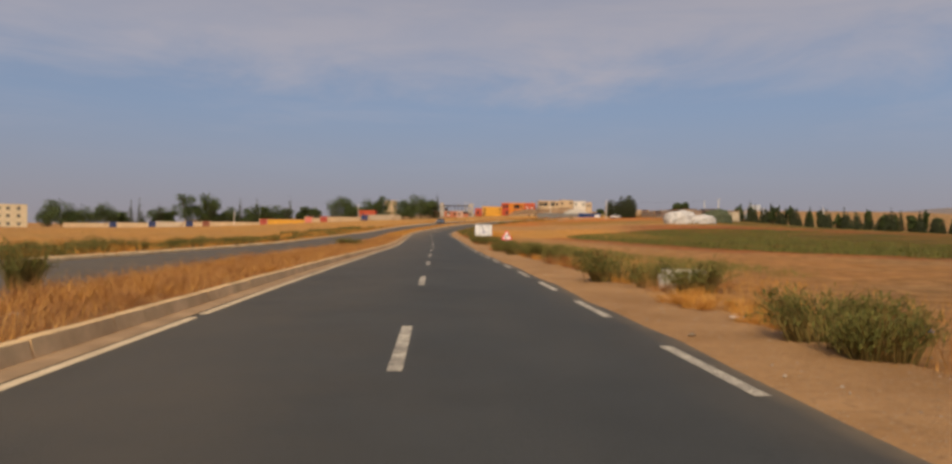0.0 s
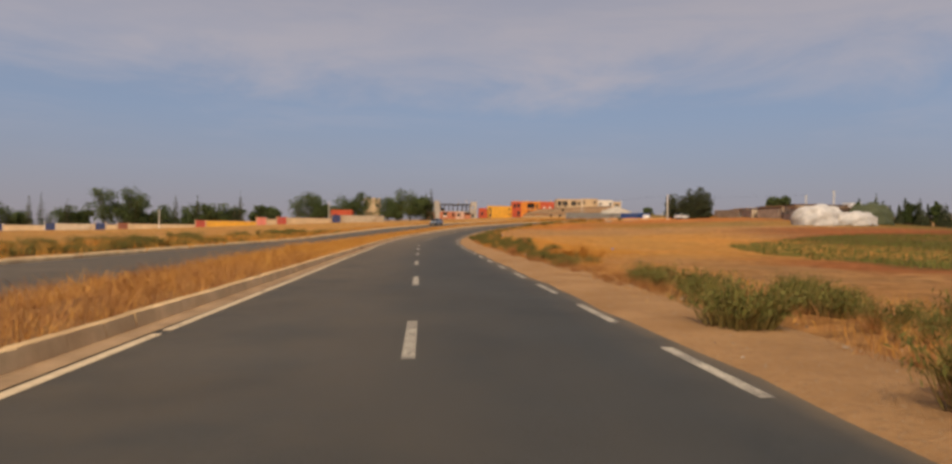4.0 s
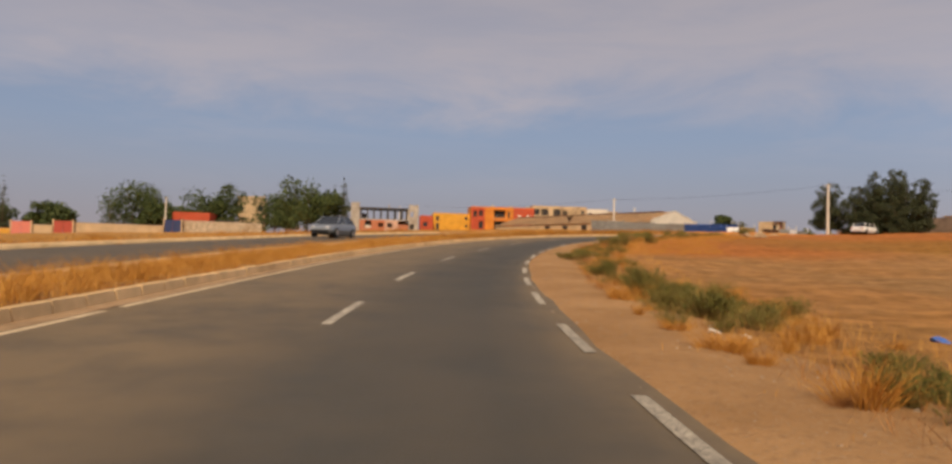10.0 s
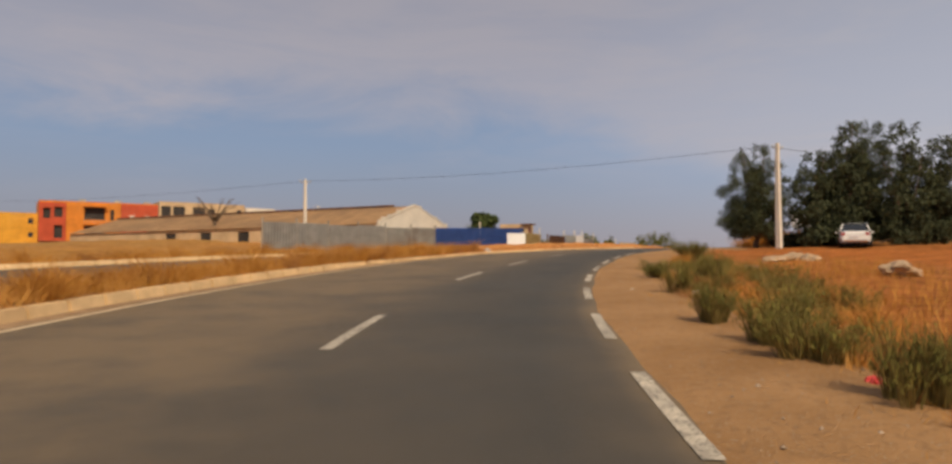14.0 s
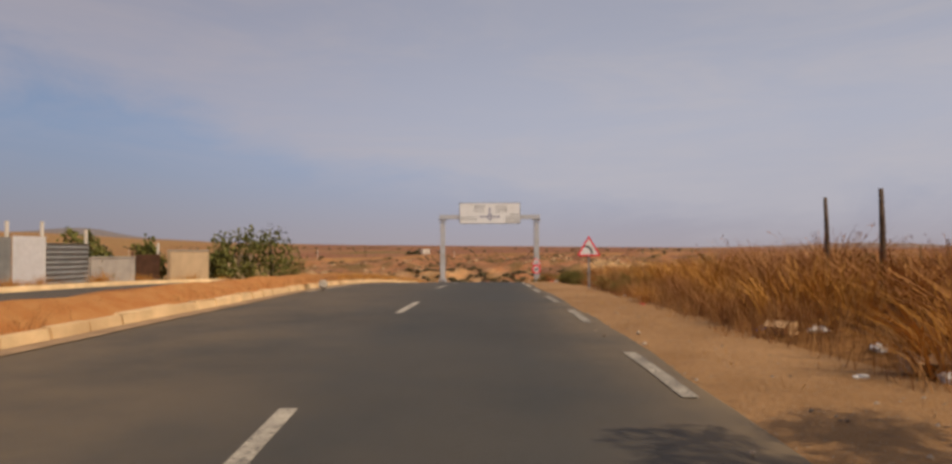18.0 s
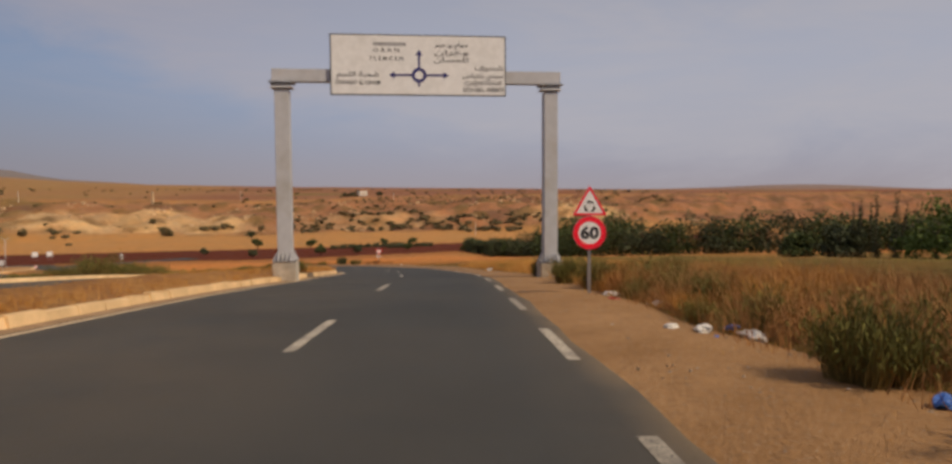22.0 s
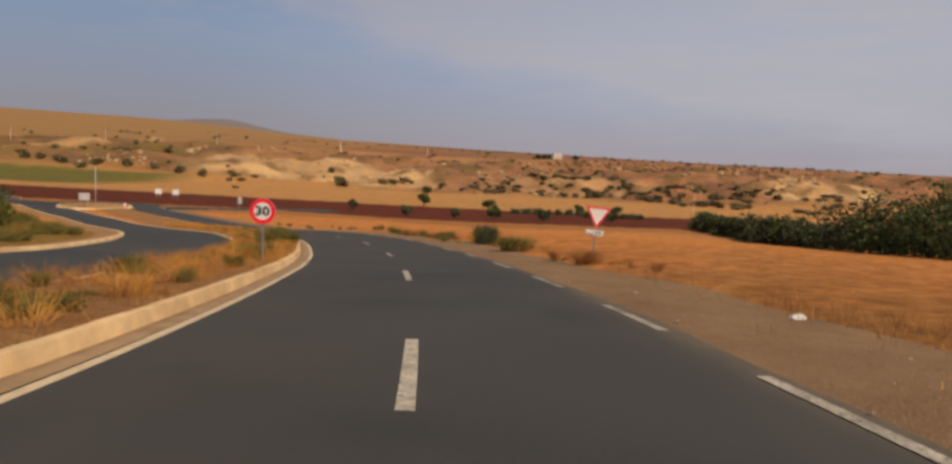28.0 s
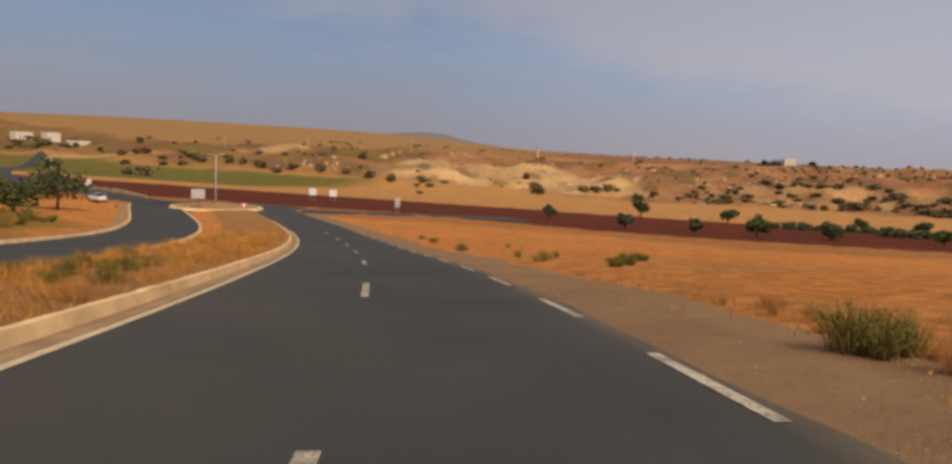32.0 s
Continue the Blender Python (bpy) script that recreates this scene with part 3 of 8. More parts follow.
CENTRE_Q = [0.02, 0.02, 0.12, 0.15, 0.0, -0.2, -0.18, 0.13, 0.25, 0.12, 0.0, 0.06, 0.2, 0.06, -0.03, 0.17, 0.5, 0.4, 0.05, -0.15, -0.08, 0.06, 0.1, 0.05, 0.2, 0.22, 0.05, 0.1]
BURY_AT, BURY = [215, 260, 280, 305, 330, 360], [0, 0.08, 0.27, 0.27, 0.2, 0.05]  # sand drifted over the edge of the asphalt
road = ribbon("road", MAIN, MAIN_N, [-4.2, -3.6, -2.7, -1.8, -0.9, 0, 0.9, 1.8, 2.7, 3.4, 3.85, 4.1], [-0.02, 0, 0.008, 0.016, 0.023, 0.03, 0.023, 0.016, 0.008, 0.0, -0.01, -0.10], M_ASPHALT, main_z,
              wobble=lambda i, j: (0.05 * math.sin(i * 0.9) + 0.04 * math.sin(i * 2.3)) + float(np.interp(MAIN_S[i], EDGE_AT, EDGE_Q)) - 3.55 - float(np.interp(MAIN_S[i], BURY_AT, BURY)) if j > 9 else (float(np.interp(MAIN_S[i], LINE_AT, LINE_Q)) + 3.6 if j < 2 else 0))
across_q = [-4.2, -3.6, -2.7, -1.8, -0.9, 0, 0.9, 1.8, 2.7, 3.4, 3.85, 4.1]
# lane dust, with the early stretch partly lightened by colour to offset exposure
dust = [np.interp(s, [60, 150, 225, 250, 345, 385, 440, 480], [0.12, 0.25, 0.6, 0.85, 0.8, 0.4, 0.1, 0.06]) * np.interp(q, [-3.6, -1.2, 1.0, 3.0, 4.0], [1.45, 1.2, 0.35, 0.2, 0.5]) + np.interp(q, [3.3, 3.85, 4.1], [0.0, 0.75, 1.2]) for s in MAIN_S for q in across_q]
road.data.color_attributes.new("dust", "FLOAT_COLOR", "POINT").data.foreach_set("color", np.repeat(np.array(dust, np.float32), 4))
tagged(road, "grey worn two-lane asphalt road with dusty edges", "road", kind="structure")
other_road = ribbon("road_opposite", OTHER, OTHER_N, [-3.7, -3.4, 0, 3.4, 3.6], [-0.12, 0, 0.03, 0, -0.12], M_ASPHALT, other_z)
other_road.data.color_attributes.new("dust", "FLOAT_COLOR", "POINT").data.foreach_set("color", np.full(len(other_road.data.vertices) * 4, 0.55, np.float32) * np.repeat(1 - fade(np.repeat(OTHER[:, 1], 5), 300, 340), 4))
tagged(other_road, "grey asphalt road of the opposite direction beyond the median", "road", kind="structure")
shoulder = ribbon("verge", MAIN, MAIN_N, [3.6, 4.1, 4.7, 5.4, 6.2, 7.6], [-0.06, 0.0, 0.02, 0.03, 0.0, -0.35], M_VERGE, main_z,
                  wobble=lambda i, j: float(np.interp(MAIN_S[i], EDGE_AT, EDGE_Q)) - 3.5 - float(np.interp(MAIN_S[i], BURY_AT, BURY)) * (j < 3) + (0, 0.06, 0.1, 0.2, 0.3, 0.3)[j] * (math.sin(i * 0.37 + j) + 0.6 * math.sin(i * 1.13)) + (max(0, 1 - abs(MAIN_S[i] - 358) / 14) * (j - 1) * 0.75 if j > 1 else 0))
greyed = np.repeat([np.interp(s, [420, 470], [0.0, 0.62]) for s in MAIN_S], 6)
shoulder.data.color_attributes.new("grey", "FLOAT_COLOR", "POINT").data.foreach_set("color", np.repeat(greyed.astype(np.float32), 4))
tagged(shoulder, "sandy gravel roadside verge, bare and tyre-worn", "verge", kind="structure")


def painted(name, a, b, q, width, line=None, norm=None, z_of=None, lift=0.034, parent=None, mat=None):
    """A painted bar from a to b metres along the road."""
    line, norm, z_of = (MAIN, MAIN_N, main_z) if line is None else (line, norm, z_of)
    q_of, fixed = (q, None) if callable(q) else (None, q)
    s = np.concatenate([[0], np.cumsum(np.hypot(*np.diff(line[:, :2], axis=0).T))])
    n = max(2, int((b - a) / 1.0) + 1)
    verts, faces = [], []
    for u in np.linspace(a, b, n):
        i = min(int(np.searchsorted(s, u)), len(s) - 1)
        i0 = max(i - 1, 0)
        f = 0 if i == i0 else (u - s[i0]) / (s[i] - s[i0])
        p, nn = line[i0] * (1 - f) + line[i] * f, norm[i0] * (1 - f) + norm[i] * f
        q = q_of(u) if q_of else fixed
        z0, z1 = z_of(i0, q) * (1 - f) + z_of(i, q) * f, 0
        crown = 0.03 * (1 - min(abs(q), 3.6) / 3.6)
        for o in (-width / 2, width / 2):
            verts.append((p[0] + nn[0] * (q + o), p[1] + nn[1] * (q + o), z0 + crown + lift - 0.03))
    faces = [(2 * i, 2 * i + 1, 2 * i + 3, 2 * i + 2) for i in range(n - 1)]
    return sheet(name, verts, faces, mat or M_PAINT, parent)

# markings: centre dashes three metres long, edge dashes twice as close, a worn full line along the median
CENTRE_K = [-5, 0, 2, 3, 5, 10, 12, 14, 15, 17, 18, 20, 21, 23, 24, 26, 27, 28, 30, 31, 32, 33, 34, 35, 38, 39, 41, 44, 50]
CENTRE_S = [25.5, 79.5, 101.4, 112.0, 133.5, 186.4, 208.0, 228.0, 237.2, 258.8, 267.7, 288.5, 298.2, 319.7, 331.0, 347.6, 358.1, 367.5, 391.4, 400.3, 412.3, 423.5, 434.3, 445.3, 478.9, 490.8, 513.9, 551.9, 621.0]
EDGE_K = [-8, 0, 1, 4, 5, 7, 8, 9, 11, 21, 24, 25, 27, 28, 31, 34, 35, 37, 40, 41, 43, 45, 46, 47, 52, 54, 56, 57, 59, 61, 62, 63, 64, 65, 67, 69, 70, 74, 76, 78, 82, 83, 86, 87, 99]
EDGE_S = [32.0, 75.2, 80.9, 96.4, 101.9, 112.5, 118.0, 123.1, 133.9, 186.2, 201.0, 207.4, 216.1, 222.2, 238.3, 253.7, 259.6, 269.2, 284.5, 289.4, 300.9, 312.6, 317.5, 322.7, 347.6, 357.9, 367.9, 374.4, 385.0, 396.2, 401.9, 407.8, 413.7, 419.5, 430.8, 441.9, 447.0, 469.4, 480.5, 491.5, 515.0, 520.4, 539.7, 545.6, 616.0]
for k in (*range(-5, 13), *range(14, 50)):
    far = float(np.interp(k, CENTRE_K, CENTRE_S))
    tagged(painted("road_marking", far - 3.3, far, float(np.interp(far - 1.6, CENTRE_AT, CENTRE_Q)), 0.16), "white painted centre dash, worn and dusty", "road marking", "centre dashes", "structure")
for k in range(-8, 99):
    near = float(np.interp(k, EDGE_K, EDGE_S))
    tagged(painted("road_marking", near, near + 2.75, lambda u: float(np.interp(u, EDGE_AT, EDGE_Q)), 0.16), "white painted edge dash, worn and dusty", "road marking", "edge dashes", "structure")
s_at = 20.0
rng = random.Random(4)
while s_at < 612:
    long = rng.uniform(14, 40)
    if not 325 < s_at < 365:
        tagged(painted("road_marking", s_at, s_at + long, lambda u: float(np.interp(u, LINE_AT, LINE_Q)), 0.15, mat=M_LINE), "cream painted edge line along the median kerb, worn", "road marking", "edge line pieces", "structure")
    s_at += long + rng.uniform(0.2, 0.7)

# median between the carriageways
gap = np.sqrt(((MAIN[:, None, :2] - OTHER[None, :, :2]) ** 2).sum(2)).min(1) - 3.75
med = np.clip(gap, 5.2, 10.0)
verts, faces = [], []
for i in range(len(MAIN)):
    m = med[i]
    narrow = gap[i] < 10
    k0 = KERB_IN + 0.22 - float(np.interp(MAIN_S[i], LINE_AT, LINE_Q))
    k1 = k0 + 0.3
    m = max(m, k1 + 0.7)
    qs = [k0, k1, k1 + (m - k1) * 0.35, k1 + (m - k1) * 0.7, m - 0.15, m + (0.15 if narrow else 1.2)]
    zs = [0.19, 0.23, 0.26, 0.22, 0.10, -0.3 if narrow else -0.4]
    rise = float(np.interp(MAIN_S[i], [335, 350, 430, 450], [0, 0.28, 0.28, 0]))
    sunk = float(np.interp(MAIN_S[i], KERB_LOW_AT, KERB_LOW))
    zs = [z + rise * u - sunk * (j < 2) for j, (z, u) in enumerate(zip(zs, (0, 0.3, 1, 1, 0.3, 0)))]
    for j, (q, z) in enumerate(zip(qs, zs)):
        wob = 0.05 * math.sin(i * 1.7 + j * 2) if 0 < j < 5 else 0
        verts.append((MAIN[i, 0] - MAIN_N[i, 0] * q, MAIN[i, 1] - MAIN_N[i, 1] * q, main_z(i, -min(q, 6)) + z + wob))
faces = [(i * 6 + j, i * 6 + j + 1, (i + 1) * 6 + j + 1, (i + 1) * 6 + j) for i in range(len(MAIN) - 1) for j in range(5)]


def build_median(t, b):
    c = mixed(t, noisy(t, 0.7, 6, 0.65), (0.33, 0.15, 0.055), (0.46, 0.25, 0.09))
    c = mixed(t, noisy(t, 5.0, 5, 0.7, 0.4, 0.65), c, (0.24, 0.125, 0.055))
    a = t.nodes.new("ShaderNodeAttribute")
    a.attribute_name = "bare"
    c = mixed(t, a.outputs["Color"], c, mixed(t, noisy(t, 2.0, 6, 0.7), (0.52, 0.20, 0.06), (0.60, 0.29, 0.10)))
    t.links.new(c, b.inputs["Base Color"])
    relief(t, b, noisy(t, 8.0, 6, 0.7), 0.8, 0.05)


M_MEDIAN = material("median_soil", build_median, 0.95, 0, 0.1)
median = sheet("median", verts, faces, M_MEDIAN, smooth=True)
bare = np.repeat(np.interp(MAIN_S, [335, 350, 385, 400], [0, 1, 1, 0]), 6)
median.data.color_attributes.new("bare", "FLOAT_COLOR", "POINT").data.foreach_set("color", np.repeat(bare.astype(np.float32), 4))
tagged(median, "reddish soil median strip with dry weeds", "median", kind="structure")

# ---- road signs ----
M_STEEL = plain("galvanised_steel", (0.42, 0.42, 0.43), 0.45, 0.75, 0.12, 9.0, dirt=(0.30, 0.27, 0.24), bump=0.05)
M_GREYPAINT = plain("light_grey_paint", (0.50, 0.50, 0.52), 0.5, 0.0, 0.06, 3.0, dirt=(0.42, 0.40, 0.38), bump=0.05)
M_WHITE = plain("sign_white", (0.84, 0.83, 0.82), 0.45, 0.0, 0.05, 5.0, dirt=(0.74, 0.73, 0.71), bump=0.0)
M_RED = plain("sign_red", (0.95, 0.022, 0.05), 0.4, 0.0, 0.06, 5.0, bump=0.0)
M_BLACK = plain("sign_black", (0.022, 0.022, 0.025), 0.5, 0.0, 0.1, 5.0, bump=0.0)
M_BLUE = plain("sign_navy", (0.028, 0.026, 0.16), 0.45, 0.0, 0.1, 5.0, bump=0.0)
M_CONCRETE = plain("rough_concrete", (0.50, 0.44, 0.36), 0.92, 0.0, 0.2, 3.0, dirt=(0.36, 0.27, 0.18), bump=0.5)


def lettered(name, words, size, x, z, y, mat, parent, align="CENTER", width=None, bold=0.0):
    """Raised lettering on a panel that faces local -y; x and z are its middle (or start) and base line."""
    c = bpy.data.curves.new(name, "FONT")
    c.body, c.size, c.align_x, c.extrude, c.offset = words, size, align, 0.002, bold
    c.resolution_u = 2
    tmp = bpy.data.objects.new(name, c)
    scene.collection.objects.link(tmp)
    bpy.context.view_layer.update()
    me = bpy.data.meshes.new_from_object(tmp.evaluated_get(bpy.context.evaluated_depsgraph_get()))
    bpy.data.objects.remove(tmp)
    bpy.data.curves.remove(c)
    xs = [v.co.x for v in me.vertices] or [0]
    k = 1.0 if not width else width / max(0.01, max(xs) - min(xs))
    mid = (max(xs) + min(xs)) / 2 if align == "CENTER" else 0
    for v in me.vertices:
        v.co = (x + (v.co.x - mid) * k, y - v.co.z, z + v.co.y)
    me.materials.clear()
    me.materials.append(mat)
    ob = new(name, me)
    ob.parent = parent
    return tagged(ob, kind="stuff") if name == "town_name" else ob


def tri_outline(side, down=False, round_r=0.03):
    """A triangle with rounded corners, its middle at 0; base down, or tip down."""
    h = side * 0.866
    pts = [(-side / 2, -h / 3), (side / 2, -h / 3), (0, 2 * h / 3)]
    out = []
    for i, p in enumerate(pts):
        c = Vector(p) * (1 - round_r * 3.4641 / h * 0.57735 * 1.0)
        base = math.atan2(p[1], p[0])
        for a in (-50, -25, 0, 25, 50):
            out.append((c.x + round_r * math.cos(base + radians(a)), c.y + round_r * math.sin(base + radians(a))))
    return [(x, -z) for x, z in out][::-1] if down else out


def circle(r, n=40):
    return [(r * math.cos(2 * math.pi * i / n), r * math.sin(2 * math.pi * i / n)) for i in range(n)]


def moved(outline, dz, k=1.0):
    return [(x * k, z * k + dz) for x, z in outline]


def ring_plate(outer, inner, y0, y1):
    bm = bmesh.new()
    n = len(outer)
    o0, i0 = [bm.verts.new((x, y0, z)) for x, z in outer], [bm.verts.new((x, y0, z)) for x, z in inner]
    o1, i1 = [bm.verts.new((x, y1, z)) for x, z in outer], [bm.verts.new((x, y1, z)) for x, z in inner]
    for i in range(n):
        j = (i + 1) % n
        bm.faces.new((o0[i], o0[j], i0[j], i0[i]))
        bm.faces.new((o1[i], i1[i], i1[j], o1[j]))
        bm.faces.new((o0[i], o1[i], o1[j], o0[j]))
        bm.faces.new((i0[i], i0[j], i1[j], i1[i]))
    return bm


def stroke(points, width, y0, y1, bm=None):
    """A flat bar of even width along points in x and z."""
    bm = bm or bmesh.new()
    p = [Vector(q) for q in points]
    left, right = [], []
    for i in range(len(p)):
        d = (p[min(i + 1, len(p) - 1)] - p[max(i - 1, 0)]).normalized()
        n = Vector((-d.y, d.x)) * width / 2
        left.append(p[i] + n)
        right.append(p[i] - n)
    return plate([tuple(v) for v in left] + [tuple(v) for v in right[::-1]], y0, y1, bm)


def arrow_head(tip, way, size, y0, y1, bm):
    t, d = Vector(tip), Vector(way).normalized()
    n = Vector((-d.y, d.x))
    return plate([tuple(t), tuple(t - d * size + n * size * 0.62), tuple(t - d * size - n * size * 0.62)], y0, y1, bm)


def sign_post(ob, height, square=0.07):
    bm = block(-square / 2, square / 2, -square / 2, square / 2, -0.3, height, 0.008)
    return part("post", bm, M_STEEL, ob, "galvanised square steel post")


def panel(ob, outline, dz, name="panel"):
    p = part(name, plate(moved(outline, dz), -0.062, -0.042), M_GREYPAINT, ob)
    return p


def triangle_sign(ob, dz, side, down=False):
    """The plate, its white face and its red border; dz is the middle's height."""
    o = tri_outline(side, down)
    plate_ob = panel(ob, o, dz, "triangle_panel")
    part("face", plate(moved(o, dz, 0.97), -0.066, -0.0625), M_WHITE, plate_ob, "white reflective face")
    k = 0.78
    part("border", ring_plate(moved(o, dz, 0.985), moved(o, dz, k), -0.071, -0.0665), M_RED, plate_ob, "red border")
    return plate_ob


def round_sign(ob, dz, radius, words):
    o = circle(radius)
    plate_ob = panel(ob, o, dz, "round_panel")
    part("face", plate(moved(o, dz, 0.98), -0.066, -0.0625), M_WHITE, plate_ob, "white reflective face")
    part("border", ring_plate(moved(o, dz, 0.99), moved(o, dz, 0.68), -0.071, -0.0665), M_RED, plate_ob, "red border ring")
    lettered("numeral", words, radius * 0.98, 0, dz - radius * 0.33, -0.069, M_BLACK, plate_ob, width=radius * 1.12, bold=0.016)
    return plate_ob


def bend_arrow(plate_ob, dz, k, left):
    pts = [(0.10, -0.16), (0.095, -0.05), (0.06, 0.04), (-0.01, 0.10), (-0.10, 0.115)]
    s = k * (1 if left else -1)
    bm = stroke([(x * s, z * k + dz - 0.02) for x, z in pts], 0.062 * k, -0.0695, -0.0665)
    arrow_head(((-0.17) * s, 0.115 * k + dz - 0.02), (-s, 0), 0.10 * k, -0.0695, -0.0665, bm)
    part("bend_arrow", bm, M_BLACK, plate_ob, "black bend arrow")


s_b = thing("curve_sign", 2.37, 53.57, -0.30, 2.0, "small red-bordered triangular bend warning sign on a steel post", "road sign")
sign_post(s_b, 1.2)
bend_arrow(triangle_sign(s_b, 1.12, 0.84), 1.12, 1.05, False)

s_c = thing("curve_sign", 72.4, 275.15, 5.56, -72.0, "red-bordered triangular bend warning sign with curved black arrow on post", "road sign")
sign_post(s_c, 1.5)
bend_arrow(triangle_sign(s_c, 1.49, 0.84), 1.49, 1.05, True)

s_d = thing("speed_sign", 111.67, 289.80, 3.64, -70.0, "roundabout triangle over a round 60 limit sign on one post", "road sign")
sign_post(s_d, 2.35)
round_sign(s_d, 1.56, 0.425, "60")
tp = triangle_sign(s_d, 2.26, 0.86)
for a0 in (-80, 40, 160):
    bm = bmesh.new()
    arc = [(0.125 * math.cos(radians(a)), 0.125 * math.sin(radians(a)) + 2.225) for a in np.linspace(a0, a0 + 56, 7)]
    stroke(arc, 0.042, -0.0695, -0.0665, bm)
    a = radians(a0 + 92)
    arrow_head((0.125 * math.cos(a), 0.125 * math.sin(a) + 2.225), (-math.sin(a - 0.3), math.cos(a - 0.3)), 0.085, -0.0695, -0.0665, bm)
    part("arrow", bm, M_BLACK, tp, "black arrow of a roundabout circle")

s_e = thing("speed_sign", 171.98, 337.57, -3.52, -57.0, "round red-bordered 30 limit sign on a steel post", "road sign")
sign_post(s_e, 1.2)
round_sign(s_e, 1.5, 0.425, "30")

s_f = thing("give_way_sign", 179.85, 329.3, -3.55, -57.0, "leaning give way triangle over a STOP 150 m plate", "road sign")
s_f.matrix_world = pose(179.85, 329.3, -3.55, 0, 4.0, -57.0)
sign_post(s_f, 1.9)
triangle_sign(s_f, 1.86, 0.86, True)
dp = part("distance_plate", block(-0.35, 0.29, -0.062, -0.042, 1.10, 1.29, 0.004), M_GREYPAINT, s_f)
part("face", block(-0.335, 0.275, -0.066, -0.0625, 1.113, 1.277), M_WHITE, dp, "white reflective face")
lettered("stop_word", "STOP", 0.085, -0.19, 1.125, -0.068, M_BLACK, dp, width=0.24, bold=0.003)
lettered("distance", "150", 0.13, 0.09, 1.15, -0.068, M_BLACK, dp, width=0.22, bold=0.004)
lettered("unit", "m", 0.07, 0.235, 1.13, -0.068, M_BLACK, dp)


def shaped(letters):
    """Arabic in joined forms, laid out from its last letter to its first."""
    return "".join(chr(int(c, 16)) for c in letters.split()[::-1])


AR_HAMMAM = shaped("FEA3 FEE4 FE8E FEE1 20 FE91 FEEE 20 FEA3 FEA0 FEAE")
AR_ORAN = shaped("FEED FEEB FEAE FE8D FEE5")
AR_TLEMCEN = shaped("FE97 FEE0 FEE4 FEB4 FE8E FEE5")
AR_CHAABAT = shaped("FEB7 FECC FE92 FE94 20 FE8D FEDF FEE0 FEA4 FEE2")
AR_CHENTOUF = shaped("FEB7 FEE8 FE98 FEEE FED1")
AR_SIDI = shaped("FEB3 FEF4 FEAA FEF1 20 FE91 FEE0 FECC FE92 FE8E FEB1")


def roundabout_symbol(ob, cx, cz, r, reach, y0, y1):
    bm = ring_plate([(x + cx, z + cz) for x, z in circle(r * 1.25, 28)], [(x + cx, z + cz) for x, z in circle(r * 0.72, 28)], y0, y1)
    for dx, dz, far in ((-1, 0, reach), (1, 0, reach), (0, 1, reach * 0.82), (0, -1, r * 1.9)):
        stroke([(cx + dx * r * 1.2, cz + dz * r * 1.2), (cx + dx * far, cz + dz * far)], r * 0.36, y0, y1, bm)
        if not (dx == 0 and dz == -1):
            arrow_head((cx + dx * (far + r * 0.7), cz + dz * (far + r * 0.7)), (dx, dz), r * 0.95, y0, y1, bm)
    part("roundabout_symbol", bm, M_BLUE, ob, "dark blue roundabout symbol with three arrows")


# direction board beside the road
s_a = thing("direction_board", 0.86, 79.14, -0.36, 1.0, "white direction board with a blue roundabout symbol on two posts", "road sign")
for x in (-0.62, 0.60):
    part("post", block(x - 0.03, x + 0.03, -0.03, 0.03, -0.3, 2.0, 0.006), M_STEEL, s_a, "galvanised steel post")
pb = part("panel", block(-0.94, 0.94, -0.06, -0.032, 0.92, 2.19, 0.006), M_GREYPAINT, s_a)
part("face", block(-0.925, 0.925, -0.064, -0.0605, 0.935, 2.175), M_WHITE, pb, "white reflective face")
roundabout_symbol(pb, 0.0, 1.34, 0.13, 0.44, -0.067, -0.0645)
for w, sz, x, z, wd in (("ORAN", 0.15, -0.26, 1.90, 0.56), ("TLEMCEN", 0.11, -0.27, 1.74, 0.56),
                        (AR_ORAN, 0.14, 0.42, 1.90, 0.42), (AR_TLEMCEN, 0.14, 0.40, 1.73, 0.42), (AR_CHENTOUF, 0.12, 0.62, 1.48, 0.46),
                        (AR_SIDI, 0.11, 0.62, 1.34, 0.5), ("CHENTOUF", 0.09, 0.60, 1.11, 0.52), ("SIDI BEL ABBES", 0.085, 0.60, 0.98, 0.54),
                        (AR_CHAABAT, 0.12, -0.60, 1.10, 0.52), ("CHAABAT EL LEHAM", 0.085, -0.60, 0.975, 0.56), (AR_HAMMAM, 0.11, 0.42, 2.06, 0.52)):
    lettered("town_name", w, sz, x, z, -0.0665, M_BLACK, pb, width=wd, bold=0.002)
part("name_bar", block(-0.55, 0.02, -0.0665, -0.0645, 2.06, 2.13), plain("sign_grey_band", (0.36, 0.36, 0.37), 0.5, bump=0.0), pb, "grey band over the town names")

# gantry across the road
def frustum(x0, x1, y0, y1, z0, z1, grow, bm):
    """A four-sided block, wider at its foot by grow."""
    lo = [bm.verts.new((x, y, z0)) for x, y in ((x0 - grow, y0 - grow), (x1 + grow, y0 - grow), (x1 + grow, y1 + grow), (x0 - grow, y1 + grow))]
    hi = [bm.verts.new((x, y, z1)) for x, y in ((x0, y0), (x1, y0), (x1, y1), (x0, y1))]
    bm.faces.new(lo)
    bm.faces.new(hi)
    for i in range(4):
        bm.faces.new((lo[i], lo[(i + 1) % 4], hi[(i + 1) % 4], hi[i]))
    return bm


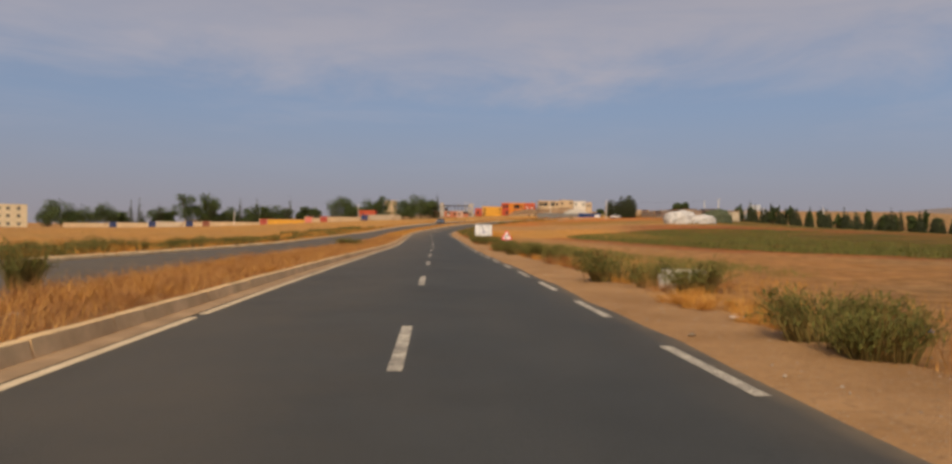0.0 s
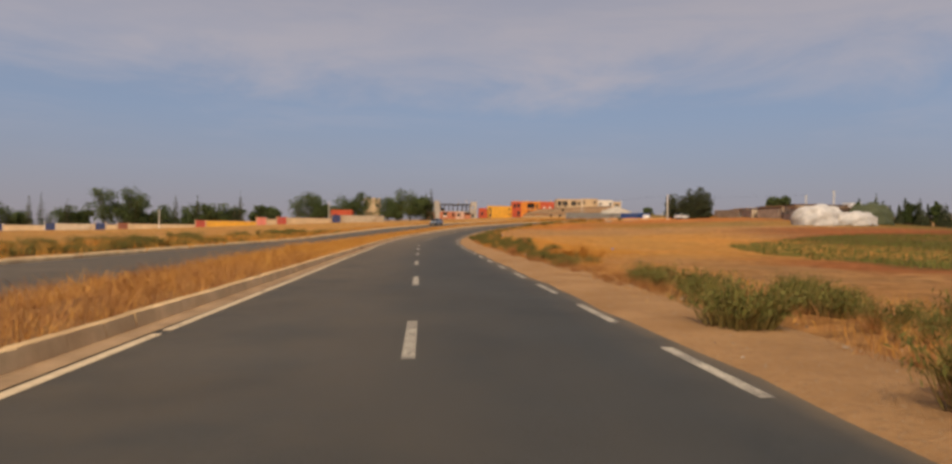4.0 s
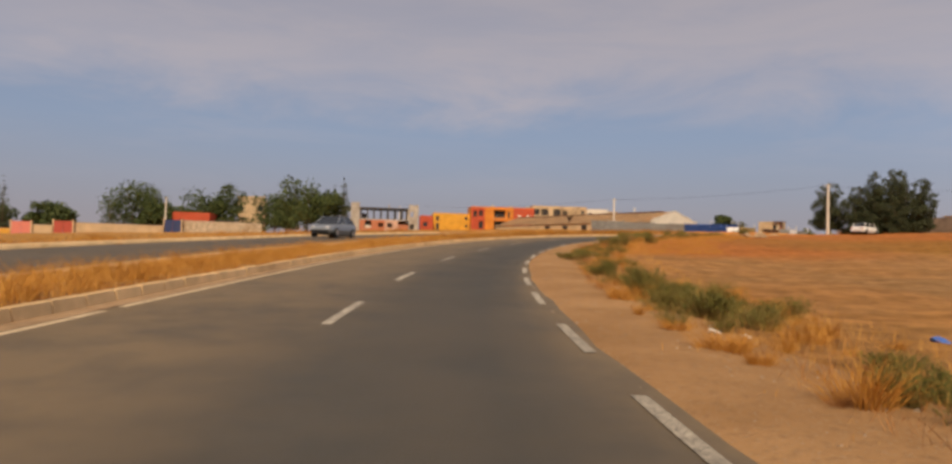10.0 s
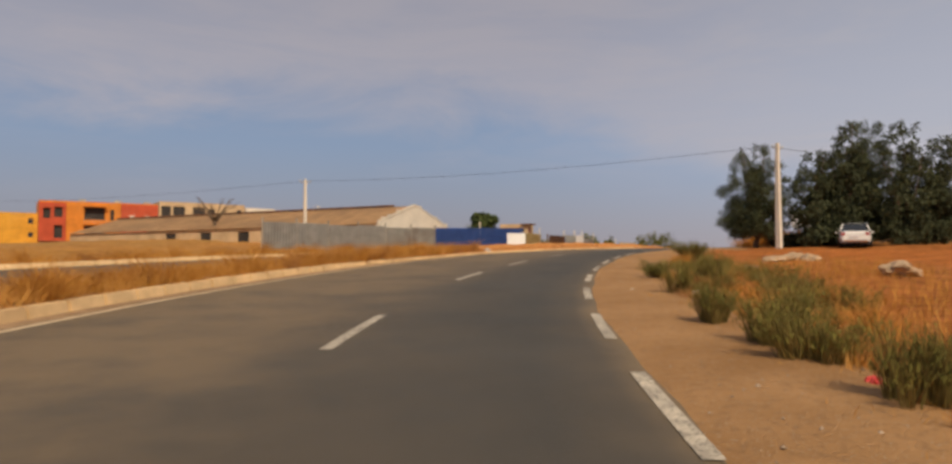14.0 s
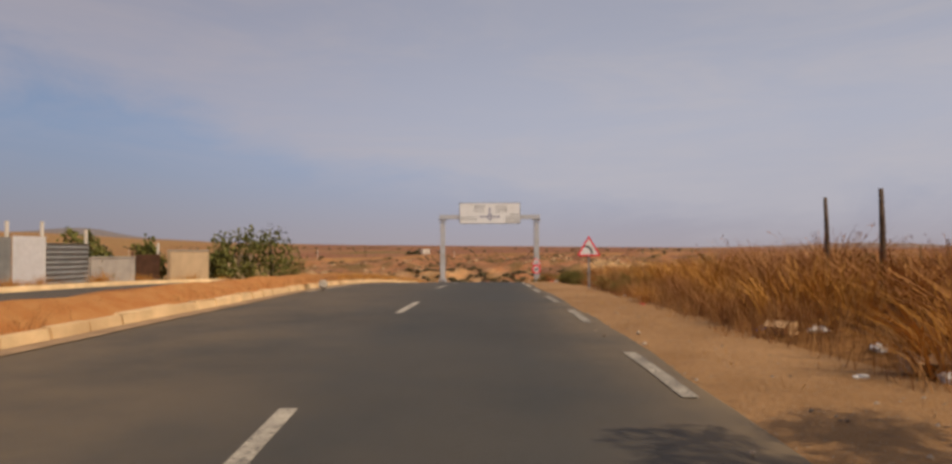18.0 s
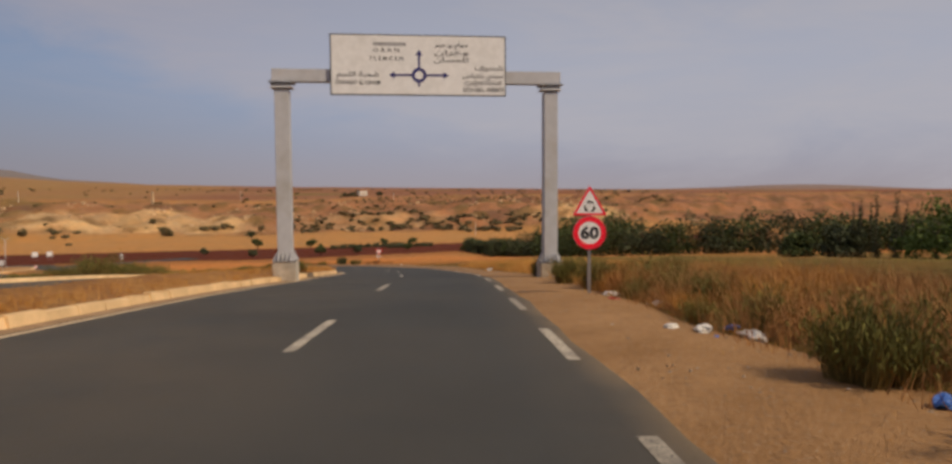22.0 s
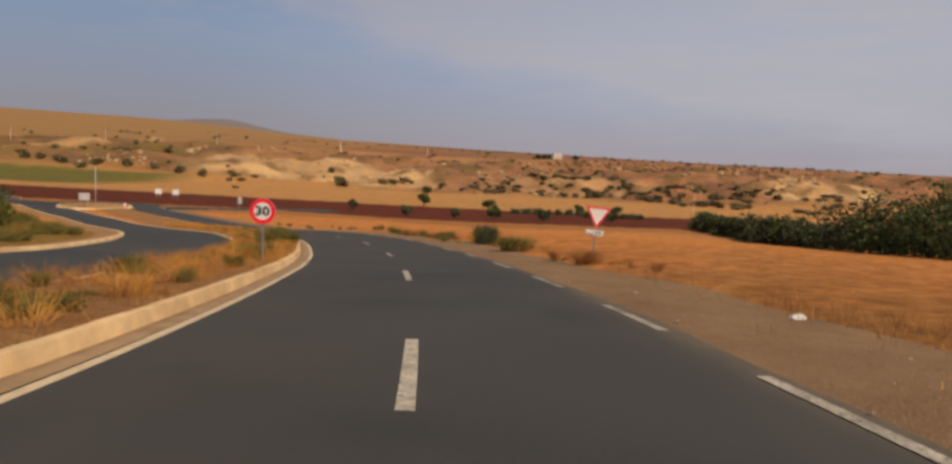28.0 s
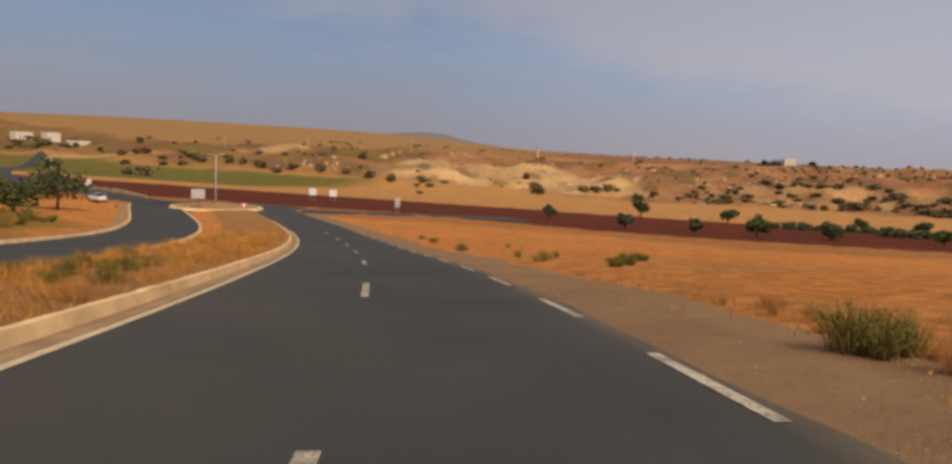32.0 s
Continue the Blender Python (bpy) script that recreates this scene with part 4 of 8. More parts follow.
gantry = thing("sign_gantry", 119.4, 297.7, 2.87, -65.8, "light grey steel gantry carrying a white roundabout direction board", "gantry")
for x in (-5.25, 5.22):
    foot = 0.75 if x < 0 else 0.55
    base = part("footing", block(x - 0.46, x + 0.44, -0.44, 0.42, -0.8, foot, 0.04), M_CONCRETE, gantry, "weathered concrete footing")
    col_ = part("column", block(x - 0.27, x + 0.27, -0.27, 0.27, foot, 7.35, 0.012), M_GREYPAINT, gantry)
    part("base_plate", block(x - 0.44, x + 0.44, -0.44, 0.44, foot + 0.004, foot + 0.05, 0.005), M_STEEL, col_)
    for side in (-1, 1):
        for k in range(4):
            u = -0.24 + 0.16 * k
            bm = plate([(0.0, foot + 0.05), (0.2, foot + 0.05), (0.0, foot + 0.42)], -0.008, 0.008)
            bmesh.ops.rotate(bm, verts=bm.verts, cent=(0, 0, 0), matrix=Matrix.Rotation(radians(90 if side > 0 else -90), 3, "Z"))
            bmesh.ops.translate(bm, verts=bm.verts, vec=(x + u, side * 0.27, 0))
            part("stiffener", bm, M_GREYPAINT, col_)
            bm = plate([(0.0, foot + 0.05), (0.2, foot + 0.05), (0.0, foot + 0.42)], -0.008, 0.008)
            if side < 0:
                bmesh.ops.rotate(bm, verts=bm.verts, cent=(0, 0, 0), matrix=Matrix.Rotation(radians(180), 3, "Z"))
            bmesh.ops.translate(bm, verts=bm.verts, vec=(x + side * 0.27, u, 0))
            part("stiffener", bm, M_GREYPAINT, col_)
    bm = bmesh.new()
    frustum(x - 0.42, x + 0.42, -0.36, 0.36, 7.60, 7.42, -0.13, bm)
    part("capital", bm, M_GREYPAINT, col_)
    part("flange", block(x - 0.46, x + 0.46, -0.40, 0.40, 7.60, 7.66, 0.006), M_STEEL, col_, "bolted flange plate")
    for k in range(5):
        part("bolt", tube([(x - 0.34 + 0.17 * k, -0.34, 7.66), (x - 0.34 + 0.17 * k, -0.34, 7.74)], 0.022, 6), M_STEEL, col_)
part("crossbeam", block(-5.62, 5.62, -0.2, 0.2, 7.664, 8.15, 0.01), M_GREYPAINT, gantry)
for x in (-3.0, -1.0, 1.0, 3.0):
    part("bracket", block(x - 0.05, x + 0.05, -0.30, -0.2, 7.25, 9.3, 0.006), M_STEEL, gantry, "steel panel bracket")
pg = part("panel", block(-3.4, 3.4, -0.34, -0.302, 7.14, 9.48, 0.01), M_GREYPAINT, gantry)
part("border", block(-3.39, 3.39, -0.343, -0.3405, 7.15, 9.47), M_BLACK, pg, "thin black border")
part("face", block(-3.35, 3.35, -0.347, -0.3435, 7.19, 9.43), M_WHITE, pg, "white reflective face")
roundabout_symbol(pg, 0.0, 7.93, 0.23, 1.0, -0.351, -0.3475)
for w, sz, x, z, wd in (("O R A N", 0.22, -1.26, 8.80, 1.0), ("T L E M C E N", 0.22, -1.27, 8.48, 1.3), (AR_HAMMAM, 0.24, 1.25, 9.03, 1.3),
                        (AR_ORAN, 0.26, 1.25, 8.73, 1.3), (AR_TLEMCEN, 0.26, 1.25, 8.45, 1.35), (AR_CHENTOUF, 0.28, 2.72, 8.15, 1.1),
                        (AR_SIDI, 0.26, 2.5, 7.86, 1.6), ("CHENTOUF", 0.24, 2.5, 7.56, 1.45), ("SIDI BEL ABBES", 0.24, 2.5, 7.31, 1.6),
                        (AR_CHAABAT, 0.26, -2.35, 7.86, 1.6), ("CHAABAT EL LEHAM", 0.22, -2.35, 7.56, 1.7)):
    lettered("town_name", w, sz, x, z, -0.349, M_BLACK, pg, width=wd, bold=0.003)
part("name_bar", block(-1.75, -0.5, -0.350, -0.3475, 9.04, 9.17), bpy.data.materials["sign_grey_band"], pg, "grey band over the town names")

# ---- plants ----
M_DRY = varied("dry_grass", (0.46, 0.205, 0.045), (0.72, 0.42, 0.125), 0.9, 2.0)
M_DRYBROWN = varied("dry_weeds", (0.24, 0.10, 0.032), (0.52, 0.26, 0.09), 0.9, 2.0)
M_SHRUB = varied("shrub_green", (0.068, 0.074, 0.014), (0.22, 0.20, 0.046), 0.8, 3.0)
M_OLIVEGREEN = varied("shrub_yellow_green", (0.10, 0.10, 0.02), (0.30, 0.26, 0.06), 0.85, 3.0)
M_GOLD = varied("orange_dry_weeds", (0.40, 0.165, 0.027), (0.66, 0.35, 0.076), 0.9, 1.0)
M_THISTLE = varied("dead_thistle", (0.22, 0.10, 0.035), (0.52, 0.28, 0.10), 0.9, 1.2)
M_LEAF_DARK = varied("leaf_dark", (0.026, 0.036, 0.018), (0.115, 0.128, 0.055), 0.75, 1.5)
M_LEAF = varied("leaf_mid", (0.032, 0.052, 0.015), (0.12, 0.148, 0.042), 0.75, 1.0)
M_GROVE = varied("leaf_grove", (0.045, 0.075, 0.012), (0.14, 0.19, 0.035), 0.75, 1.0)
M_LEAF_OLIVE = varied("leaf_olive", (0.05, 0.06, 0.03), (0.14, 0.15, 0.075), 0.75, 1.0)
M_BARK = plain("bark", (0.13, 0.09, 0.06), 0.95, spread=0.4, scale=8.0, bump=0.8)


def along(s, q):
    """Places at s metres along the road and q to its right."""
    x = np.interp(s, MAIN_S, MAIN[:, 0]) + np.interp(s, MAIN_S, MAIN_N[:, 0]) * q
    y = np.interp(s, MAIN_S, MAIN[:, 1]) + np.interp(s, MAIN_S, MAIN_N[:, 1]) * q
    return x, y


def along_z(s, q):
    return np.interp(s, MAIN_S, MAIN[:, 2]) + np.interp(s, MAIN_S, MAIN[:, 3]) * np.clip(q, -8, 8)


def blades(name, x, y, z, height, width, mat, gen, lean=0.42, label="", category="grass"):
    """One mesh of upright tapered blades, one at each place."""
    n = len(x)
    turn = gen.uniform(0, 2 * np.pi, n)
    tilt = gen.normal(0, lean, (n, 2))
    base = np.stack([x, y, z - 0.03], 1)
    side = np.stack([np.cos(turn), np.sin(turn), np.zeros(n)], 1) * (width / 2)[:, None]
    tip = base + np.stack([tilt[:, 0] * height, tilt[:, 1] * height, height], 1)
    mid = base + (tip - base) * 0.55 - np.stack([tilt[:, 0] * height * 0.12, tilt[:, 1] * height * 0.12, np.zeros(n)], 1)
    v = np.concatenate([base - side, base + side, mid + side * 0.8, mid - side * 0.8, tip], 0)
    i = np.arange(n)
    quads = np.stack([i, i + n, i + 2 * n, i + 3 * n], 1)
    tris = np.stack([i + 3 * n, i + 2 * n, i + 4 * n], 1)
    me = bpy.data.meshes.new(name)
    me.from_pydata(v.tolist(), [], quads.tolist() + tris.tolist())
    me.materials.append(mat)
    return tagged(new(name, me), label, category, kind="stuff")


gen = np.random.default_rng(11)


def clumped(n, s0, s1, q0, q1, spread=0.22, per=14):
    """Places in tufts along the road."""
    m = max(1, n // per)
    cs, cq = gen.uniform(s0, s1, m), q0 + (q1 - q0) * gen.random(m)
    k = gen.integers(0, m, n)
    return cs[k] + gen.normal(0, spread, n), np.clip(cq[k] + gen.normal(0, spread, n), min(q0, q1), max(q0, q1))


# dry grass on the median, stretch by stretch: start, end, blades, least and most height
for name, s0, s1, n, h0, h1, mat, what in (
        ("dry_grass", 62, 175, 70000, 0.12, 0.46, M_DRYBROWN, "brown dry grass and weeds on the median"),
        ("dry_grass", 62, 290, 90000, 0.10, 0.42, M_DRY, "golden dry grass on the median"),
        ("dry_grass", 285, 345, 26000, 0.15, 0.55, M_DRY, "tall golden dry grass on the median"),
        ("dry_grass", 165, 345, 70000, 0.20, 0.62, M_GOLD, "tall orange-gold dry weeds on the median"),
        ("dry_grass", 345, 400, 7000, 0.10, 0.40, M_DRYBROWN, "sparse reddish dry weeds on bare median soil"),
        ("dry_grass", 395, 470, 20000, 0.15, 0.48, M_DRY, "golden dry grass on the median"),
        ("dry_grass", 440, 570, 26000, 0.12, 0.42, M_DRYBROWN, "brown dry weeds on the median"),
        ("dry_grass", 500, 600, 14000, 0.15, 0.50, M_GOLD, "golden dry grass on the median")):
    s, q = clumped(n, s0, s1, -4.75, -7.0)
    far = np.interp(s, MAIN_S, med) - 0.2
    inner = 0.72 - np.interp(s, LINE_AT, LINE_Q)
    far = np.maximum(far, inner + 0.5)
    q = -inner - (-q - 4.75) / 2.25 * (far - inner)
    x, y = along(s, q)
    z = along_z(s, np.maximum(q, -6)) + 0.2
    blades(name, x, y, z, gen.uniform(h0, h1, n) * (0.7 + 0.6 * gen.random(n) ** 2), gen.uniform(0.004, 0.012, n), mat, gen, lean=0.55, label=what)

# dry grass and weeds along the outer edge of the verge and in the fields beside it
for name, s0, s1, q0, q1, n, h0, h1, mat, what in (
        ("dry_grass", 70, 255, 6.2, 10.5, 15000, 0.08, 0.30, M_DRY, "dry golden grass along the verge"),
        ("dry_grass", 70, 255, 6.2, 11.5, 15000, 0.08, 0.34, M_GOLD, "dry golden grass along the verge"),
        ("dry_grass", 255, 330, 5.9, 9.5, 6000, 0.10, 0.36, M_DRY, "sparse dry golden grass along the verge"),
        ("dry_grass", 70, 330, 5.7, 8.0, 14000, 0.10, 0.40, M_DRYBROWN, "dry brown weeds along the verge"),
        ("dry_grass", 186, 240, 7.4, 15.0, 20000, 0.10, 0.42, M_GOLD, "dense dry golden weeds at the edge of the field"),
        ("dry_grass", 285, 338, 6.6, 14.0, 14000, 0.10, 0.42, M_GOLD, "dry golden weeds on the red earth"),
        ("green_grass", 92, 142, 7.0, 14.0, 16000, 0.12, 0.42, M_OLIVEGREEN, "yellow-green grass behind the roadside shrubs"),
        ("dry_weeds", 368, 398, 6.3, 16.0, 34000, 0.15, 0.75, M_THISTLE, "tall dry brown thistles and weeds"),
        ("dry_weeds", 398, 430, 6.3, 11.0, 22000, 0.12, 0.50, M_THISTLE, "low dry brown thistles and weeds"),
        ("dry_weeds", 410, 436, 6.7, 14.0, 17000, 0.35, 1.0, M_THISTLE, "tall dry brown thistles before the sign gantry"),
        ("dry_grass", 372, 432, 5.9, 9.0, 12000, 0.12, 0.5, M_DRYBROWN, "dry brown grass at the foot of the weeds"),
        ("dry_grass", 430, 468, 6.1, 13.0, 52000, 0.18, 0.72, M_DRY, "tall golden grass beside the road"),
        ("dry_grass", 470, 600, 6.2, 14.0, 9000, 0.04, 0.14, M_DRY, "short dry stubble beside the road"),
        ("dry_grass", 70, 600, 5.0, 6.2, 7000, 0.04, 0.16, M_DRY, "short dry tufts on the edge of the verge"),
        ("dry_grass", 480, 560, 6.0, 7.6, 1800, 0.12, 0.42, M_DRYBROWN, "dry brown weeds along the verge")):
    s, q = clumped(n, s0, s1, q0, q1, 0.3)
    x, y = along(s, q)
    blades(name, x, y, ground_at(x, y), gen.uniform(h0, h1, n) * (0.7 + 0.5 * gen.random(n)), gen.uniform(0.005, 0.013, n), mat, gen, label=what)
# low green weeds standing in the field
n = 30000
y = gen.uniform(42, 168, n)
x = np.interp(y, [20, 44, 55, 77, 91, 108, 122, 145, 165, 180], [60, 31, 25, 21, 18, 15, 15, 21, 40, 70]) + 1 + 42 * gen.random(n) ** 1.4
blades("green_weeds", x, y, ground_at(x, y), gen.uniform(0.15, 0.45, n), gen.uniform(0.03, 0.07, n), M_SHRUB, gen, label="low green weeds covering part of the field", category="weeds")
n = 34000
s, q = clumped(n, 62, 345, -14.6, -22.0, 0.4)
x, y = along(s, q)
blades("dry_grass", x, y, ground_at(x, y), gen.uniform(0.2, 0.75, n), gen.uniform(0.02, 0.05, n), M_GOLD, gen, label="dry grass beyond the opposite road")


def leafy(name, shells, n, size, mat, seed, upright=0.0, slim=0.45):
    """A crown of n small leaves gathered in lumps on the given shells (x, y, z, rx, ry, rz)."""
    g = np.random.default_rng(seed)
    shells = np.array(shells, float)
    weight = shells[:, 3] * shells[:, 4] * shells[:, 5]
    k = g.choice(len(shells), n, p=weight / weight.sum())
    d = g.normal(0, 1, (n, 3))
    d /= np.linalg.norm(d, axis=1)[:, None]
    lump = 1 + 0.16 * np.sin(d[:, 0] * 7 + k) * np.sin(d[:, 1] * 6 - k) + 0.14 * np.sin(d[:, 2] * 8 + 2 * k)
    r = g.random(n) ** 0.38 * lump
    c = shells[k, :3] + d * shells[k, 3:] * r[:, None]
    a = g.normal(0, 1, (n, 3)) + np.array([0, 0, upright])
    a /= np.linalg.norm(a, axis=1)[:, None]
    b = np.cross(a, g.normal(0, 1, (n, 3)))
    b /= np.linalg.norm(b, axis=1)[:, None]
    l = (size * g.uniform(0.6, 1.3, n))[:, None]
    v = np.concatenate([c - a * l * 0.5, c + b * l * slim * 0.5, c + a * l * 0.5, c - b * l * slim * 0.5], 0)
    i = np.arange(n)
    me = bpy.data.meshes.new(name)
    me.from_pydata(v.tolist(), [], np.stack([i, i + n, i + 2 * n, i + 3 * n], 1).tolist())
    me.materials.append(mat)
    return me


def tree(name, x, y, height, shells, n, size, mat, label, seed, trunk=0.2, lean=0.0, group="", z=None):
    """Trunk and limbs under a crown; shells in metres from the foot."""
    rr = random.Random(seed)
    ob = thing(name, x, y, (floor_z(x, y) if z is None else z) - 0.05, rr.uniform(0, 360), label, "tree", group)
    top = max(s[2] for s in shells)
    fork = min(s[2] - s[5] * 0.55 for s in shells)
    fork = max(0.5, min(fork, top * 0.6))
    bm = tube([(0, 0, -0.2), (lean * 0.3, 0.05, fork * 0.5), (lean, 0, fork), (lean, 0.1, top * 0.8)], [trunk * 1.25, trunk, trunk * 0.85, trunk * 0.3], 7)
    part("trunk", bm, M_BARK, ob, smooth=True)
    for s in shells[:7]:
        bm = tube([(lean, 0, fork * rr.uniform(0.75, 1.0)), ((s[0] + lean) / 2, s[1] / 2, (fork + s[2]) / 2 - 0.1), (s[0], s[1], s[2] + s[5] * 0.3)], [trunk * 0.45, trunk * 0.3, trunk * 0.1], 5)
        part("limb", bm, M_BARK, ob, smooth=True)
    c = new("crown", leafy("crown", shells, n, size, mat, seed, slim=0.65 if size > 0.3 else 0.5 if size > 0.1 else 0.36))
    c.parent = ob
    return ob


def lumps(seed, h, w, low=0.25, count=9, taper=0.0):
    """Shells for a crown h high and w wide that starts at a share of its height."""
    rr = random.Random(seed)
    out = [(0, 0, h * (low + 1) / 2, w * 0.30, w * 0.30, h * (1 - low) * 0.42)]
    for i in range(count):
        a, u = i * 2.4 + rr.uniform(-0.4, 0.4), rr.uniform(0.05, 0.95)
        r = w * 0.5 * (1 - taper * u) * rr.uniform(0.45, 0.78)
        k = rr.uniform(0.16, 0.26) * w * (1 - 0.5 * taper * u)
        out.append((r * math.cos(a), r * math.sin(a), h * (low + (1 - low) * (0.12 + 0.76 * u)), k, k, k * rr.uniform(0.7, 1.0)))
    return out


def tufts(seed, h, w, low, count, full=1.0):
    """Shells for a ragged crown: tufts of needles at the ends of boughs round a dim core, narrowing to a spire."""
    rr = random.Random(seed)
    out = []
    for i in range(count):
        u = (i + 0.5) / count
        u = u ** 1.15
        reach = w * 0.5 * (0.30 + 0.85 * (1 - u) ** 0.75) * min(1.0, 0.42 + 1.15 * u)
        a, r = i * 2.399 + rr.uniform(-0.5, 0.5), reach * rr.uniform(0.55, 1.0)
        k = rr.uniform(0.30, 0.58) * (1.15 - 0.55 * u) * full
        out.append((r * math.cos(a), r * math.sin(a), h * (low + (1 - low) * u) - 0.2, k, k, k * rr.uniform(0.55, 0.85)))
    rr.shuffle(out)
    for i in range(7):
        u = 0.1 + 0.1 * i
        out.append((rr.uniform(-0.3, 0.3), rr.uniform(-0.3, 0.3), h * (low + (1 - low) * u), w * 0.24 * (1 - u * 0.6), w * 0.24 * (1 - u * 0.6), h * 0.10))
    out.append((0, 0, h * 0.95, 0.26, 0.26, h * 0.07))
    return out


# the dark trees beside the dirt track
for i, (x, y, h, w, low) in enumerate(((50.8, 262.8, 7.1, 6.3, 0.15), (57.0, 258.5, 8.6, 4.6, 0.12), (52.6, 259.3, 6.5, 4.4, 0.10), (54.0, 258.0, 8.2, 4.2, 0.08), (55.3, 255.4, 7.9, 4.6, 0.06),
                                       (57.2, 254.0, 6.9, 4.2, 0.08), (55.2, 260.0, 6.2, 4.0, 0.08))):
    tree("eucalyptus_tree", x, y, h, tufts(40 + i, h, w, low, 95 if i < 2 else 70, 1.3), 54000 if i < 2 else 17000, 0.115 if i < 2 else 0.19, M_LEAF_DARK, "dark ragged evergreen tree with boughs down to the ground", 70 + i, 0.2, 0.15, "trees by the dirt track")
# scrub at their feet
SHRUBS, PIECES = {}, {}
M_STEM = varied("shrub_stems", (0.10, 0.085, 0.022), (0.30, 0.20, 0.06), 0.85, 3.0)


def bush(name, mat, stem_mat, seed, stems, leaves, wide, fan, leaf, up=1.0):
    """A bush one metre high and about as wide: thin bent stems in a few clumps, with small leaves along them."""
    g = np.random.default_rng(seed)
    m = 6
    ca, cr = g.uniform(0, 6.28, m), 0.34 * np.sqrt(g.random(m))
    tall = g.uniform(0.62, 1.0, m)
    k = g.integers(0, m, stems)
    foot = np.stack([cr[k] * np.cos(ca[k]) + g.normal(0, 0.07, stems), cr[k] * np.sin(ca[k]) + g.normal(0, 0.07, stems), np.zeros(stems)], 1)
    lean = foot * fan + np.stack([g.normal(0, 0.16, stems), g.normal(0, 0.16, stems), np.zeros(stems)], 1) * fan
    long = tall[k] * g.uniform(0.5, 1.05, stems) * up
    mid = foot + lean * 0.35 + np.stack([0 * long, 0 * long, long * 0.58], 1)
    tip = foot + lean + np.stack([g.normal(0, 0.03, stems), g.normal(0, 0.03, stems), long], 1)
    a = g.uniform(0, 3.14, stems)
    side = np.stack([np.cos(a), np.sin(a), 0 * a], 1) * (wide * g.uniform(0.6, 1.3, stems))[:, None] / 2
    q0, q1 = [foot - side, mid - side], [foot + side, mid + side]
    q2, q3 = [mid + side, tip + side * 0.25], [mid - side, tip - side * 0.25]
    if leaves:
        j = g.integers(0, stems, leaves)
        u = g.uniform(0.35, 1.0, leaves)[:, None]
        c = mid[j] * (1 - u) + tip[j] * u + g.normal(0, 0.022, (leaves, 3))
        d = g.normal(0, 1, (leaves, 3)) * 0.55 + np.array([0, 0, 1.0])
        d /= np.linalg.norm(d, axis=1)[:, None]
        e = np.cross(d, g.normal(0, 1, (leaves, 3)))
        e /= np.linalg.norm(e, axis=1)[:, None]
        l = (leaf * g.uniform(0.6, 1.3, leaves))[:, None]
        for q, p in ((q0, c - d * l / 2), (q1, c + e * l * 0.09), (q2, c + d * l / 2), (q3, c - e * l * 0.09)):
            q.append(p)
    v = np.concatenate([np.concatenate(q, 0) for q in (q0, q1, q2, q3)], 0)
    n = len(v) // 4
    i = np.arange(n)
    me = bpy.data.meshes.new(name)
    me.from_pydata(v.tolist(), [], np.stack([i, i + n, i + 2 * n, i + 3 * n], 1).tolist())
    me.materials.append(mat)
    me.materials.append(stem_mat)
    # the same quads once more as two parts: the stems come first in each quarter, two pieces a stem
    quads = v.reshape(4, n, 3)
    pieces = []
    for what, lo, hi, m in (("stem_clump", 0, 2 * stems, stem_mat), ("foliage", 2 * stems, n, mat)):
        k = hi - lo
        i = np.arange(k)
        p = bpy.data.meshes.new(what)
        p.from_pydata(quads[:, lo:hi].reshape(-1, 3).tolist(), [], np.stack([i, i + k, i + 2 * k, i + 3 * k], 1).tolist())
        p.materials.append(m)
        pieces.append(p)
    return me, pieces, 2 * stems


for kind, mat, stems, leaves, wide, fan, leaf in (("green", M_SHRUB, 520, 1450, 0.014, 0.9, 0.11), ("yellow", M_OLIVEGREEN, 480, 850, 0.013, 1.0, 0.10), ("brown", M_DRYBROWN, 420, 500, 0.011, 1.4, 0.06), ("gold", M_GOLD, 420, 160, 0.012, 1.3, 0.06)):
    SHRUBS[kind] = []
    for v in range(5):
        me, pieces, count = bush("shrub", mat, {"green": M_STEM, "yellow": M_STEM}.get(kind, mat), v * 7 + 3, stems, leaves, wide, fan, leaf)
        SHRUBS[kind].append(me)
        PIECES[me.name] = (pieces, count)
SHRUBS["dark"] = []
for v in range(4):
    rr = random.Random(v * 7 + 3)
    shells = [(rr.uniform(-0.35, 0.35), rr.uniform(-0.35, 0.35), rr.uniform(0.28, 0.5), rr.uniform(0.2, 0.34), rr.uniform(0.2, 0.34), rr.uniform(0.3, 0.5)) for _ in range(7)]
    SHRUBS["dark"].append(leafy("shrub", shells, 1600, 0.10, M_LEAF_DARK, v + 50, upright=1.0, slim=0.4))
M_SCRUB = varied("scrub", (0.10, 0.085, 0.040), (0.25, 0.19, 0.095), 0.85, 0.5)
SHRUBS["far"] = [leafy("shrub", [(0.2 * math.cos(a), 0.2 * math.sin(a), 0.35 + 0.1 * math.sin(a * 3 + v), 0.32, 0.32, 0.36) for a in (0.2 + v, 1.5 + v, 2.8 + v, 4.1 + v, 5.3 + v)], 150, 0.26, M_SCRUB, v + 80, slim=0.8) for v in range(4)]
shrub_words = {"far": "dark scrub bush on the scarp", "green": "bushy green roadside shrub with upright leafy stems", "yellow": "yellowish green half-dry roadside shrub", "brown": "dry brown leafless-looking roadside bush", "dark": "dark green dense bush", "gold": "dry golden tuft of tall grass"}


JOINED = {}


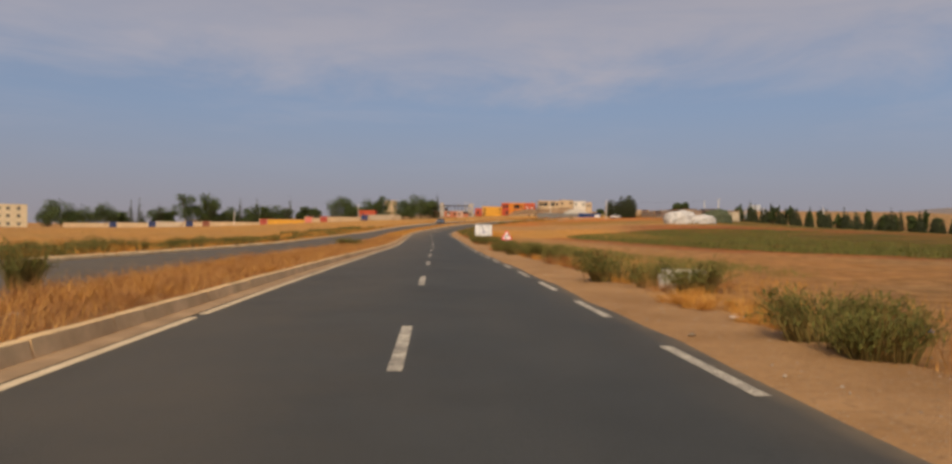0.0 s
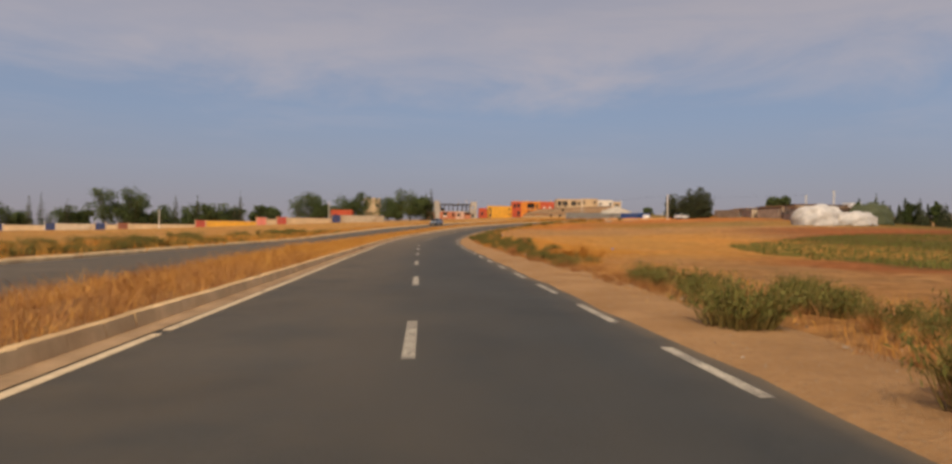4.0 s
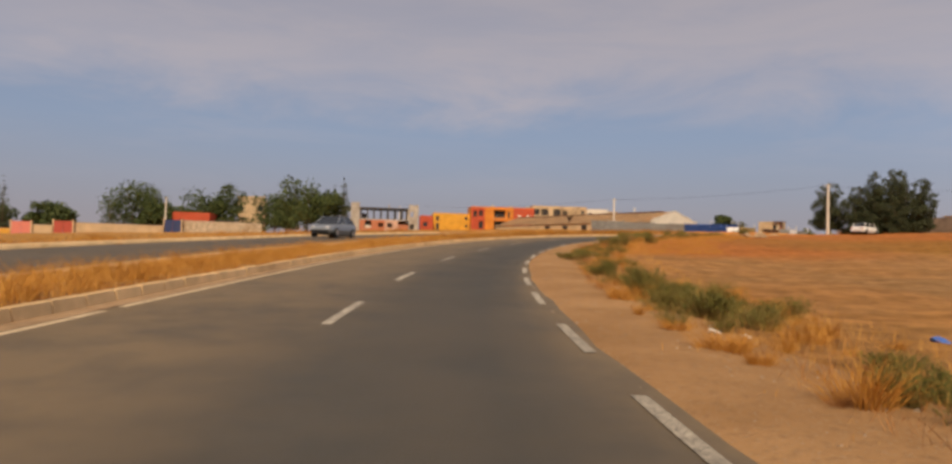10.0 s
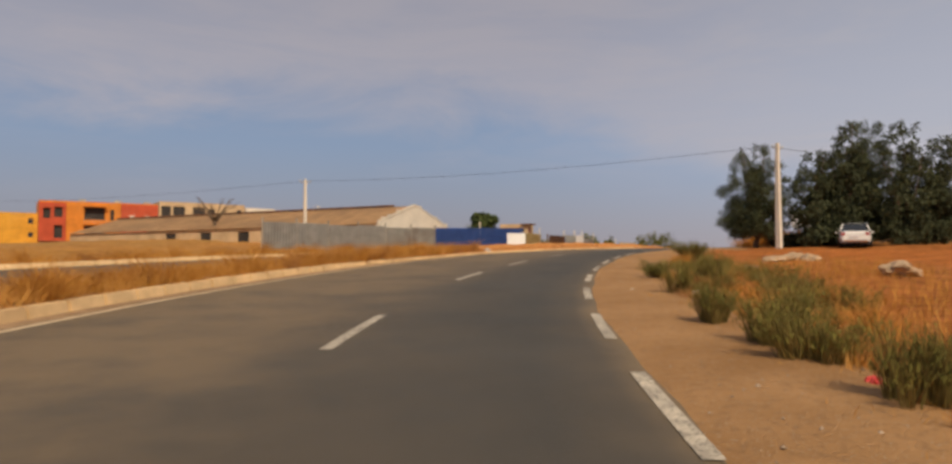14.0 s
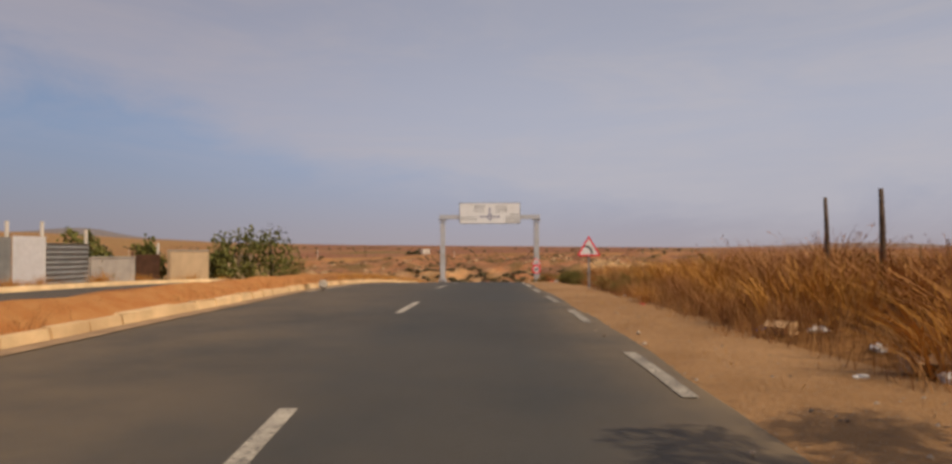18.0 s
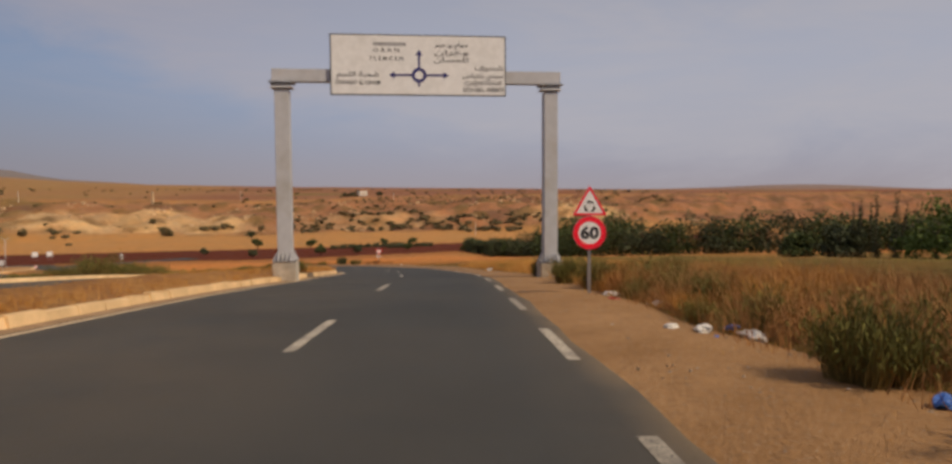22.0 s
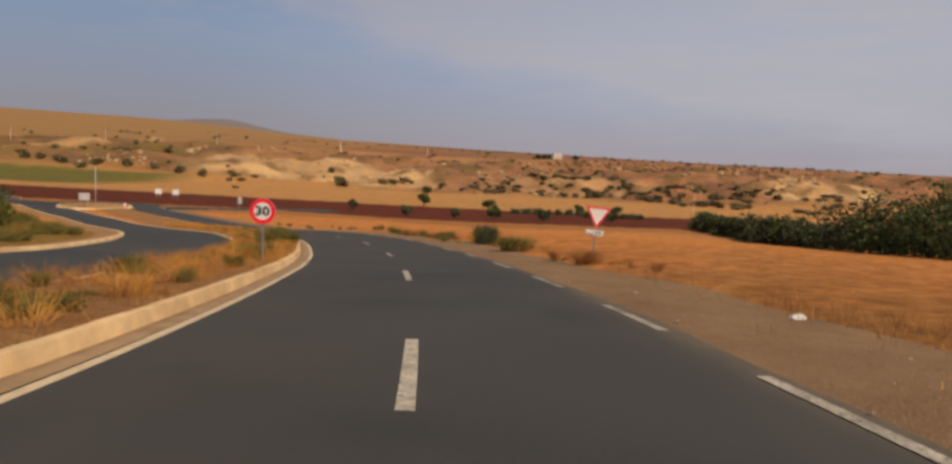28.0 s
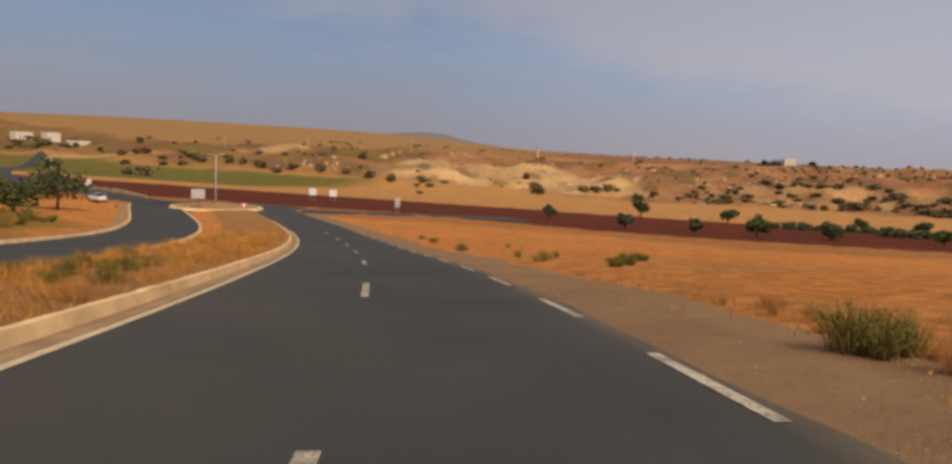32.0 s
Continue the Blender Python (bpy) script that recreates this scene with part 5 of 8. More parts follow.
def shrub(x, y, height, width, kind="green", seed=0, z=None, join=False, thin=2):
    rr = random.Random(int(x * 31 + y * 17) + seed)
    if join:
        m = pose(x, y, (floor_z(x, y) if z is None else z) - 0.06, 0, 0, rr.uniform(0, 360)) @ Matrix.Diagonal((width, width, height, 1))
        JOINED.setdefault(kind, []).append((rr.choice(SHRUBS[kind]), m, thin))
        return None
    me = rr.choice(SHRUBS[kind])
    if me.name in PIECES:
        ob = new("shrub")
        ob.empty_display_size = 0.2
        for p in PIECES[me.name][0]:
            new(p.name.split(".")[0], p).parent = ob
    else:
        ob = new("shrub", me)
    zz = floor_z(x, y) if z is None else z
    ob.matrix_world = pose(x, y, zz - 0.06, 0, 0, rr.uniform(0, 360)) @ Matrix.Diagonal((width, width * rr.uniform(0.8, 1.1), height, 1))
    return tagged(ob, shrub_words[kind], "shrub", "roadside shrubs")


# shrubs of the verge one by one: metres along the road, offset, height and width
def verge_shrubs(kind, *rows):
    for s, q, h, w in rows:
        x, y = along(s, q)
        shrub(float(x), float(y), min(h * 1.12, 1.15), min(w * 1.08, 1.4), kind, z=max(floor_z(float(x), float(y)), float(along_z(s, q)) - 0.05 if q < 7 else -99))

verge_shrubs("green", (77, 5.6, 0.70, 0.64), (77, 5.8, 0.66, 0.71), (78, 5.7, 0.78, 1.11), (78, 6.3, 0.74, 0.72), (86, 6.8, 0.87, 1.31), (87, 6.2, 0.71, 0.83), (89, 5.6, 0.91, 1.41), (98, 6.8, 0.51, 0.80), (101, 6.1, 0.82, 0.76), (103, 8.2, 0.80, 1.38), (109, 6.7, 0.92, 1.15), (109, 7.7, 0.87, 1.17), (110, 6.1, 0.86, 1.21), (113, 5.6, 0.91, 1.36), (115, 5.7, 0.54, 0.63), (115, 6.0, 0.77, 0.58), (117, 6.0, 0.79, 0.84), (117, 7.1, 0.43, 0.54), (120, 5.2, 0.80, 0.86), (120, 5.8, 0.75, 0.87))
verge_shrubs("green", (120, 6.4, 0.63, 0.70), (121, 5.0, 0.60, 0.67), (136, 7.1, 0.86, 0.73), (138, 7.9, 0.58, 0.84), (141, 5.7, 1.05, 0.31), (143, 5.6, 0.92, 0.64), (143, 5.7, 1.00, 0.61), (143, 5.7, 1.04, 0.58), (144, 5.4, 1.00, 0.60), (144, 5.5, 0.91, 0.58), (146, 5.3, 0.91, 0.75), (147, 5.1, 0.76, 0.89), (147, 5.4, 0.84, 0.72), (149, 5.1, 0.78, 0.85), (154, 5.2, 0.88, 1.06), (177, 6.5, 0.47, 0.30), (177, 6.6, 0.50, 0.33), (178, 6.2, 0.50, 0.55), (178, 6.4, 0.62, 0.37), (181, 6.2, 0.57, 0.40))
verge_shrubs("green", (181, 6.5, 0.38, 0.27), (181, 8.1, 0.35, 0.75), (186, 6.3, 0.55, 0.31), (191, 8.8, 0.57, 0.57), (192, 7.6, 0.71, 0.97), (194, 7.6, 0.50, 0.50), (195, 10.1, 0.57, 0.89), (202, 6.3, 0.52, 0.45), (203, 6.7, 0.73, 0.85), (203, 7.5, 0.63, 0.54), (208, 6.3, 0.73, 0.55), (208, 8.7, 0.67, 0.73), (209, 9.1, 0.83, 0.69), (212, 8.3, 0.97, 0.81), (214, 8.1, 0.80, 1.06), (216, 10.4, 0.96, 1.35), (220, 6.4, 0.59, 0.31), (222, 6.5, 0.45, 0.50), (225, 6.5, 0.62, 0.68), (228, 6.8, 0.45, 0.75))
verge_shrubs("green", (230, 6.4, 0.89, 1.13), (234, 5.8, 0.35, 0.25), (236, 5.8, 0.66, 0.98), (236, 5.9, 0.54, 0.54), (236, 7.4, 0.51, 0.34), (237, 5.9, 0.54, 0.42), (239, 6.0, 0.36, 0.46), (239, 6.3, 0.45, 0.50), (244, 7.3, 0.51, 0.62), (245, 7.2, 0.81, 1.09), (248, 6.8, 0.63, 0.99), (251, 6.4, 0.46, 0.39), (251, 7.0, 0.42, 0.54), (253, 7.5, 0.32, 0.47), (258, 7.0, 0.59, 0.77), (261, 7.1, 0.55, 0.62), (262, 6.5, 0.56, 0.48), (262, 6.7, 0.74, 0.67), (267, 6.5, 0.45, 0.25), (267, 6.8, 0.22, 0.25))
verge_shrubs("green", (269, 6.2, 0.43, 0.43), (269, 6.5, 0.47, 0.36), (269, 6.5, 0.58, 0.29), (269, 6.6, 0.57, 0.43), (283, 6.0, 0.38, 0.51), (283, 6.2, 0.47, 0.52), (285, 6.0, 0.23, 0.31), (285, 7.0, 0.30, 0.52), (286, 5.9, 0.33, 0.50), (286, 7.2, 0.44, 0.74), (288, 6.5, 0.37, 0.73), (290, 7.4, 0.23, 0.68), (301, 6.9, 0.46, 0.31), (303, 6.5, 0.31, 0.79), (303, 6.9, 0.35, 0.70), (306, 6.8, 0.33, 0.56), (314, 5.9, 0.66, 0.39), (319, 5.4, 0.69, 0.50), (329, 5.7, 0.55, 0.69), (343, 7.1, 0.87, 1.60))
verge_shrubs("green", (393, 5.7, 0.43, 0.43), (393, 5.9, 0.46, 0.48), (395, 5.9, 0.68, 0.65), (396, 5.6, 0.57, 0.76), (396, 5.8, 0.71, 0.47), (398, 5.8, 0.67, 0.77), (416, 5.9, 0.82, 0.89), (418, 6.0, 0.85, 0.66), (418, 6.1, 0.79, 0.72), (418, 6.3, 0.85, 0.58), (440, 5.8, 0.80, 0.42), (513, 5.7, 0.79, 1.78))
verge_shrubs("brown", (77, 5.7, 0.54, 0.50), (95, 6.0, 0.34, 0.58), (97, 5.9, 0.29, 0.48), (98, 6.1, 0.59, 0.59), (98, 7.6, 0.81, 0.69), (100, 5.8, 0.50, 0.56), (115, 6.1, 0.45, 0.52), (117, 5.6, 0.47, 0.42), (123, 5.0, 0.57, 0.54), (138, 7.0, 0.58, 0.58), (143, 5.5, 0.38, 0.60), (144, 5.1, 0.37, 0.64), (149, 5.4, 0.46, 0.92), (181, 6.1, 0.32, 0.27), (186, 6.3, 0.30, 0.25), (188, 6.0, 0.57, 0.39), (189, 6.0, 0.46, 0.36), (189, 6.2, 0.44, 0.39), (191, 9.2, 0.38, 0.70), (212, 9.9, 0.98, 0.82))
verge_shrubs("brown", (219, 6.4, 0.22, 0.25), (223, 6.2, 0.37, 0.37), (234, 5.8, 0.33, 0.25), (234, 6.0, 0.34, 0.25), (236, 5.8, 0.40, 0.36), (251, 5.8, 0.23, 0.25), (251, 5.9, 0.30, 0.25), (267, 5.9, 0.24, 0.25), (283, 5.7, 0.24, 0.25), (283, 5.7, 0.36, 0.25), (286, 5.6, 0.29, 0.25), (290, 5.9, 0.45, 0.78), (291, 5.8, 0.37, 0.37), (295, 7.4, 0.61, 0.92), (301, 6.1, 0.27, 0.25), (301, 6.5, 0.62, 0.55), (301.6, 6.9, 0.7, 0.5), (303, 5.6, 0.32, 0.32), (303, 7.7, 0.8, 0.6), (303.5, 7.3, 0.7, 0.6), (504, 6.2, 0.62, 0.93), (518, 6.2, 0.31, 0.37))
verge_shrubs("brown", (523, 5.4, 0.22, 0.36), (530, 5.4, 0.38, 0.58), (535, 5.5, 0.61, 0.68), (541, 6.2, 0.42, 0.38))
verge_shrubs("gold", (80, 5.6, 0.37, 0.50), (82, 5.5, 0.42, 0.60), (83, 5.4, 0.39, 0.64), (97, 6.1, 0.37, 0.92), (180, 9.1, 0.93, 0.79), (183, 10.1, 0.84, 1.40), (185, 8.1, 0.61, 1.08), (185, 9.3, 0.64, 1.42), (202, 6.4, 0.65, 0.25), (203, 6.2, 0.42, 0.42), (205, 5.9, 0.48, 0.67), (205, 6.1, 0.41, 0.46), (223, 6.5, 0.26, 0.42), (226, 6.0, 0.22, 0.55), (241, 6.2, 0.30, 0.78), (244, 5.7, 0.50, 0.71), (251, 6.0, 0.50, 0.60), (253, 5.9, 0.22, 0.25), (253, 5.9, 0.30, 0.30), (254, 5.8, 0.37, 0.55))
verge_shrubs("gold", (256, 5.8, 0.27, 0.43), (258, 5.7, 0.29, 0.25), (261, 5.8, 0.43, 0.58), (272, 6.1, 0.22, 0.47), (273, 6.2, 0.22, 0.64), (285, 5.5, 0.34, 0.25), (301, 5.8, 0.28, 0.36))
verge_shrubs("yellow", (143, 8.1, 0.59, 1.09), (275, 6.7, 0.32, 0.45), (275, 7.2, 0.39, 0.84), (278, 5.9, 0.61, 1.02), (280, 5.3, 0.40, 0.72), (280, 7.0, 0.40, 0.81), (295, 7.2, 0.85, 0.8), (295.8, 7.7, 0.9, 0.8), (298, 6.5, 0.75, 0.8), (298.6, 7.1, 0.8, 0.8), (303, 9.2, 0.9, 0.8), (308, 6.7, 0.44, 0.76), (309, 5.9, 0.85, 0.81), (311, 5.6, 0.89, 0.89), (311, 6.7, 0.83, 0.90), (314, 5.7, 0.71, 0.46), (316, 5.7, 0.65, 0.58), (316, 5.9, 0.56, 0.49), (317, 5.6, 0.70, 0.61), (317, 5.7, 0.71, 0.55), (324, 5.7, 0.79, 0.59), (326, 6.6, 0.88, 0.73))
verge_shrubs("yellow", (384, 6.2, 0.39, 0.39), (385, 6.5, 0.35, 0.50), (395, 6.1, 0.53, 0.88), (401, 9.0, 0.67, 0.53), (423, 6.2, 0.43, 0.43), (434, 9.1, 0.92, 1.44), (454, 7.1, 0.56, 1.31), (525, 5.2, 0.40, 0.67), (528, 5.5, 0.43, 0.60), (528, 5.8, 0.43, 0.38), (528, 6.0, 0.28, 0.40), (533, 5.9, 0.36, 0.54), (536, 5.3, 0.65, 0.72), (538, 5.1, 0.44, 0.31), (542, 6.0, 0.57, 0.53), (542, 6.4, 0.58, 0.33), (545, 7.5, 0.22, 0.28))
verge_shrubs("green", (434, 5.8, 0.85, 0.7), (434.6, 6.4, 0.9, 0.7), (431, 6.1, 0.85, 0.65), (432.5, 6.7, 0.8, 0.6))
verge_shrubs("yellow", (432, 6.6, 0.9, 0.7), (437, 9.0, 0.75, 0.7))
verge_shrubs("brown", (431, 6.8, 0.75, 0.6), (429, 6.6, 0.8, 0.9))
rr = random.Random(21)
# small dry tufts between them, and the taller weeds before the gantry: start, end, number, offsets, heights, kind
for s0, s1, n, q0, q1, h0, h1, kind in (
        (78, 135, 90, 5.6, 7.6, 0.18, 0.42, "gold"), (78, 135, 50, 5.8, 8.6, 0.25, 0.55, "brown"), (104, 135, 26, 6.6, 9.2, 0.5, 0.85, "yellow"), (138, 172, 60, 5.7, 8.0, 0.2, 0.5, "brown"), (140, 166, 26, 6.2, 9.0, 0.5, 0.85, "green"),
        (172, 250, 120, 5.7, 8.6, 0.18, 0.45, "brown"), (172, 262, 150, 5.7, 9.0, 0.15, 0.40, "gold"), (262, 330, 70, 5.6, 7.4, 0.15, 0.38, "gold"), (262, 335, 60, 5.6, 7.6, 0.2, 0.45, "brown"), (312, 336, 26, 5.9, 8.4, 0.4, 0.75, "yellow"), (312, 338, 30, 5.9, 8.6, 0.3, 0.6, "gold"), (255, 312, 60, 5.9, 8.2, 0.25, 0.55, "yellow")) + ((255, 315, 70, 5.9, 8.4, 0.25, 0.55, "gold"),
        (372, 382, 12, 8.0, 12.0, 0.9, 1.4, "brown"), (372, 430, 120, 6.3, 11.0, 0.55, 1.05, "brown"), (382, 432, 40, 6.2, 10.0, 0.5, 0.85, "yellow"), (372, 432, 60, 6.3, 13.0, 0.5, 0.95, "gold"), (400, 432, 18, 7.2, 10.2, 0.55, 0.9, "green"),
        (431, 440, 10, 6.4, 8.5, 0.6, 0.95, "green"), (426, 438, 12, 6.8, 10.0, 0.5, 0.9, "yellow"), (424, 446, 50, 6.4, 11.0, 0.4, 0.8, "gold"), (440, 464, 80, 6.5, 11.5, 0.4, 0.85, "gold"), (366, 386, 50, 6.9, 13.0, 0.6, 1.25, "gold"), (172, 262, 46, 6.0, 9.2, 0.35, 0.75, "green")) + ((172, 262, 44, 5.9, 9.2, 0.3, 0.65, "yellow"), (98, 135, 24, 5.9, 8.0, 0.4, 0.8, "green"), (446, 470, 10, 6.3, 9.5, 0.35, 0.6, "brown"),
        (500, 560, 24, 6.4, 8.2, 0.15, 0.4, "brown"), (560, 600, 10, 7.0, 12.0, 0.4, 0.7, "yellow")):
    for _ in range(n):
        x, y = along(rr.uniform(s0, s1), rr.uniform(q0, q1))
        h = rr.uniform(h0, h1)
        shrub(float(x), float(y), h, h * rr.uniform(0.9, 1.5), kind, join=True, thin=2)
for s0, s1, n, h0, h1, kind in ((70, 170, 18, 0.3, 0.6, "brown"), (176, 240, 7, 0.3, 0.5, "brown"), (392, 470, 12, 0.3, 0.6, "brown"), (478, 500, 5, 0.4, 0.7, "yellow"),
                                (560, 600, 8, 0.4, 0.7, "brown"),
                                (70, 175, 150, 0.25, 0.55, "gold"), (70, 175, 90, 0.25, 0.5, "brown"), (175, 345, 420, 0.3, 0.75, "gold"), (298, 350, 130, 0.5, 1.0, "gold"), (298, 350, 50, 0.45, 0.9, "brown"), (395, 470, 110, 0.25, 0.5, "gold"), (470, 600, 240, 0.3, 0.7, "gold"), (476, 600, 150, 0.25, 0.55, "brown"), (476, 560, 46, 0.25, 0.55, "yellow"), (484, 556, 26, 0.3, 0.6, "green")):
    for _ in range(n):
        s = rr.uniform(s0, s1)
        m = float(np.interp(s, MAIN_S, med)) - 0.5
        near = 0.95 - float(np.interp(s, LINE_AT, LINE_Q))
        q = -rr.uniform(near, max(near + 0.4, m))
        x, y = along(s, q)
        h = rr.uniform(h0, h1)
        shrub(float(x), float(y), h, h * rr.uniform(0.9, 1.3), kind, z=float(along_z(s, max(q, -6))) + 0.2, join=kind in ("brown", "gold"), thin=3)
for s0, s1, n, q0, q1, h0, h1, kind in ((62, 140, 170, 15.2, 17.6, 0.6, 1.1, "green"), (140, 200, 120, 15.2, 17.2, 0.5, 0.95, "green"), (200, 262, 46, 15.2, 17.2, 0.4, 0.8, "yellow"), (90, 330, 170, 15.0, 19.0, 0.5, 1.1, "gold"), (290, 352, 110, 14.8, 19.0, 0.6, 1.2, "gold"), (290, 352, 40, 14.8, 20.0, 0.5, 1.1, "brown"), (350, 395, 40, 14.0, 17.5, 0.4, 0.9, "gold"), (395, 450, 40, 15.0, 22.0, 0.4, 0.9, "gold"), (170, 260, 14, 15.2, 19.0, 0.4, 0.8, "yellow"), (185, 262, 60, 17.0, 26.0, 0.5, 1.15, "green"), (185, 262, 40, 16.5, 26.0, 0.4, 0.9, "yellow"), 
                                        (560, 600, 12, 26.0, 30.0, 1.0, 2.4, "green"), (450, 486, 14, 17.0, 22.0, 0.7, 1.6, "green"), (486, 530, 18, 18.0, 24.0, 0.6, 1.5, "yellow")):
    for _ in range(n):
        x, y = along(rr.uniform(s0, s1), -rr.uniform(q0, q1))
        h = rr.uniform(h0, h1)
        if abs(float(nearest(OTHER, OTHER_N, np.array([float(x)]), np.array([float(y)]))[1][0])) < 4.9:
            continue
        shrub(float(x), float(y), h, h * rr.uniform(1.0, 1.6), kind, join=True)
# single bushes of the median: metres along the road, offset, height, width, kind
for s, q, h, w, kind in ((84, -8.1, 0.95, 0.9, "green"), (121, -6.0, 0.9, 1.3, "green"), (122.5, -6.3, 0.7, 1.0, "brown"), (364, -7.4, 0.75, 0.7, "yellow"), (391, -6.8, 0.7, 0.9, "yellow"), (445, -4.9, 0.65, 0.7, "green"), (446, -4.6, 0.7, 0.7, "yellow"), (488, -4.6, 0.75, 0.9, "yellow"),
                         (521, -5.5, 0.8, 1.1, "green"), (522.5, -4.7, 0.85, 1.2, "green"), (524, -5.2, 0.7, 1.0, "yellow"), (531.5, -4.9, 0.85, 1.1, "green"), (533, -5.0, 0.8, 1.1, "yellow"), (535, -4.6, 0.8, 1.2, "green"), (538, -4.4, 0.7, 1.1, "green"), (541, -4.6, 0.6, 1.0, "yellow")):
    x, y = along(s, q)
    shrub(float(x), float(y), h * 1.1, w, kind, z=float(along_z(s, max(q, -6))) + 0.2)
# bushes and weeds on the corner beyond the opposite road
for _ in range(240):
    y, h = rr.uniform(355, 440), rr.uniform(0.4, 1.1)
    x = float(np.interp(y, [355, 381, 415, 455], [172, 190, 201, 216])) - rr.uniform(1.5, 12)
    if abs(float(nearest(OTHER, OTHER_N, np.array([x]), np.array([y]))[1][0])) > 5.6:
        shrub(x, y, h, h * rr.uniform(1.1, 1.7), rr.choice(("green", "yellow", "gold")), join=True)
# single bushes
for x, y, h, w, kind in ((190.5, 340.6, 1.15, 1.2, "green"), (189.7, 340.1, 1.25, 1.1, "dark"), (190.9, 341.3, 1.3, 1.1, "dark"), (57.0, 266.2, 1.3, 1.8, "brown"), (60.0, 267.0, 1.4, 2.0, "brown"), (64.0, 268.0, 1.5, 2.2, "brown"),
                         (53.0, 261.2, 1.2, 2.0, "dark"), (57.0, 263.0, 1.3, 2.2, "dark"), (53.3, 262.4, 1.2, 1.8, "dark"), (55.4, 262.0, 1.5, 2.2, "dark")):
    shrub(x, y, h, w, kind)


def join_shrubs():
    """The many small shrubs, one mesh for each kind."""
    for kind, items in JOINED.items():
        vs, fs, off, slot = [], [], 0, []
        for me, m, thin in items:
            co = np.empty(len(me.vertices) * 3)
            me.vertices.foreach_get("co", co)
            co = co.reshape(4, -1, 3)[:, ::max(1, thin)].reshape(-1, 3)
            mm = np.array(m)
            vs.append(co @ mm[:3, :3].T + mm[:3, 3])
            k = len(co) // 4
            i = np.arange(k) + off
            fs.append(np.stack([i, i + k, i + 2 * k, i + 3 * k], 1))
            off += 4 * k
            slot.append((np.arange(k) * max(1, thin) < (PIECES[me.name][1] if me.name in PIECES else 0)).astype(np.int32))
        me = bpy.data.meshes.new("scrub")
        me.from_pydata(np.vstack(vs).tolist(), [], np.vstack(fs).tolist())
        for mat in items[0][0].materials:
            me.materials.append(mat)
        me.polygons.foreach_set("material_index", np.concatenate(slot))
        tagged(new("scrub", me), {"green": "many small green shrubs beside the road", "yellow": "many small yellow-green shrubs beside the road", "brown": "many small dry brown bushes beside the road", "dark": "many dark green bushes on the slopes", "gold": "many dry golden grass tufts on the median", "far": "many dark scrub bushes on the slopes"}[kind], "shrubs", kind="stuff")

# ---- the village edge, walls and sheds ----
M_RENDER_Y = plain("yellow_render", (0.66, 0.34, 0.045), 0.9, spread=0.15, scale=0.6, dirt=(0.50, 0.28, 0.08))
M_RENDER_O = plain("orange_render", (0.62, 0.22, 0.035), 0.9, spread=0.15, scale=0.6, dirt=(0.46, 0.20, 0.06))
M_RENDER_R = plain("red_render", (0.47, 0.085, 0.04), 0.9, spread=0.15, scale=0.6, dirt=(0.36, 0.10, 0.06))
M_RENDER_B = plain("beige_render", (0.55, 0.40, 0.24), 0.9, spread=0.15, scale=0.5, dirt=(0.40, 0.27, 0.16))
M_RENDER_W = plain("white_render", (0.70, 0.64, 0.54), 0.9, spread=0.1, scale=0.5, dirt=(0.52, 0.45, 0.36))
M_BRICK = plain("hollow_brick", (0.48, 0.17, 0.09), 0.9, spread=0.25, scale=3.0, dirt=(0.36, 0.20, 0.13))
M_RAW = plain("raw_concrete", (0.40, 0.36, 0.31), 0.92, spread=0.2, scale=0.9, dirt=(0.28, 0.23, 0.18))
# near-black colour that stands in for shade inside rooms and openings
M_DARKIN = plain("dark_interior", (0.045, 0.04, 0.038), 0.9, spread=0.2, scale=1.0, bump=0.0)
M_GATE = {"red": plain("gate_red", (0.40, 0.075, 0.05), 0.6, spread=0.15), "blue": plain("gate_blue", (0.035, 0.05, 0.13), 0.55, spread=0.15), "pink": plain("gate_pink", (0.62, 0.20, 0.15), 0.6, spread=0.12), "brown": plain("gate_brown", (0.24, 0.085, 0.05), 0.65, spread=0.2)}
M_BLUESHEET = plain("blue_sheet", (0.045, 0.11, 0.36), 0.5, 0.1, 0.18, 1.2, dirt=(0.12, 0.15, 0.25), bump=0.1)
M_BEIGESHEET = plain("beige_sheet", (0.56, 0.43, 0.20), 0.55, 0.05, 0.12, 1.2, dirt=(0.42, 0.30, 0.15), bump=0.1)
M_GREYSHEET = plain("grey_sheet", (0.42, 0.42, 0.40), 0.5, 0.25, 0.15, 1.2, dirt=(0.32, 0.28, 0.24), bump=0.1)
M_RUST = plain("rusty_sheet", (0.15, 0.075, 0.045), 0.85, 0.1, 0.3, 2.0, dirt=(0.08, 0.05, 0.04))
M_ROOF = plain("weathered_roof", (0.56, 0.36, 0.19), 0.85, 0.0, 0.15, 0.8, dirt=(0.42, 0.28, 0.16))
M_PANE = plain("window_pane", (0.03, 0.035, 0.04), 0.15, 0.0, 0.1, 1.0, bump=0.0, spec=0.6)
M_STONE = plain("pale_stone", (0.52, 0.42, 0.30), 0.95, spread=0.25, scale=1.5, dirt=(0.34, 0.22, 0.12), bump=0.8)


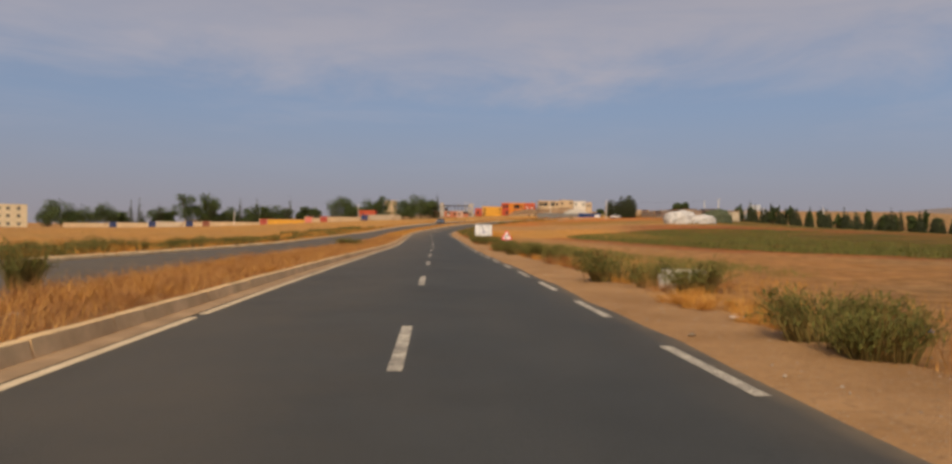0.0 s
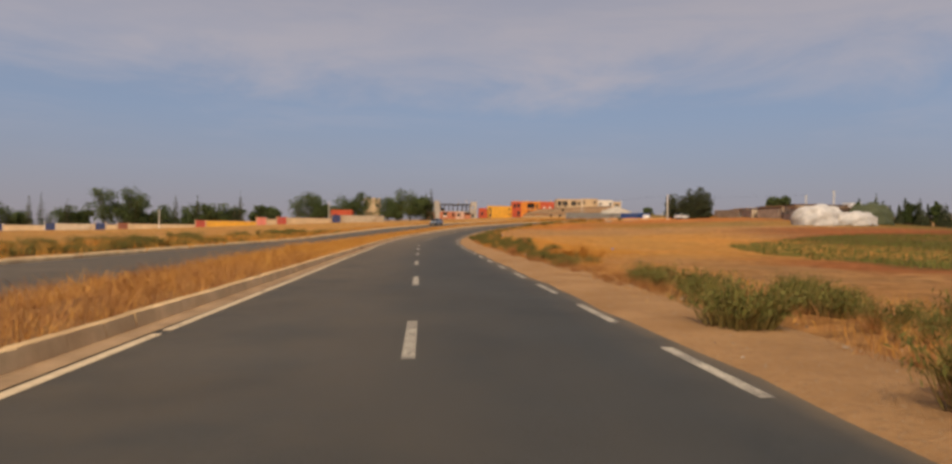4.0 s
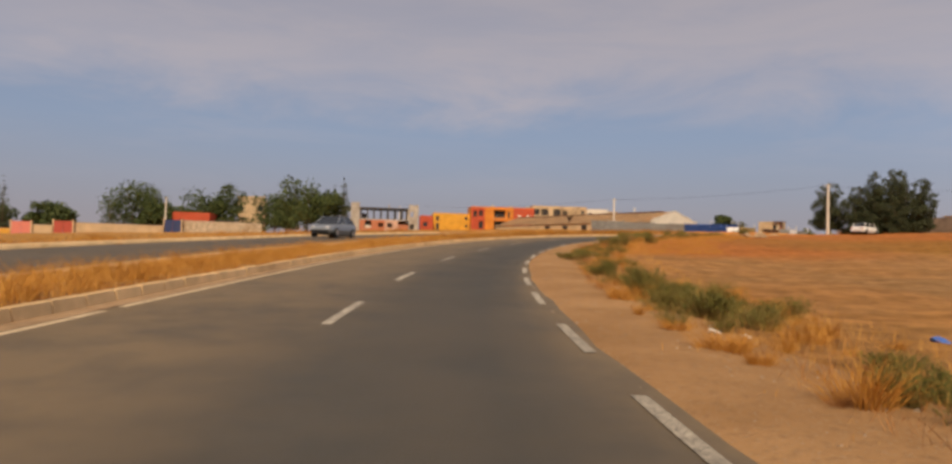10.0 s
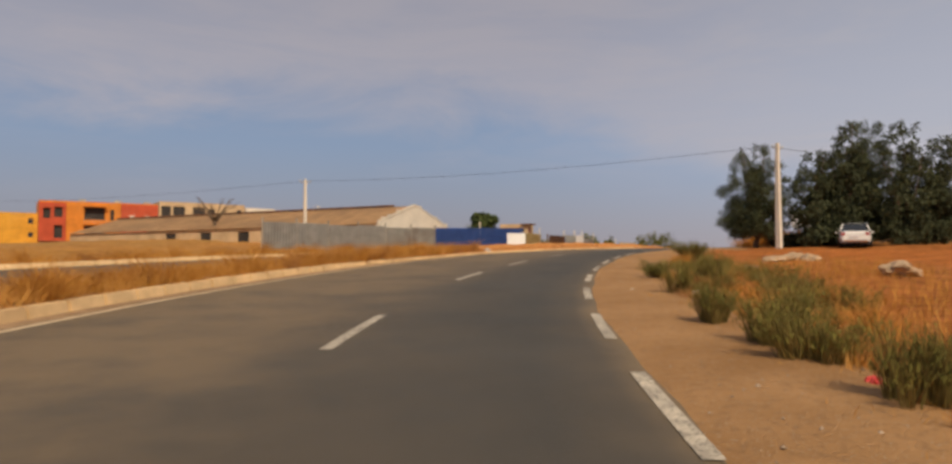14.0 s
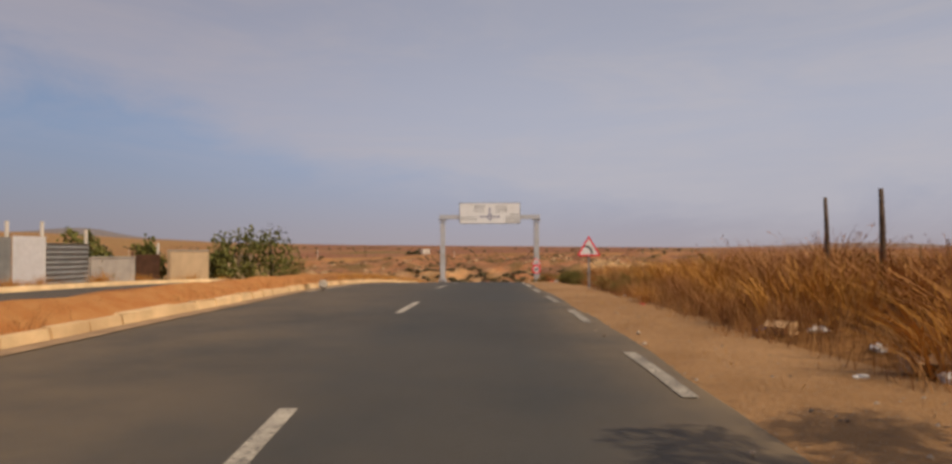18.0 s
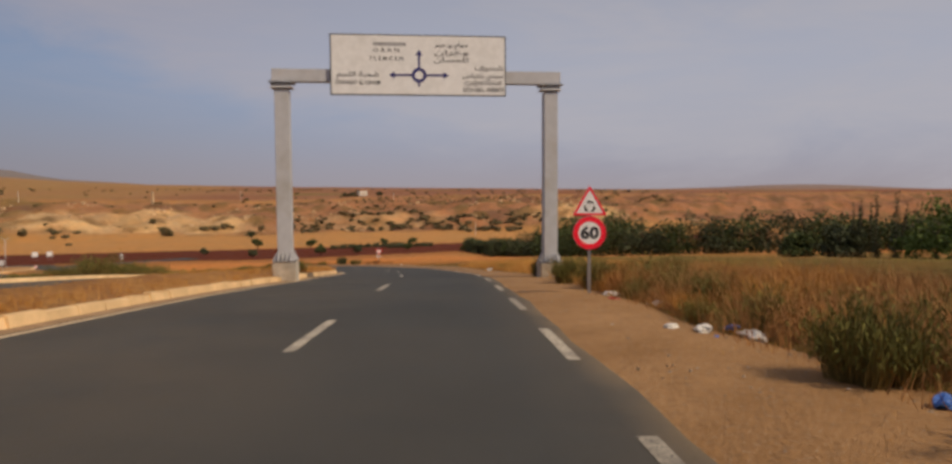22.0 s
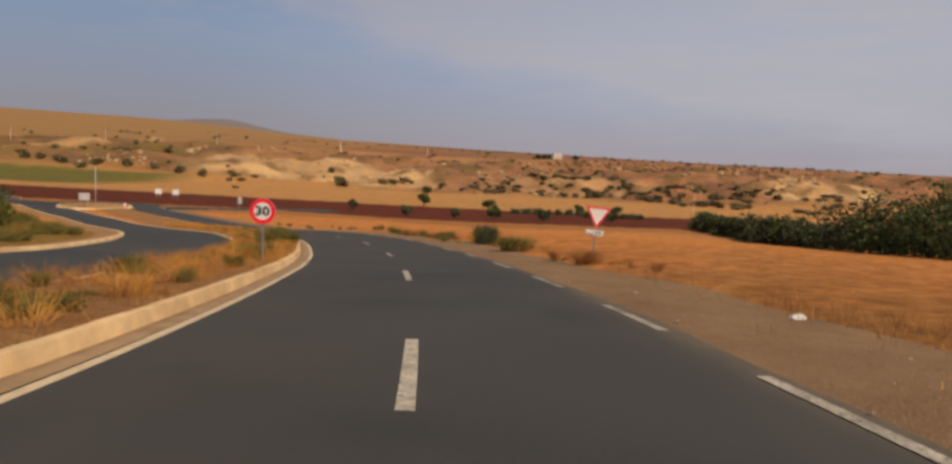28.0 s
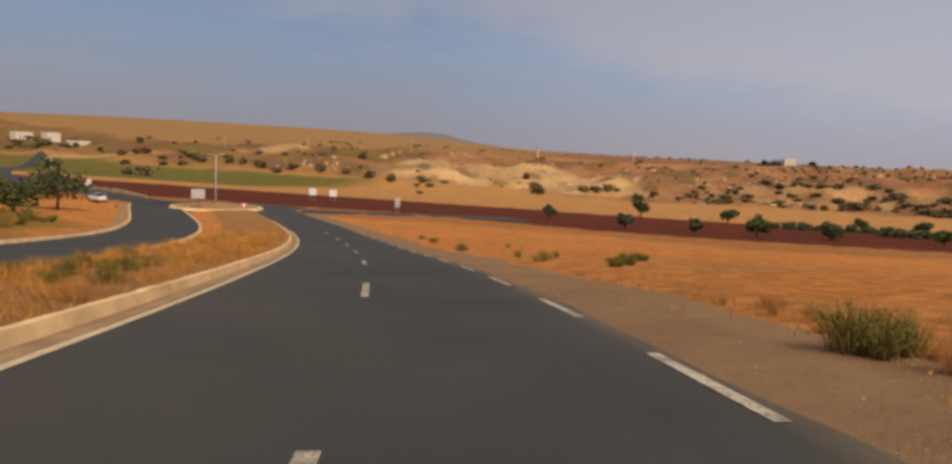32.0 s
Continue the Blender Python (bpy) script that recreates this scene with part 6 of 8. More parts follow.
def facade(ob, name, x0, x1, z0, z1, y, thick, holes, mat, frame=None, pane=True, label=""):
    """A wall along local x with real openings; holes: (x0, x1, z0, z1)."""
    xs = sorted({x0, x1, *[h[0] for h in holes], *[h[1] for h in holes]})
    zs = sorted({z0, z1, *[h[2] for h in holes], *[h[3] for h in holes]})
    bm = bmesh.new()
    for i in range(len(xs) - 1):
        for j in range(len(zs) - 1):
            cx, cz = (xs[i] + xs[i + 1]) / 2, (zs[j] + zs[j + 1]) / 2
            if not any(h[0] < cx < h[1] and h[2] < cz < h[3] for h in holes):
                block(xs[i], xs[i + 1], y, y + thick, zs[j], zs[j + 1], 0, bm)
    bmesh.ops.remove_doubles(bm, verts=bm.verts, dist=0.001)
    wall = part(name, bm, mat, ob, label)
    for h in holes:
        if pane:
            # a pane of M_DARKIN is a sheet painted as room shade, not glass
            w = part("window", block(h[0], h[1], y + thick * 0.6, y + thick * 0.7, h[2], h[3]), M_PANE if pane is True else pane, ob)
            if frame:
                bm = block(h[0], h[1], y + thick * 0.45, y + thick * 0.58, h[2], h[2] + 0.08)
                block(h[0], h[1], y + thick * 0.45, y + thick * 0.58, h[3] - 0.08, h[3], 0, bm)
                block((h[0] + h[1]) / 2 - 0.04, (h[0] + h[1]) / 2 + 0.04, y + thick * 0.45, y + thick * 0.58, h[2] + 0.08, h[3] - 0.08, 0, bm)
                part("window_frame", bm, frame, w)
    return wall


def house(name, x, y, turn, w, d, h, mat, holes, label, z=None, roof=None, parapet=0.35, frame=None, pane=True):
    """A flat-roofed block: front wall with openings, side and back walls, roof slab; x, y the front's middle."""
    ob = thing(name, x, y, floor_z(x, y) - 0.3 if z is None else z, turn, label, "house")
    facade(ob, "front_wall", -w / 2, w / 2, 0, h, 0, 0.3, holes, mat, frame, pane)
    for sx in (-1, 1):
        x0, x1 = (-w / 2, -w / 2 + 0.3) if sx < 0 else (w / 2 - 0.3, w / 2)
        part("side_wall", block(x0, x1, 0.302, d - 0.302, 0, h), mat, ob)
    part("back_wall", block(-w / 2, w / 2, d - 0.3, d, 0, h), mat, ob)
    part("roof", block(-w / 2 + 0.302, w / 2 - 0.302, 0.302, d - 0.302, h - parapet - 0.2, h - parapet), roof or M_RAW, ob)
    # added panel behind the front, room shade painted on as near-black
    part("inner_wall", block(-w / 2 + 0.31, w / 2 - 0.31, 1.6, 1.8, 0, h - parapet - 0.21), M_DARKIN, ob, "near-black panel with interior shade put into its colour")
    return ob


# concrete frame of an unfinished building: brick and block below, an open upper storey of dark columns
M_DARKRAW = plain("dark_wet_concrete", (0.075, 0.068, 0.062), 0.92, spread=0.3, scale=1.2)
M_PINK = plain("pinkish_render", (0.56, 0.36, 0.27), 0.92, spread=0.2, scale=0.8, dirt=(0.44, 0.27, 0.19))
frame_b = thing("unfinished_building", -11.3, 355.0, 6.6, 2.0, "unfinished concrete frame building with brick infill and open upper floor", "building")
for z, y0 in ((0.0, 0.3), (2.9, 0.0), (5.85, 0.0)):
    part("slab", block(-10.1, 9.9, y0, 10.0, z, z + 0.26), M_DARKRAW if z > 5 else M_RAW, frame_b)
for x in (-10.1, -8.75, -5.0, -3.3, -1.6, 0.2, 2.0, 3.9, 5.6, 7.1):
    for y in (0.06, 4.8, 9.55):
        part("column", block(x, x + 0.3, y, y + 0.35, 3.162, 5.848), M_DARKRAW if -5 <= x < 7 else M_RAW, frame_b)
for x in (-10.0, -7.0, 2.2, 7.6, 9.4):
    part("column_stub", block(x, x + 0.3, 0.1, 0.4, 6.112, 6.9 + 0.3 * (int(x) % 2)), M_RAW, frame_b)
part("stair_tower", block(-7.3, -5.1, -0.25, 0.058, 0.0, 7.3), M_RAW, frame_b, "grey block stair tower")
facade(frame_b, "end_bay_wall", 7.4, 9.9, 0.0, 7.0, -0.12, 0.17, [(7.85, 8.6, 4.0, 5.2), (7.8, 8.8, 0.9, 2.0)], M_RAW, pane=False, label="grey block end bay")
facade(frame_b, "ground_wall", -10.1, -7.32, 0.0, 2.88, 0.0, 0.2, [(-9.4, -8.8, 1.0, 2.4)], M_BRICK, pane=False, label="orange hollow brick infill")
facade(frame_b, "ground_wall", -5.08, -1.9, 0.0, 2.88, 0.0, 0.2, [(-3.7, -2.1, 0.9, 2.7)], M_BRICK, pane=False, label="orange hollow brick infill")
facade(frame_b, "ground_wall", -1.898, 1.3, 0.0, 2.88, 0.0, 0.2, [(-0.3, 0.9, 1.1, 2.2)], M_BRICK, pane=False, label="orange hollow brick infill")
facade(frame_b, "ground_wall", 1.302, 4.7, 0.0, 2.88, 0.0, 0.2, [(2.0, 3.2, 1.1, 2.2)], M_PINK, pane=False, label="pinkish rendered wall")
part("brick_dado", block(4.72, 7.38, 0.6, 0.8, 0.0, 1.9), M_BRICK, frame_b, "low red brick wall in a recess")
part("white_infill", block(-3.6, -2.2, 0.3, 0.45, 0.0, 1.5), M_RENDER_W, frame_b)
part("upper_infill", block(-10.0, -8.5, 9.0, 9.2, 3.17, 5.84), M_DARKRAW, frame_b)
part("upper_infill", block(-4.6, -3.4, 6.0, 6.15, 3.17, 4.8), M_RENDER_W, frame_b, "pale partition wall")
# near-black in place of the shade at the back of the ground floor
part("back_wall", block(-10.0, 9.8, 9.92, 10.1, 0.27, 2.88), M_DARKIN, frame_b)

house("low_house", 1.2, 366.0, 0, 3.6, 6, 4.2, M_RENDER_R, [(-0.9, 0.3, 1.2, 2.4)], "low red rendered house beside the yellow block", 7.4)
house("apartment_block", 8.6, 370.0, 0, 10.6, 9, 5.2, M_RENDER_Y, [(-4.6, -3.7, 0.3, 2.2), (-4.6, -3.7, 3.0, 4.2), (3.6, 4.3, 1.2, 2.0), (3.6, 4.3, 3.4, 4.3)], "yellow rendered two-storey block with few windows", 7.5)
ho = house("apartment_block", 22.3, 366.0, 0, 17.6, 10, 6.6, M_RENDER_O, [(-8.2, -7.2, 3.7, 5.4), (-6.7, -5.5, 3.9, 5.6), (-6.7, -5.5, 0.5, 2.6), (-2.4, 0.6, 3.6, 5.7), (-2.4, 0.6, 0.4, 2.6), (1.4, 2.0, 3.6, 5.4)], "orange and red two-storey block with recessed balconies", 8.0, pane=M_DARKIN)
part("red_bay", block(3.0, 8.8, -0.35, -0.002, 0.0, 6.4), M_RENDER_R, ho, "red projecting bay")
facade(ho, "red_end_bay", -8.8, -5.0, 0.0, 6.3, -0.2, 0.19, [(-8.2, -7.2, 3.7, 5.4), (-6.7, -5.5, 3.9, 5.6), (-6.7, -5.5, 0.5, 2.6)], M_RENDER_R, pane=False, label="red rendered end bay")
for x in (4.3, 6.7):
    part("shutter", block(x, x + 0.8, -0.37, -0.352, 3.5, 4.5), M_RENDER_W, ho, "closed white shutter")
for z in (2.9, 5.9):
    part("balcony_slab", block(-2.6, 0.8, -0.9, -0.003, z - 0.15, z), M_RENDER_O, ho)
for i in range(8):
    part("baluster", tube([(-2.5 + 0.45 * i, -0.82, 2.9), (-2.5 + 0.45 * i, -0.82, 3.8)], 0.025, 5), M_RAW, ho)
for x in (-3.0, 2.4, 7.0):
    part("roof_tank", block(x, x + 1.1, 3.0, 4.0, 6.25, 7.2, 0.08), M_RAW, ho, "grey rooftop water tank")
hu = house("unfinished_house", 40.4, 385.0, 0, 11.6, 9, 8.2, M_RENDER_B, [(-5.4, -3.6, 5.3, 7.3), (-3.2, -0.9, 5.3, 7.3), (0.6, 3.0, 5.3, 7.3), (3.6, 5.0, 5.5, 7.0)], "unfinished beige house with dark open windows", 8.5, pane=M_DARKIN)
part("canopy", block(-6.4, 4.0, -2.6, -0.003, 3.2, 3.5), M_RAW, hu, "concrete canopy")
for x in (-6.0, -2.6, 0.6, 3.6):
    part("column", block(x, x + 0.3, -2.5, -2.2, 0, 3.2), M_RAW, hu)
for x, w, h, m in ((52.0, 7.5, 9.6, M_RENDER_B), (59.5, 7.0, 9.0, M_RENDER_W), (64.8, 3.4, 8.4, M_RENDER_B)):
    house("far_house", x, 400.0, 0, w, 8, h, m, [(-w / 2 + 0.6, -w / 2 + 1.6, h - 2.4, h - 1.2), (w / 2 - 1.8, w / 2 - 0.8, h - 2.4, h - 1.2)], "pale far house with small dark windows", 8.2)
house("far_house", -44.5, 362.0, 5, 6, 8, 9.4, M_RENDER_B, [(-3.5, -2.3, 5.5, 7.0), (1.5, 2.7, 5.5, 7.0)], "pale yellow house behind trees", 5.6)
house("far_house", -53.0, 338.0, 0, 8, 6, 4.6, M_RENDER_R, [(-2.5, -1.5, 1.6, 3.0)], "low reddish house with a canopy among trees", 4.6)
M_CREAM = plain("cream_render", (0.66, 0.55, 0.36), 0.9, spread=0.1, scale=0.5, dirt=(0.52, 0.42, 0.28))
house("far_house", -169.2, 250.0, 35, 13, 10, 9.2, M_CREAM, [(x, x + 1.0, z, z + 1.3) for x in (-5.2, -2.6, 0.2, 3.4) for z in (1.4, 4.3, 7.0)], "pale yellow three-storey house with small windows", -1.2, frame=M_RENDER_W)

# hangar with a white gable
hangar = thing("hangar", 42.3, 294.6, 5.9, 27.5, "long low hangar with a tan roof and white gable", "building")
HW = 6.1
bm = plate([(-HW, 0.0), (HW, 0.0), (HW, 2.35), (0.0, 4.25), (-HW, 2.35)], -0.15, 0.15)
part("gable_wall", bm, M_RENDER_W, hangar, "white plastered gable wall with ragged edge")
for sx in (-1, 1):
    bm = bmesh.new()
    vs = [bm.verts.new(v) for v in ((sx * (HW + 0.35), 0.16, 2.16), (0, 0.16, 4.2), (0, 46.0, 4.2), (sx * (HW + 0.35), 46.0, 2.16))]
    f = bm.faces.new(vs)
    bmesh.ops.solidify(bm, geom=[f], thickness=0.12)
    part("roof_slope", bm, M_ROOF, hangar)
facade(hangar, "side_wall", 0.16, 46.0, 0.0, 2.1, HW - 0.12, 0.24, [(y0, y0 + 1.6, 0.7, 1.8) for y0 in (5.0, 10.5, 16.0, 21.5, 27.0)], M_RENDER_B, pane=M_DARKIN)
for ob in [o for o in hangar.children if o.name.startswith(("side_wall", "window"))]:
    ob.matrix_basis = Matrix.Rotation(radians(90), 4, "Z")
part("side_wall", block(HW - 0.12, HW + 0.12, 0.16, 46.0, 0.0, 2.12), M_RENDER_B, hangar)
part("ridge_cap", tube([(0, 2.5, 4.3), (0, 46, 4.3)], 0.13, 6), M_RUST, hangar, "dark ridge capping")
rng = random.Random(8)
for i in range(24):
    u = -5.9 + i * 0.5
    z = 4.25 - abs(u + 0.18) * 0.311
    part("coping_stone", block(u, u + 0.36, -0.22, 0.2, z - 0.05, z + rng.uniform(0.05, 0.22), 0.02), M_RENDER_W, hangar)


def corrugated(w, h, pitch=0.18, depth=0.035, upright=False):
    """A ribbed sheet in the x-z plane, ribs lying or standing."""
    bm = bmesh.new()
    n = max(2, int((w if upright else h) / pitch * 2))
    rows = []
    for i in range(n + 1):
        u, d = i / n, (depth if i % 2 else -depth)
        if upright:
            rows.append([bm.verts.new((-w / 2 + u * w, d, 0)), bm.verts.new((-w / 2 + u * w, d, h))])
        else:
            rows.append([bm.verts.new((-w / 2, d, u * h)), bm.verts.new((w / 2, d, u * h))])
    fs = [bm.faces.new((a[0], a[1], b[1], b[0])) for a, b in zip(rows, rows[1:])]
    bmesh.ops.solidify(bm, geom=fs, thickness=0.012)
    return bm


def sheet_fence(name, p0, p1, h, mat, label, group, upright=False, z=None, posts=True):
    x, y = (p0[0] + p1[0]) / 2, (p0[1] + p1[1]) / 2
    w = math.hypot(p1[0] - p0[0], p1[1] - p0[1])
    ob = thing(name, x, y, (min(floor_z(*p0), floor_z(*p1)) if z is None else z) - 0.05, math.degrees(math.atan2(p1[1] - p0[1], p1[0] - p0[0])), label, "fence", group)
    n = max(1, int(w / 3.4))
    for i in range(n):
        bm = corrugated(w / n - 0.02, h + 0.06 * math.sin(i * 2.1), 0.22, 0.04, upright)
        bmesh.ops.translate(bm, verts=bm.verts, vec=(-w / 2 + (i + 0.5) * w / n, 0.02 * (i % 2), 0))
        part("sheet", bm, mat, ob)
    if posts:
        for i in range(n + 1):
            xx = -w / 2 + i * w / n
            part("post", block(xx - 0.05, xx + 0.05, 0.10, 0.2, -0.3, h + 0.15 + 0.5 * (i % 2)), M_RENDER_W if i % 3 else M_RUST, ob, "concrete fence post")
    return ob


sheet_fence("blue_fence", (43.0, 291.8), (51.6, 289.2), 2.15, M_BLUESHEET, "tall blue corrugated metal fence with horizontal ribs", "sheet fences", z=5.75)
wp = thing("leaning_board", 50.35, 288.85, 5.75, -18.0, "white board leaning against the blue fence", "board")
part("board", block(-0.95, 0.95, -0.3, -0.24, 0.0, 1.6, 0.01), M_WHITE, wp)
part("backing_frame", block(-0.9, 0.9, -0.238, -0.19, 0.05, 0.15), M_RAW, wp)
sheet_fence("beige_gate", (51.9, 289.3), (56.4, 292.2), 1.75, M_BEIGESHEET, "beige ribbed metal gate on posts", "sheet fences", z=5.8)
wall_g = thing("block_wall", 34.2, 290.1, 5.6, 11.0, "grey ribbed sheet wall before the hangar", "wall")
for i in range(6):
    bm = corrugated(2.98, 2.15 + 0.05 * math.sin(i * 2.7), 0.25, 0.03, True)
    bmesh.ops.translate(bm, verts=bm.verts, vec=(-7.5 + 3.0 * i, 0.02 * (i % 2), 0.0))
    part("wall_sheet", bm, M_GREYSHEET, wall_g)
for i in range(7):
    part("post", block(-9.05 + 3.0 * i, -8.95 + 3.0 * i, 0.06, 0.16, -0.3, 2.5), M_RAW, wall_g)

sh = house("brick_shed", 76.0, 322.5, -52, 4.6, 3.6, 3.0, M_RENDER_B, [(0.9, 1.7, 0.2, 2.2)], "small unplastered block shed with an overhanging roof", 7.5, parapet=0.0)
part("overhang", block(1.2, 3.1, -0.5, 2.0, 2.85, 3.02), M_RUST, sh, "rusty overhanging roof edge")
part("red_door", block(2.302, 2.36, 0.5, 1.3, 0.2, 2.4), M_GATE["red"], sh, "red door leaf")
for p0, p1, h, m, up, words in (((58.5, 293.4), (62.5, 295.2), 1.9, M_RUST, True, "rusty dark metal sheets of a yard fence"), ((62.7, 295.4), (65.4, 296.6), 2.1, M_GREYSHEET, True, "grey ribbed metal sheets of a yard fence"),
                                ((65.5, 296.7), (67.4, 297.4), 2.2, M_WHITE, True, "pale white metal sheet of a yard fence"), ((67.5, 297.5), (70.4, 298.6), 2.0, M_GREYSHEET, False, "grey ribbed metal sheets of a yard fence"),
                                ((74.4, 300.2), (77.0, 301.2), 1.8, M_RUST, True, "rusty plank and sheet fence panel")):
    sheet_fence("sheet_fence", p0, p1, h, m, words, "sheet fences", up)


def wall_run(name, p0, p1, h, mat, label, z0=None, thick=0.2, group="plot walls", coping=True):
    x, y = (p0[0] + p1[0]) / 2, (p0[1] + p1[1]) / 2
    w = math.hypot(p1[0] - p0[0], p1[1] - p0[1])
    ob = thing(name, x, y, (min(floor_z(*p0), floor_z(*p1)) if z0 is None else z0), math.degrees(math.atan2(p1[1] - p0[1], p1[0] - p0[0])), label, "wall", group)
    part("wall_body", block(-w / 2, w / 2, -thick / 2, thick / 2, -0.6, h), mat, ob)
    if coping:
        part("coping", block(-w / 2, w / 2, -thick / 2 - 0.04, thick / 2 + 0.04, h, h + 0.07), M_RAW, ob)
    return ob


wall_run("yard_wall", (78.0, 301.6), (82.5, 303.0), 2.0, M_RENDER_B, "pale beige rendered yard wall")
wall_run("yard_wall", (84.6, 303.8), (89.5, 305.2), 1.9, M_RENDER_B, "pale beige rendered yard wall")
wall_run("yard_wall", (70.6, 298.8), (74.2, 300.1), 1.4, M_RAW, "low grey block wall half hidden by weeds")

# plot walls with coloured gates west of the road
plots = [(-176.0, 296.0), (-156.7, 300.0), (-140.0, 300.5), (-124.1, 301.0), (-117.1, 301.5), (-93.3, 305.0), (-74.7, 310.0), (-68.4, 312.0), (-51.4, 320.0), (-35.7, 328.0)]
gates = ["blue", "blue", "blue", "brown", "red", "pink", "red", "blue"]
for i, (p0, p1) in enumerate(zip(plots, plots[1:])):
    w = math.hypot(p1[0] - p0[0], p1[1] - p0[1])
    cut = 1.7 / w if i < len(gates) else 0
    a = (p0[0] + (p1[0] - p0[0]) * (1.7 / w if i else 0), p0[1] + (p1[1] - p0[1]) * (1.7 / w if i else 0))
    b = (p1[0] + (p0[0] - p1[0]) * cut, p1[1] + (p0[1] - p1[1]) * cut)
    wall_run("plot_wall", a, b, 2.1 + 0.25 * (i % 3), M_RENDER_Y if i == 5 else (M_RENDER_B, M_RENDER_B, M_STONE)[i % 3], "yellow rendered plot wall" if i == 5 else "beige plot wall of bare blocks along dry field")
for i, kind in enumerate(gates):
    x, y = plots[i + 1]
    g = thing("plot_gate", x, y, floor_z(x, y) - 0.05, 8.0, {"blue": "dark blue metal gate in a plot wall", "brown": "brown metal gate in a plot wall", "red": "dark red metal gate in a plot wall", "pink": "pinkish red metal gate in a plot wall"}[kind], "gate", "plot gates")
    for sx in (-1, 1):
        part("leaf", block(sx * 0.81 - 0.78, sx * 0.81 + 0.78, -0.12, -0.06, 0.1, 2.75), M_GATE[kind], g)
        part("jamb", block(sx * 1.65 - 0.12, sx * 1.65 + 0.12, -0.16, 0.12, -0.4, 3.0), M_RENDER_W if i < 2 else M_RENDER_B, g)


# poles and wires
def utility_pole(x, y, h, label, z=None, lean=0.0):
    ob = thing("utility_pole", x, y, floor_z(x, y) - 0.1 if z is None else z, 0, label, "pole", "utility poles")
    bm = bmesh.new()
    frustum(-0.09, 0.09, -0.09, 0.09, -0.2, h, 0.06, bm)
    part("shaft", bm, M_RENDER_W, ob)
    part("crossarm", block(-0.55, 0.55, -0.04, 0.04, h - 0.35, h - 0.27), M_STEEL, ob)
    for u in (-0.5, 0.0, 0.5):
        part("insulator", tube([(u, 0, h - 0.27), (u, 0, h - 0.12)], [0.04, 0.025], 6), M_RENDER_W, ob)
    return ob


utility_pole(48.6, 259.7, 6.4, "tall square concrete power pole before dark trees", 5.6)
utility_pole(31.5, 295.8, 6.3, "concrete power pole in front of the hangar", 5.9)
for x, y, h in ((-6.0, 400.0, 9.0), (-103.0, 296.0, 6.5), (-56.0, 330.0, 8.0), (58.0, 360.0, 7.5), (85.0, 244.0, 7.5), (84.0, 256.0, 6.8), (120.0, 240.0, 7.0)):
    utility_pole(x, y, h, "slender concrete power pole by the fields")


def wire(p0, p1, sag, r=0.012):
    pts = [tuple(Vector(p0).lerp(Vector(p1), u) - Vector((0, 0, sag * 4 * u * (1 - u)))) for u in np.linspace(0, 1, 14)]
    ob = part("power_wire", tube(pts, r, 4), M_BLACK)
    return tagged(ob, "thin dark sagging overhead power wire", "wire", "overhead wires")


wire((48.4, 260.1, 11.85), (31.5, 295.8, 12.0), 0.5)
wire((48.4, 260.1, 11.85), (84.0, 256.0, 12.2), 0.5)
wire((31.5, 295.8, 12.0), (-6.0, 400.0, 16.6), 1.2)

M_SHEETING = plain("dusty_plastic_sheet", (0.50, 0.47, 0.44), 0.7, spread=0.25, scale=0.8, dirt=(0.30, 0.27, 0.25), bump=0.6)
# covered heaps and ruins east of the road
for x, y, rx, ry, h, m, words in ((58.8, 199.0, 6.0, 3.6, 3.4, M_SHEETING, "heap under a pale patched plastic sheet"), (64.5, 197.5, 4.6, 3.0, 2.2, M_SHEETING, "low heap under a white sheet"), (71.0, 204.0, 5.2, 3.2, 3.7, M_LEAF_OLIVE, "heap under a faded green sheet")):
    bm = bmesh.new()
    bmesh.ops.create_icosphere(bm, subdivisions=4, radius=1)
    for v in bm.verts:
        p = v.co.normalized()
        f = 1 + 0.07 * math.sin(p.x * 9 + p.y * 4) + 0.05 * math.sin(p.y * 11 + p.z * 7)
        flat = 0.78 + 0.22 * abs(p.z)
        v.co = (p.x * rx * f * flat * 1.05, p.y * ry * f, max(p.z, -0.15) * h * f)
    ob = part("tarpaulin_mound", bm, m, None, smooth=True)
    ob.matrix_world = pose(x, y, floor_z(x, y) + 0.1, 0, 0, 20)
    tagged(ob, words, "heap", "covered heaps")
rng = random.Random(15)
M_MUDWALL = plain("grey_brown_block_wall", (0.34, 0.25, 0.185), 0.93, spread=0.3, scale=0.7, dirt=(0.20, 0.14, 0.10), bump=0.6)
for i, (x, y, w, h, t) in enumerate(((67.5, 258.0, 7.0, 2.7, -84), (69.5, 249.0, 8.0, 3.1, -96), (68.0, 239.5, 9.0, 2.9, -88), (67.5, 229.5, 8.0, 3.2, -98), (65.5, 220.0, 8.5, 2.8, -86), (76.0, 233.0, 8.0, 3.4, -94), (77.5, 222.0, 9.0, 3.2, -80))):
    ob = house("ruined_shed", x, y, t, w, 4.5, h, M_MUDWALL if i % 3 else M_STONE, [(-w * 0.3, -w * 0.3 + 1.4, 0.0, 1.9), (w * 0.1, w * 0.1 + 1.8, 0.6, 1.9)], "low ruined block shed with a sagging sheet roof", parapet=0.0, pane=M_DARKIN)
    part("roof_sheet", block(-w / 2 - 0.3, w / 2 + 0.3, -0.5, 4.7, h + 0.004, h + 0.12), M_RUST if i % 2 else M_ROOF, ob, "rusty sheet roof")
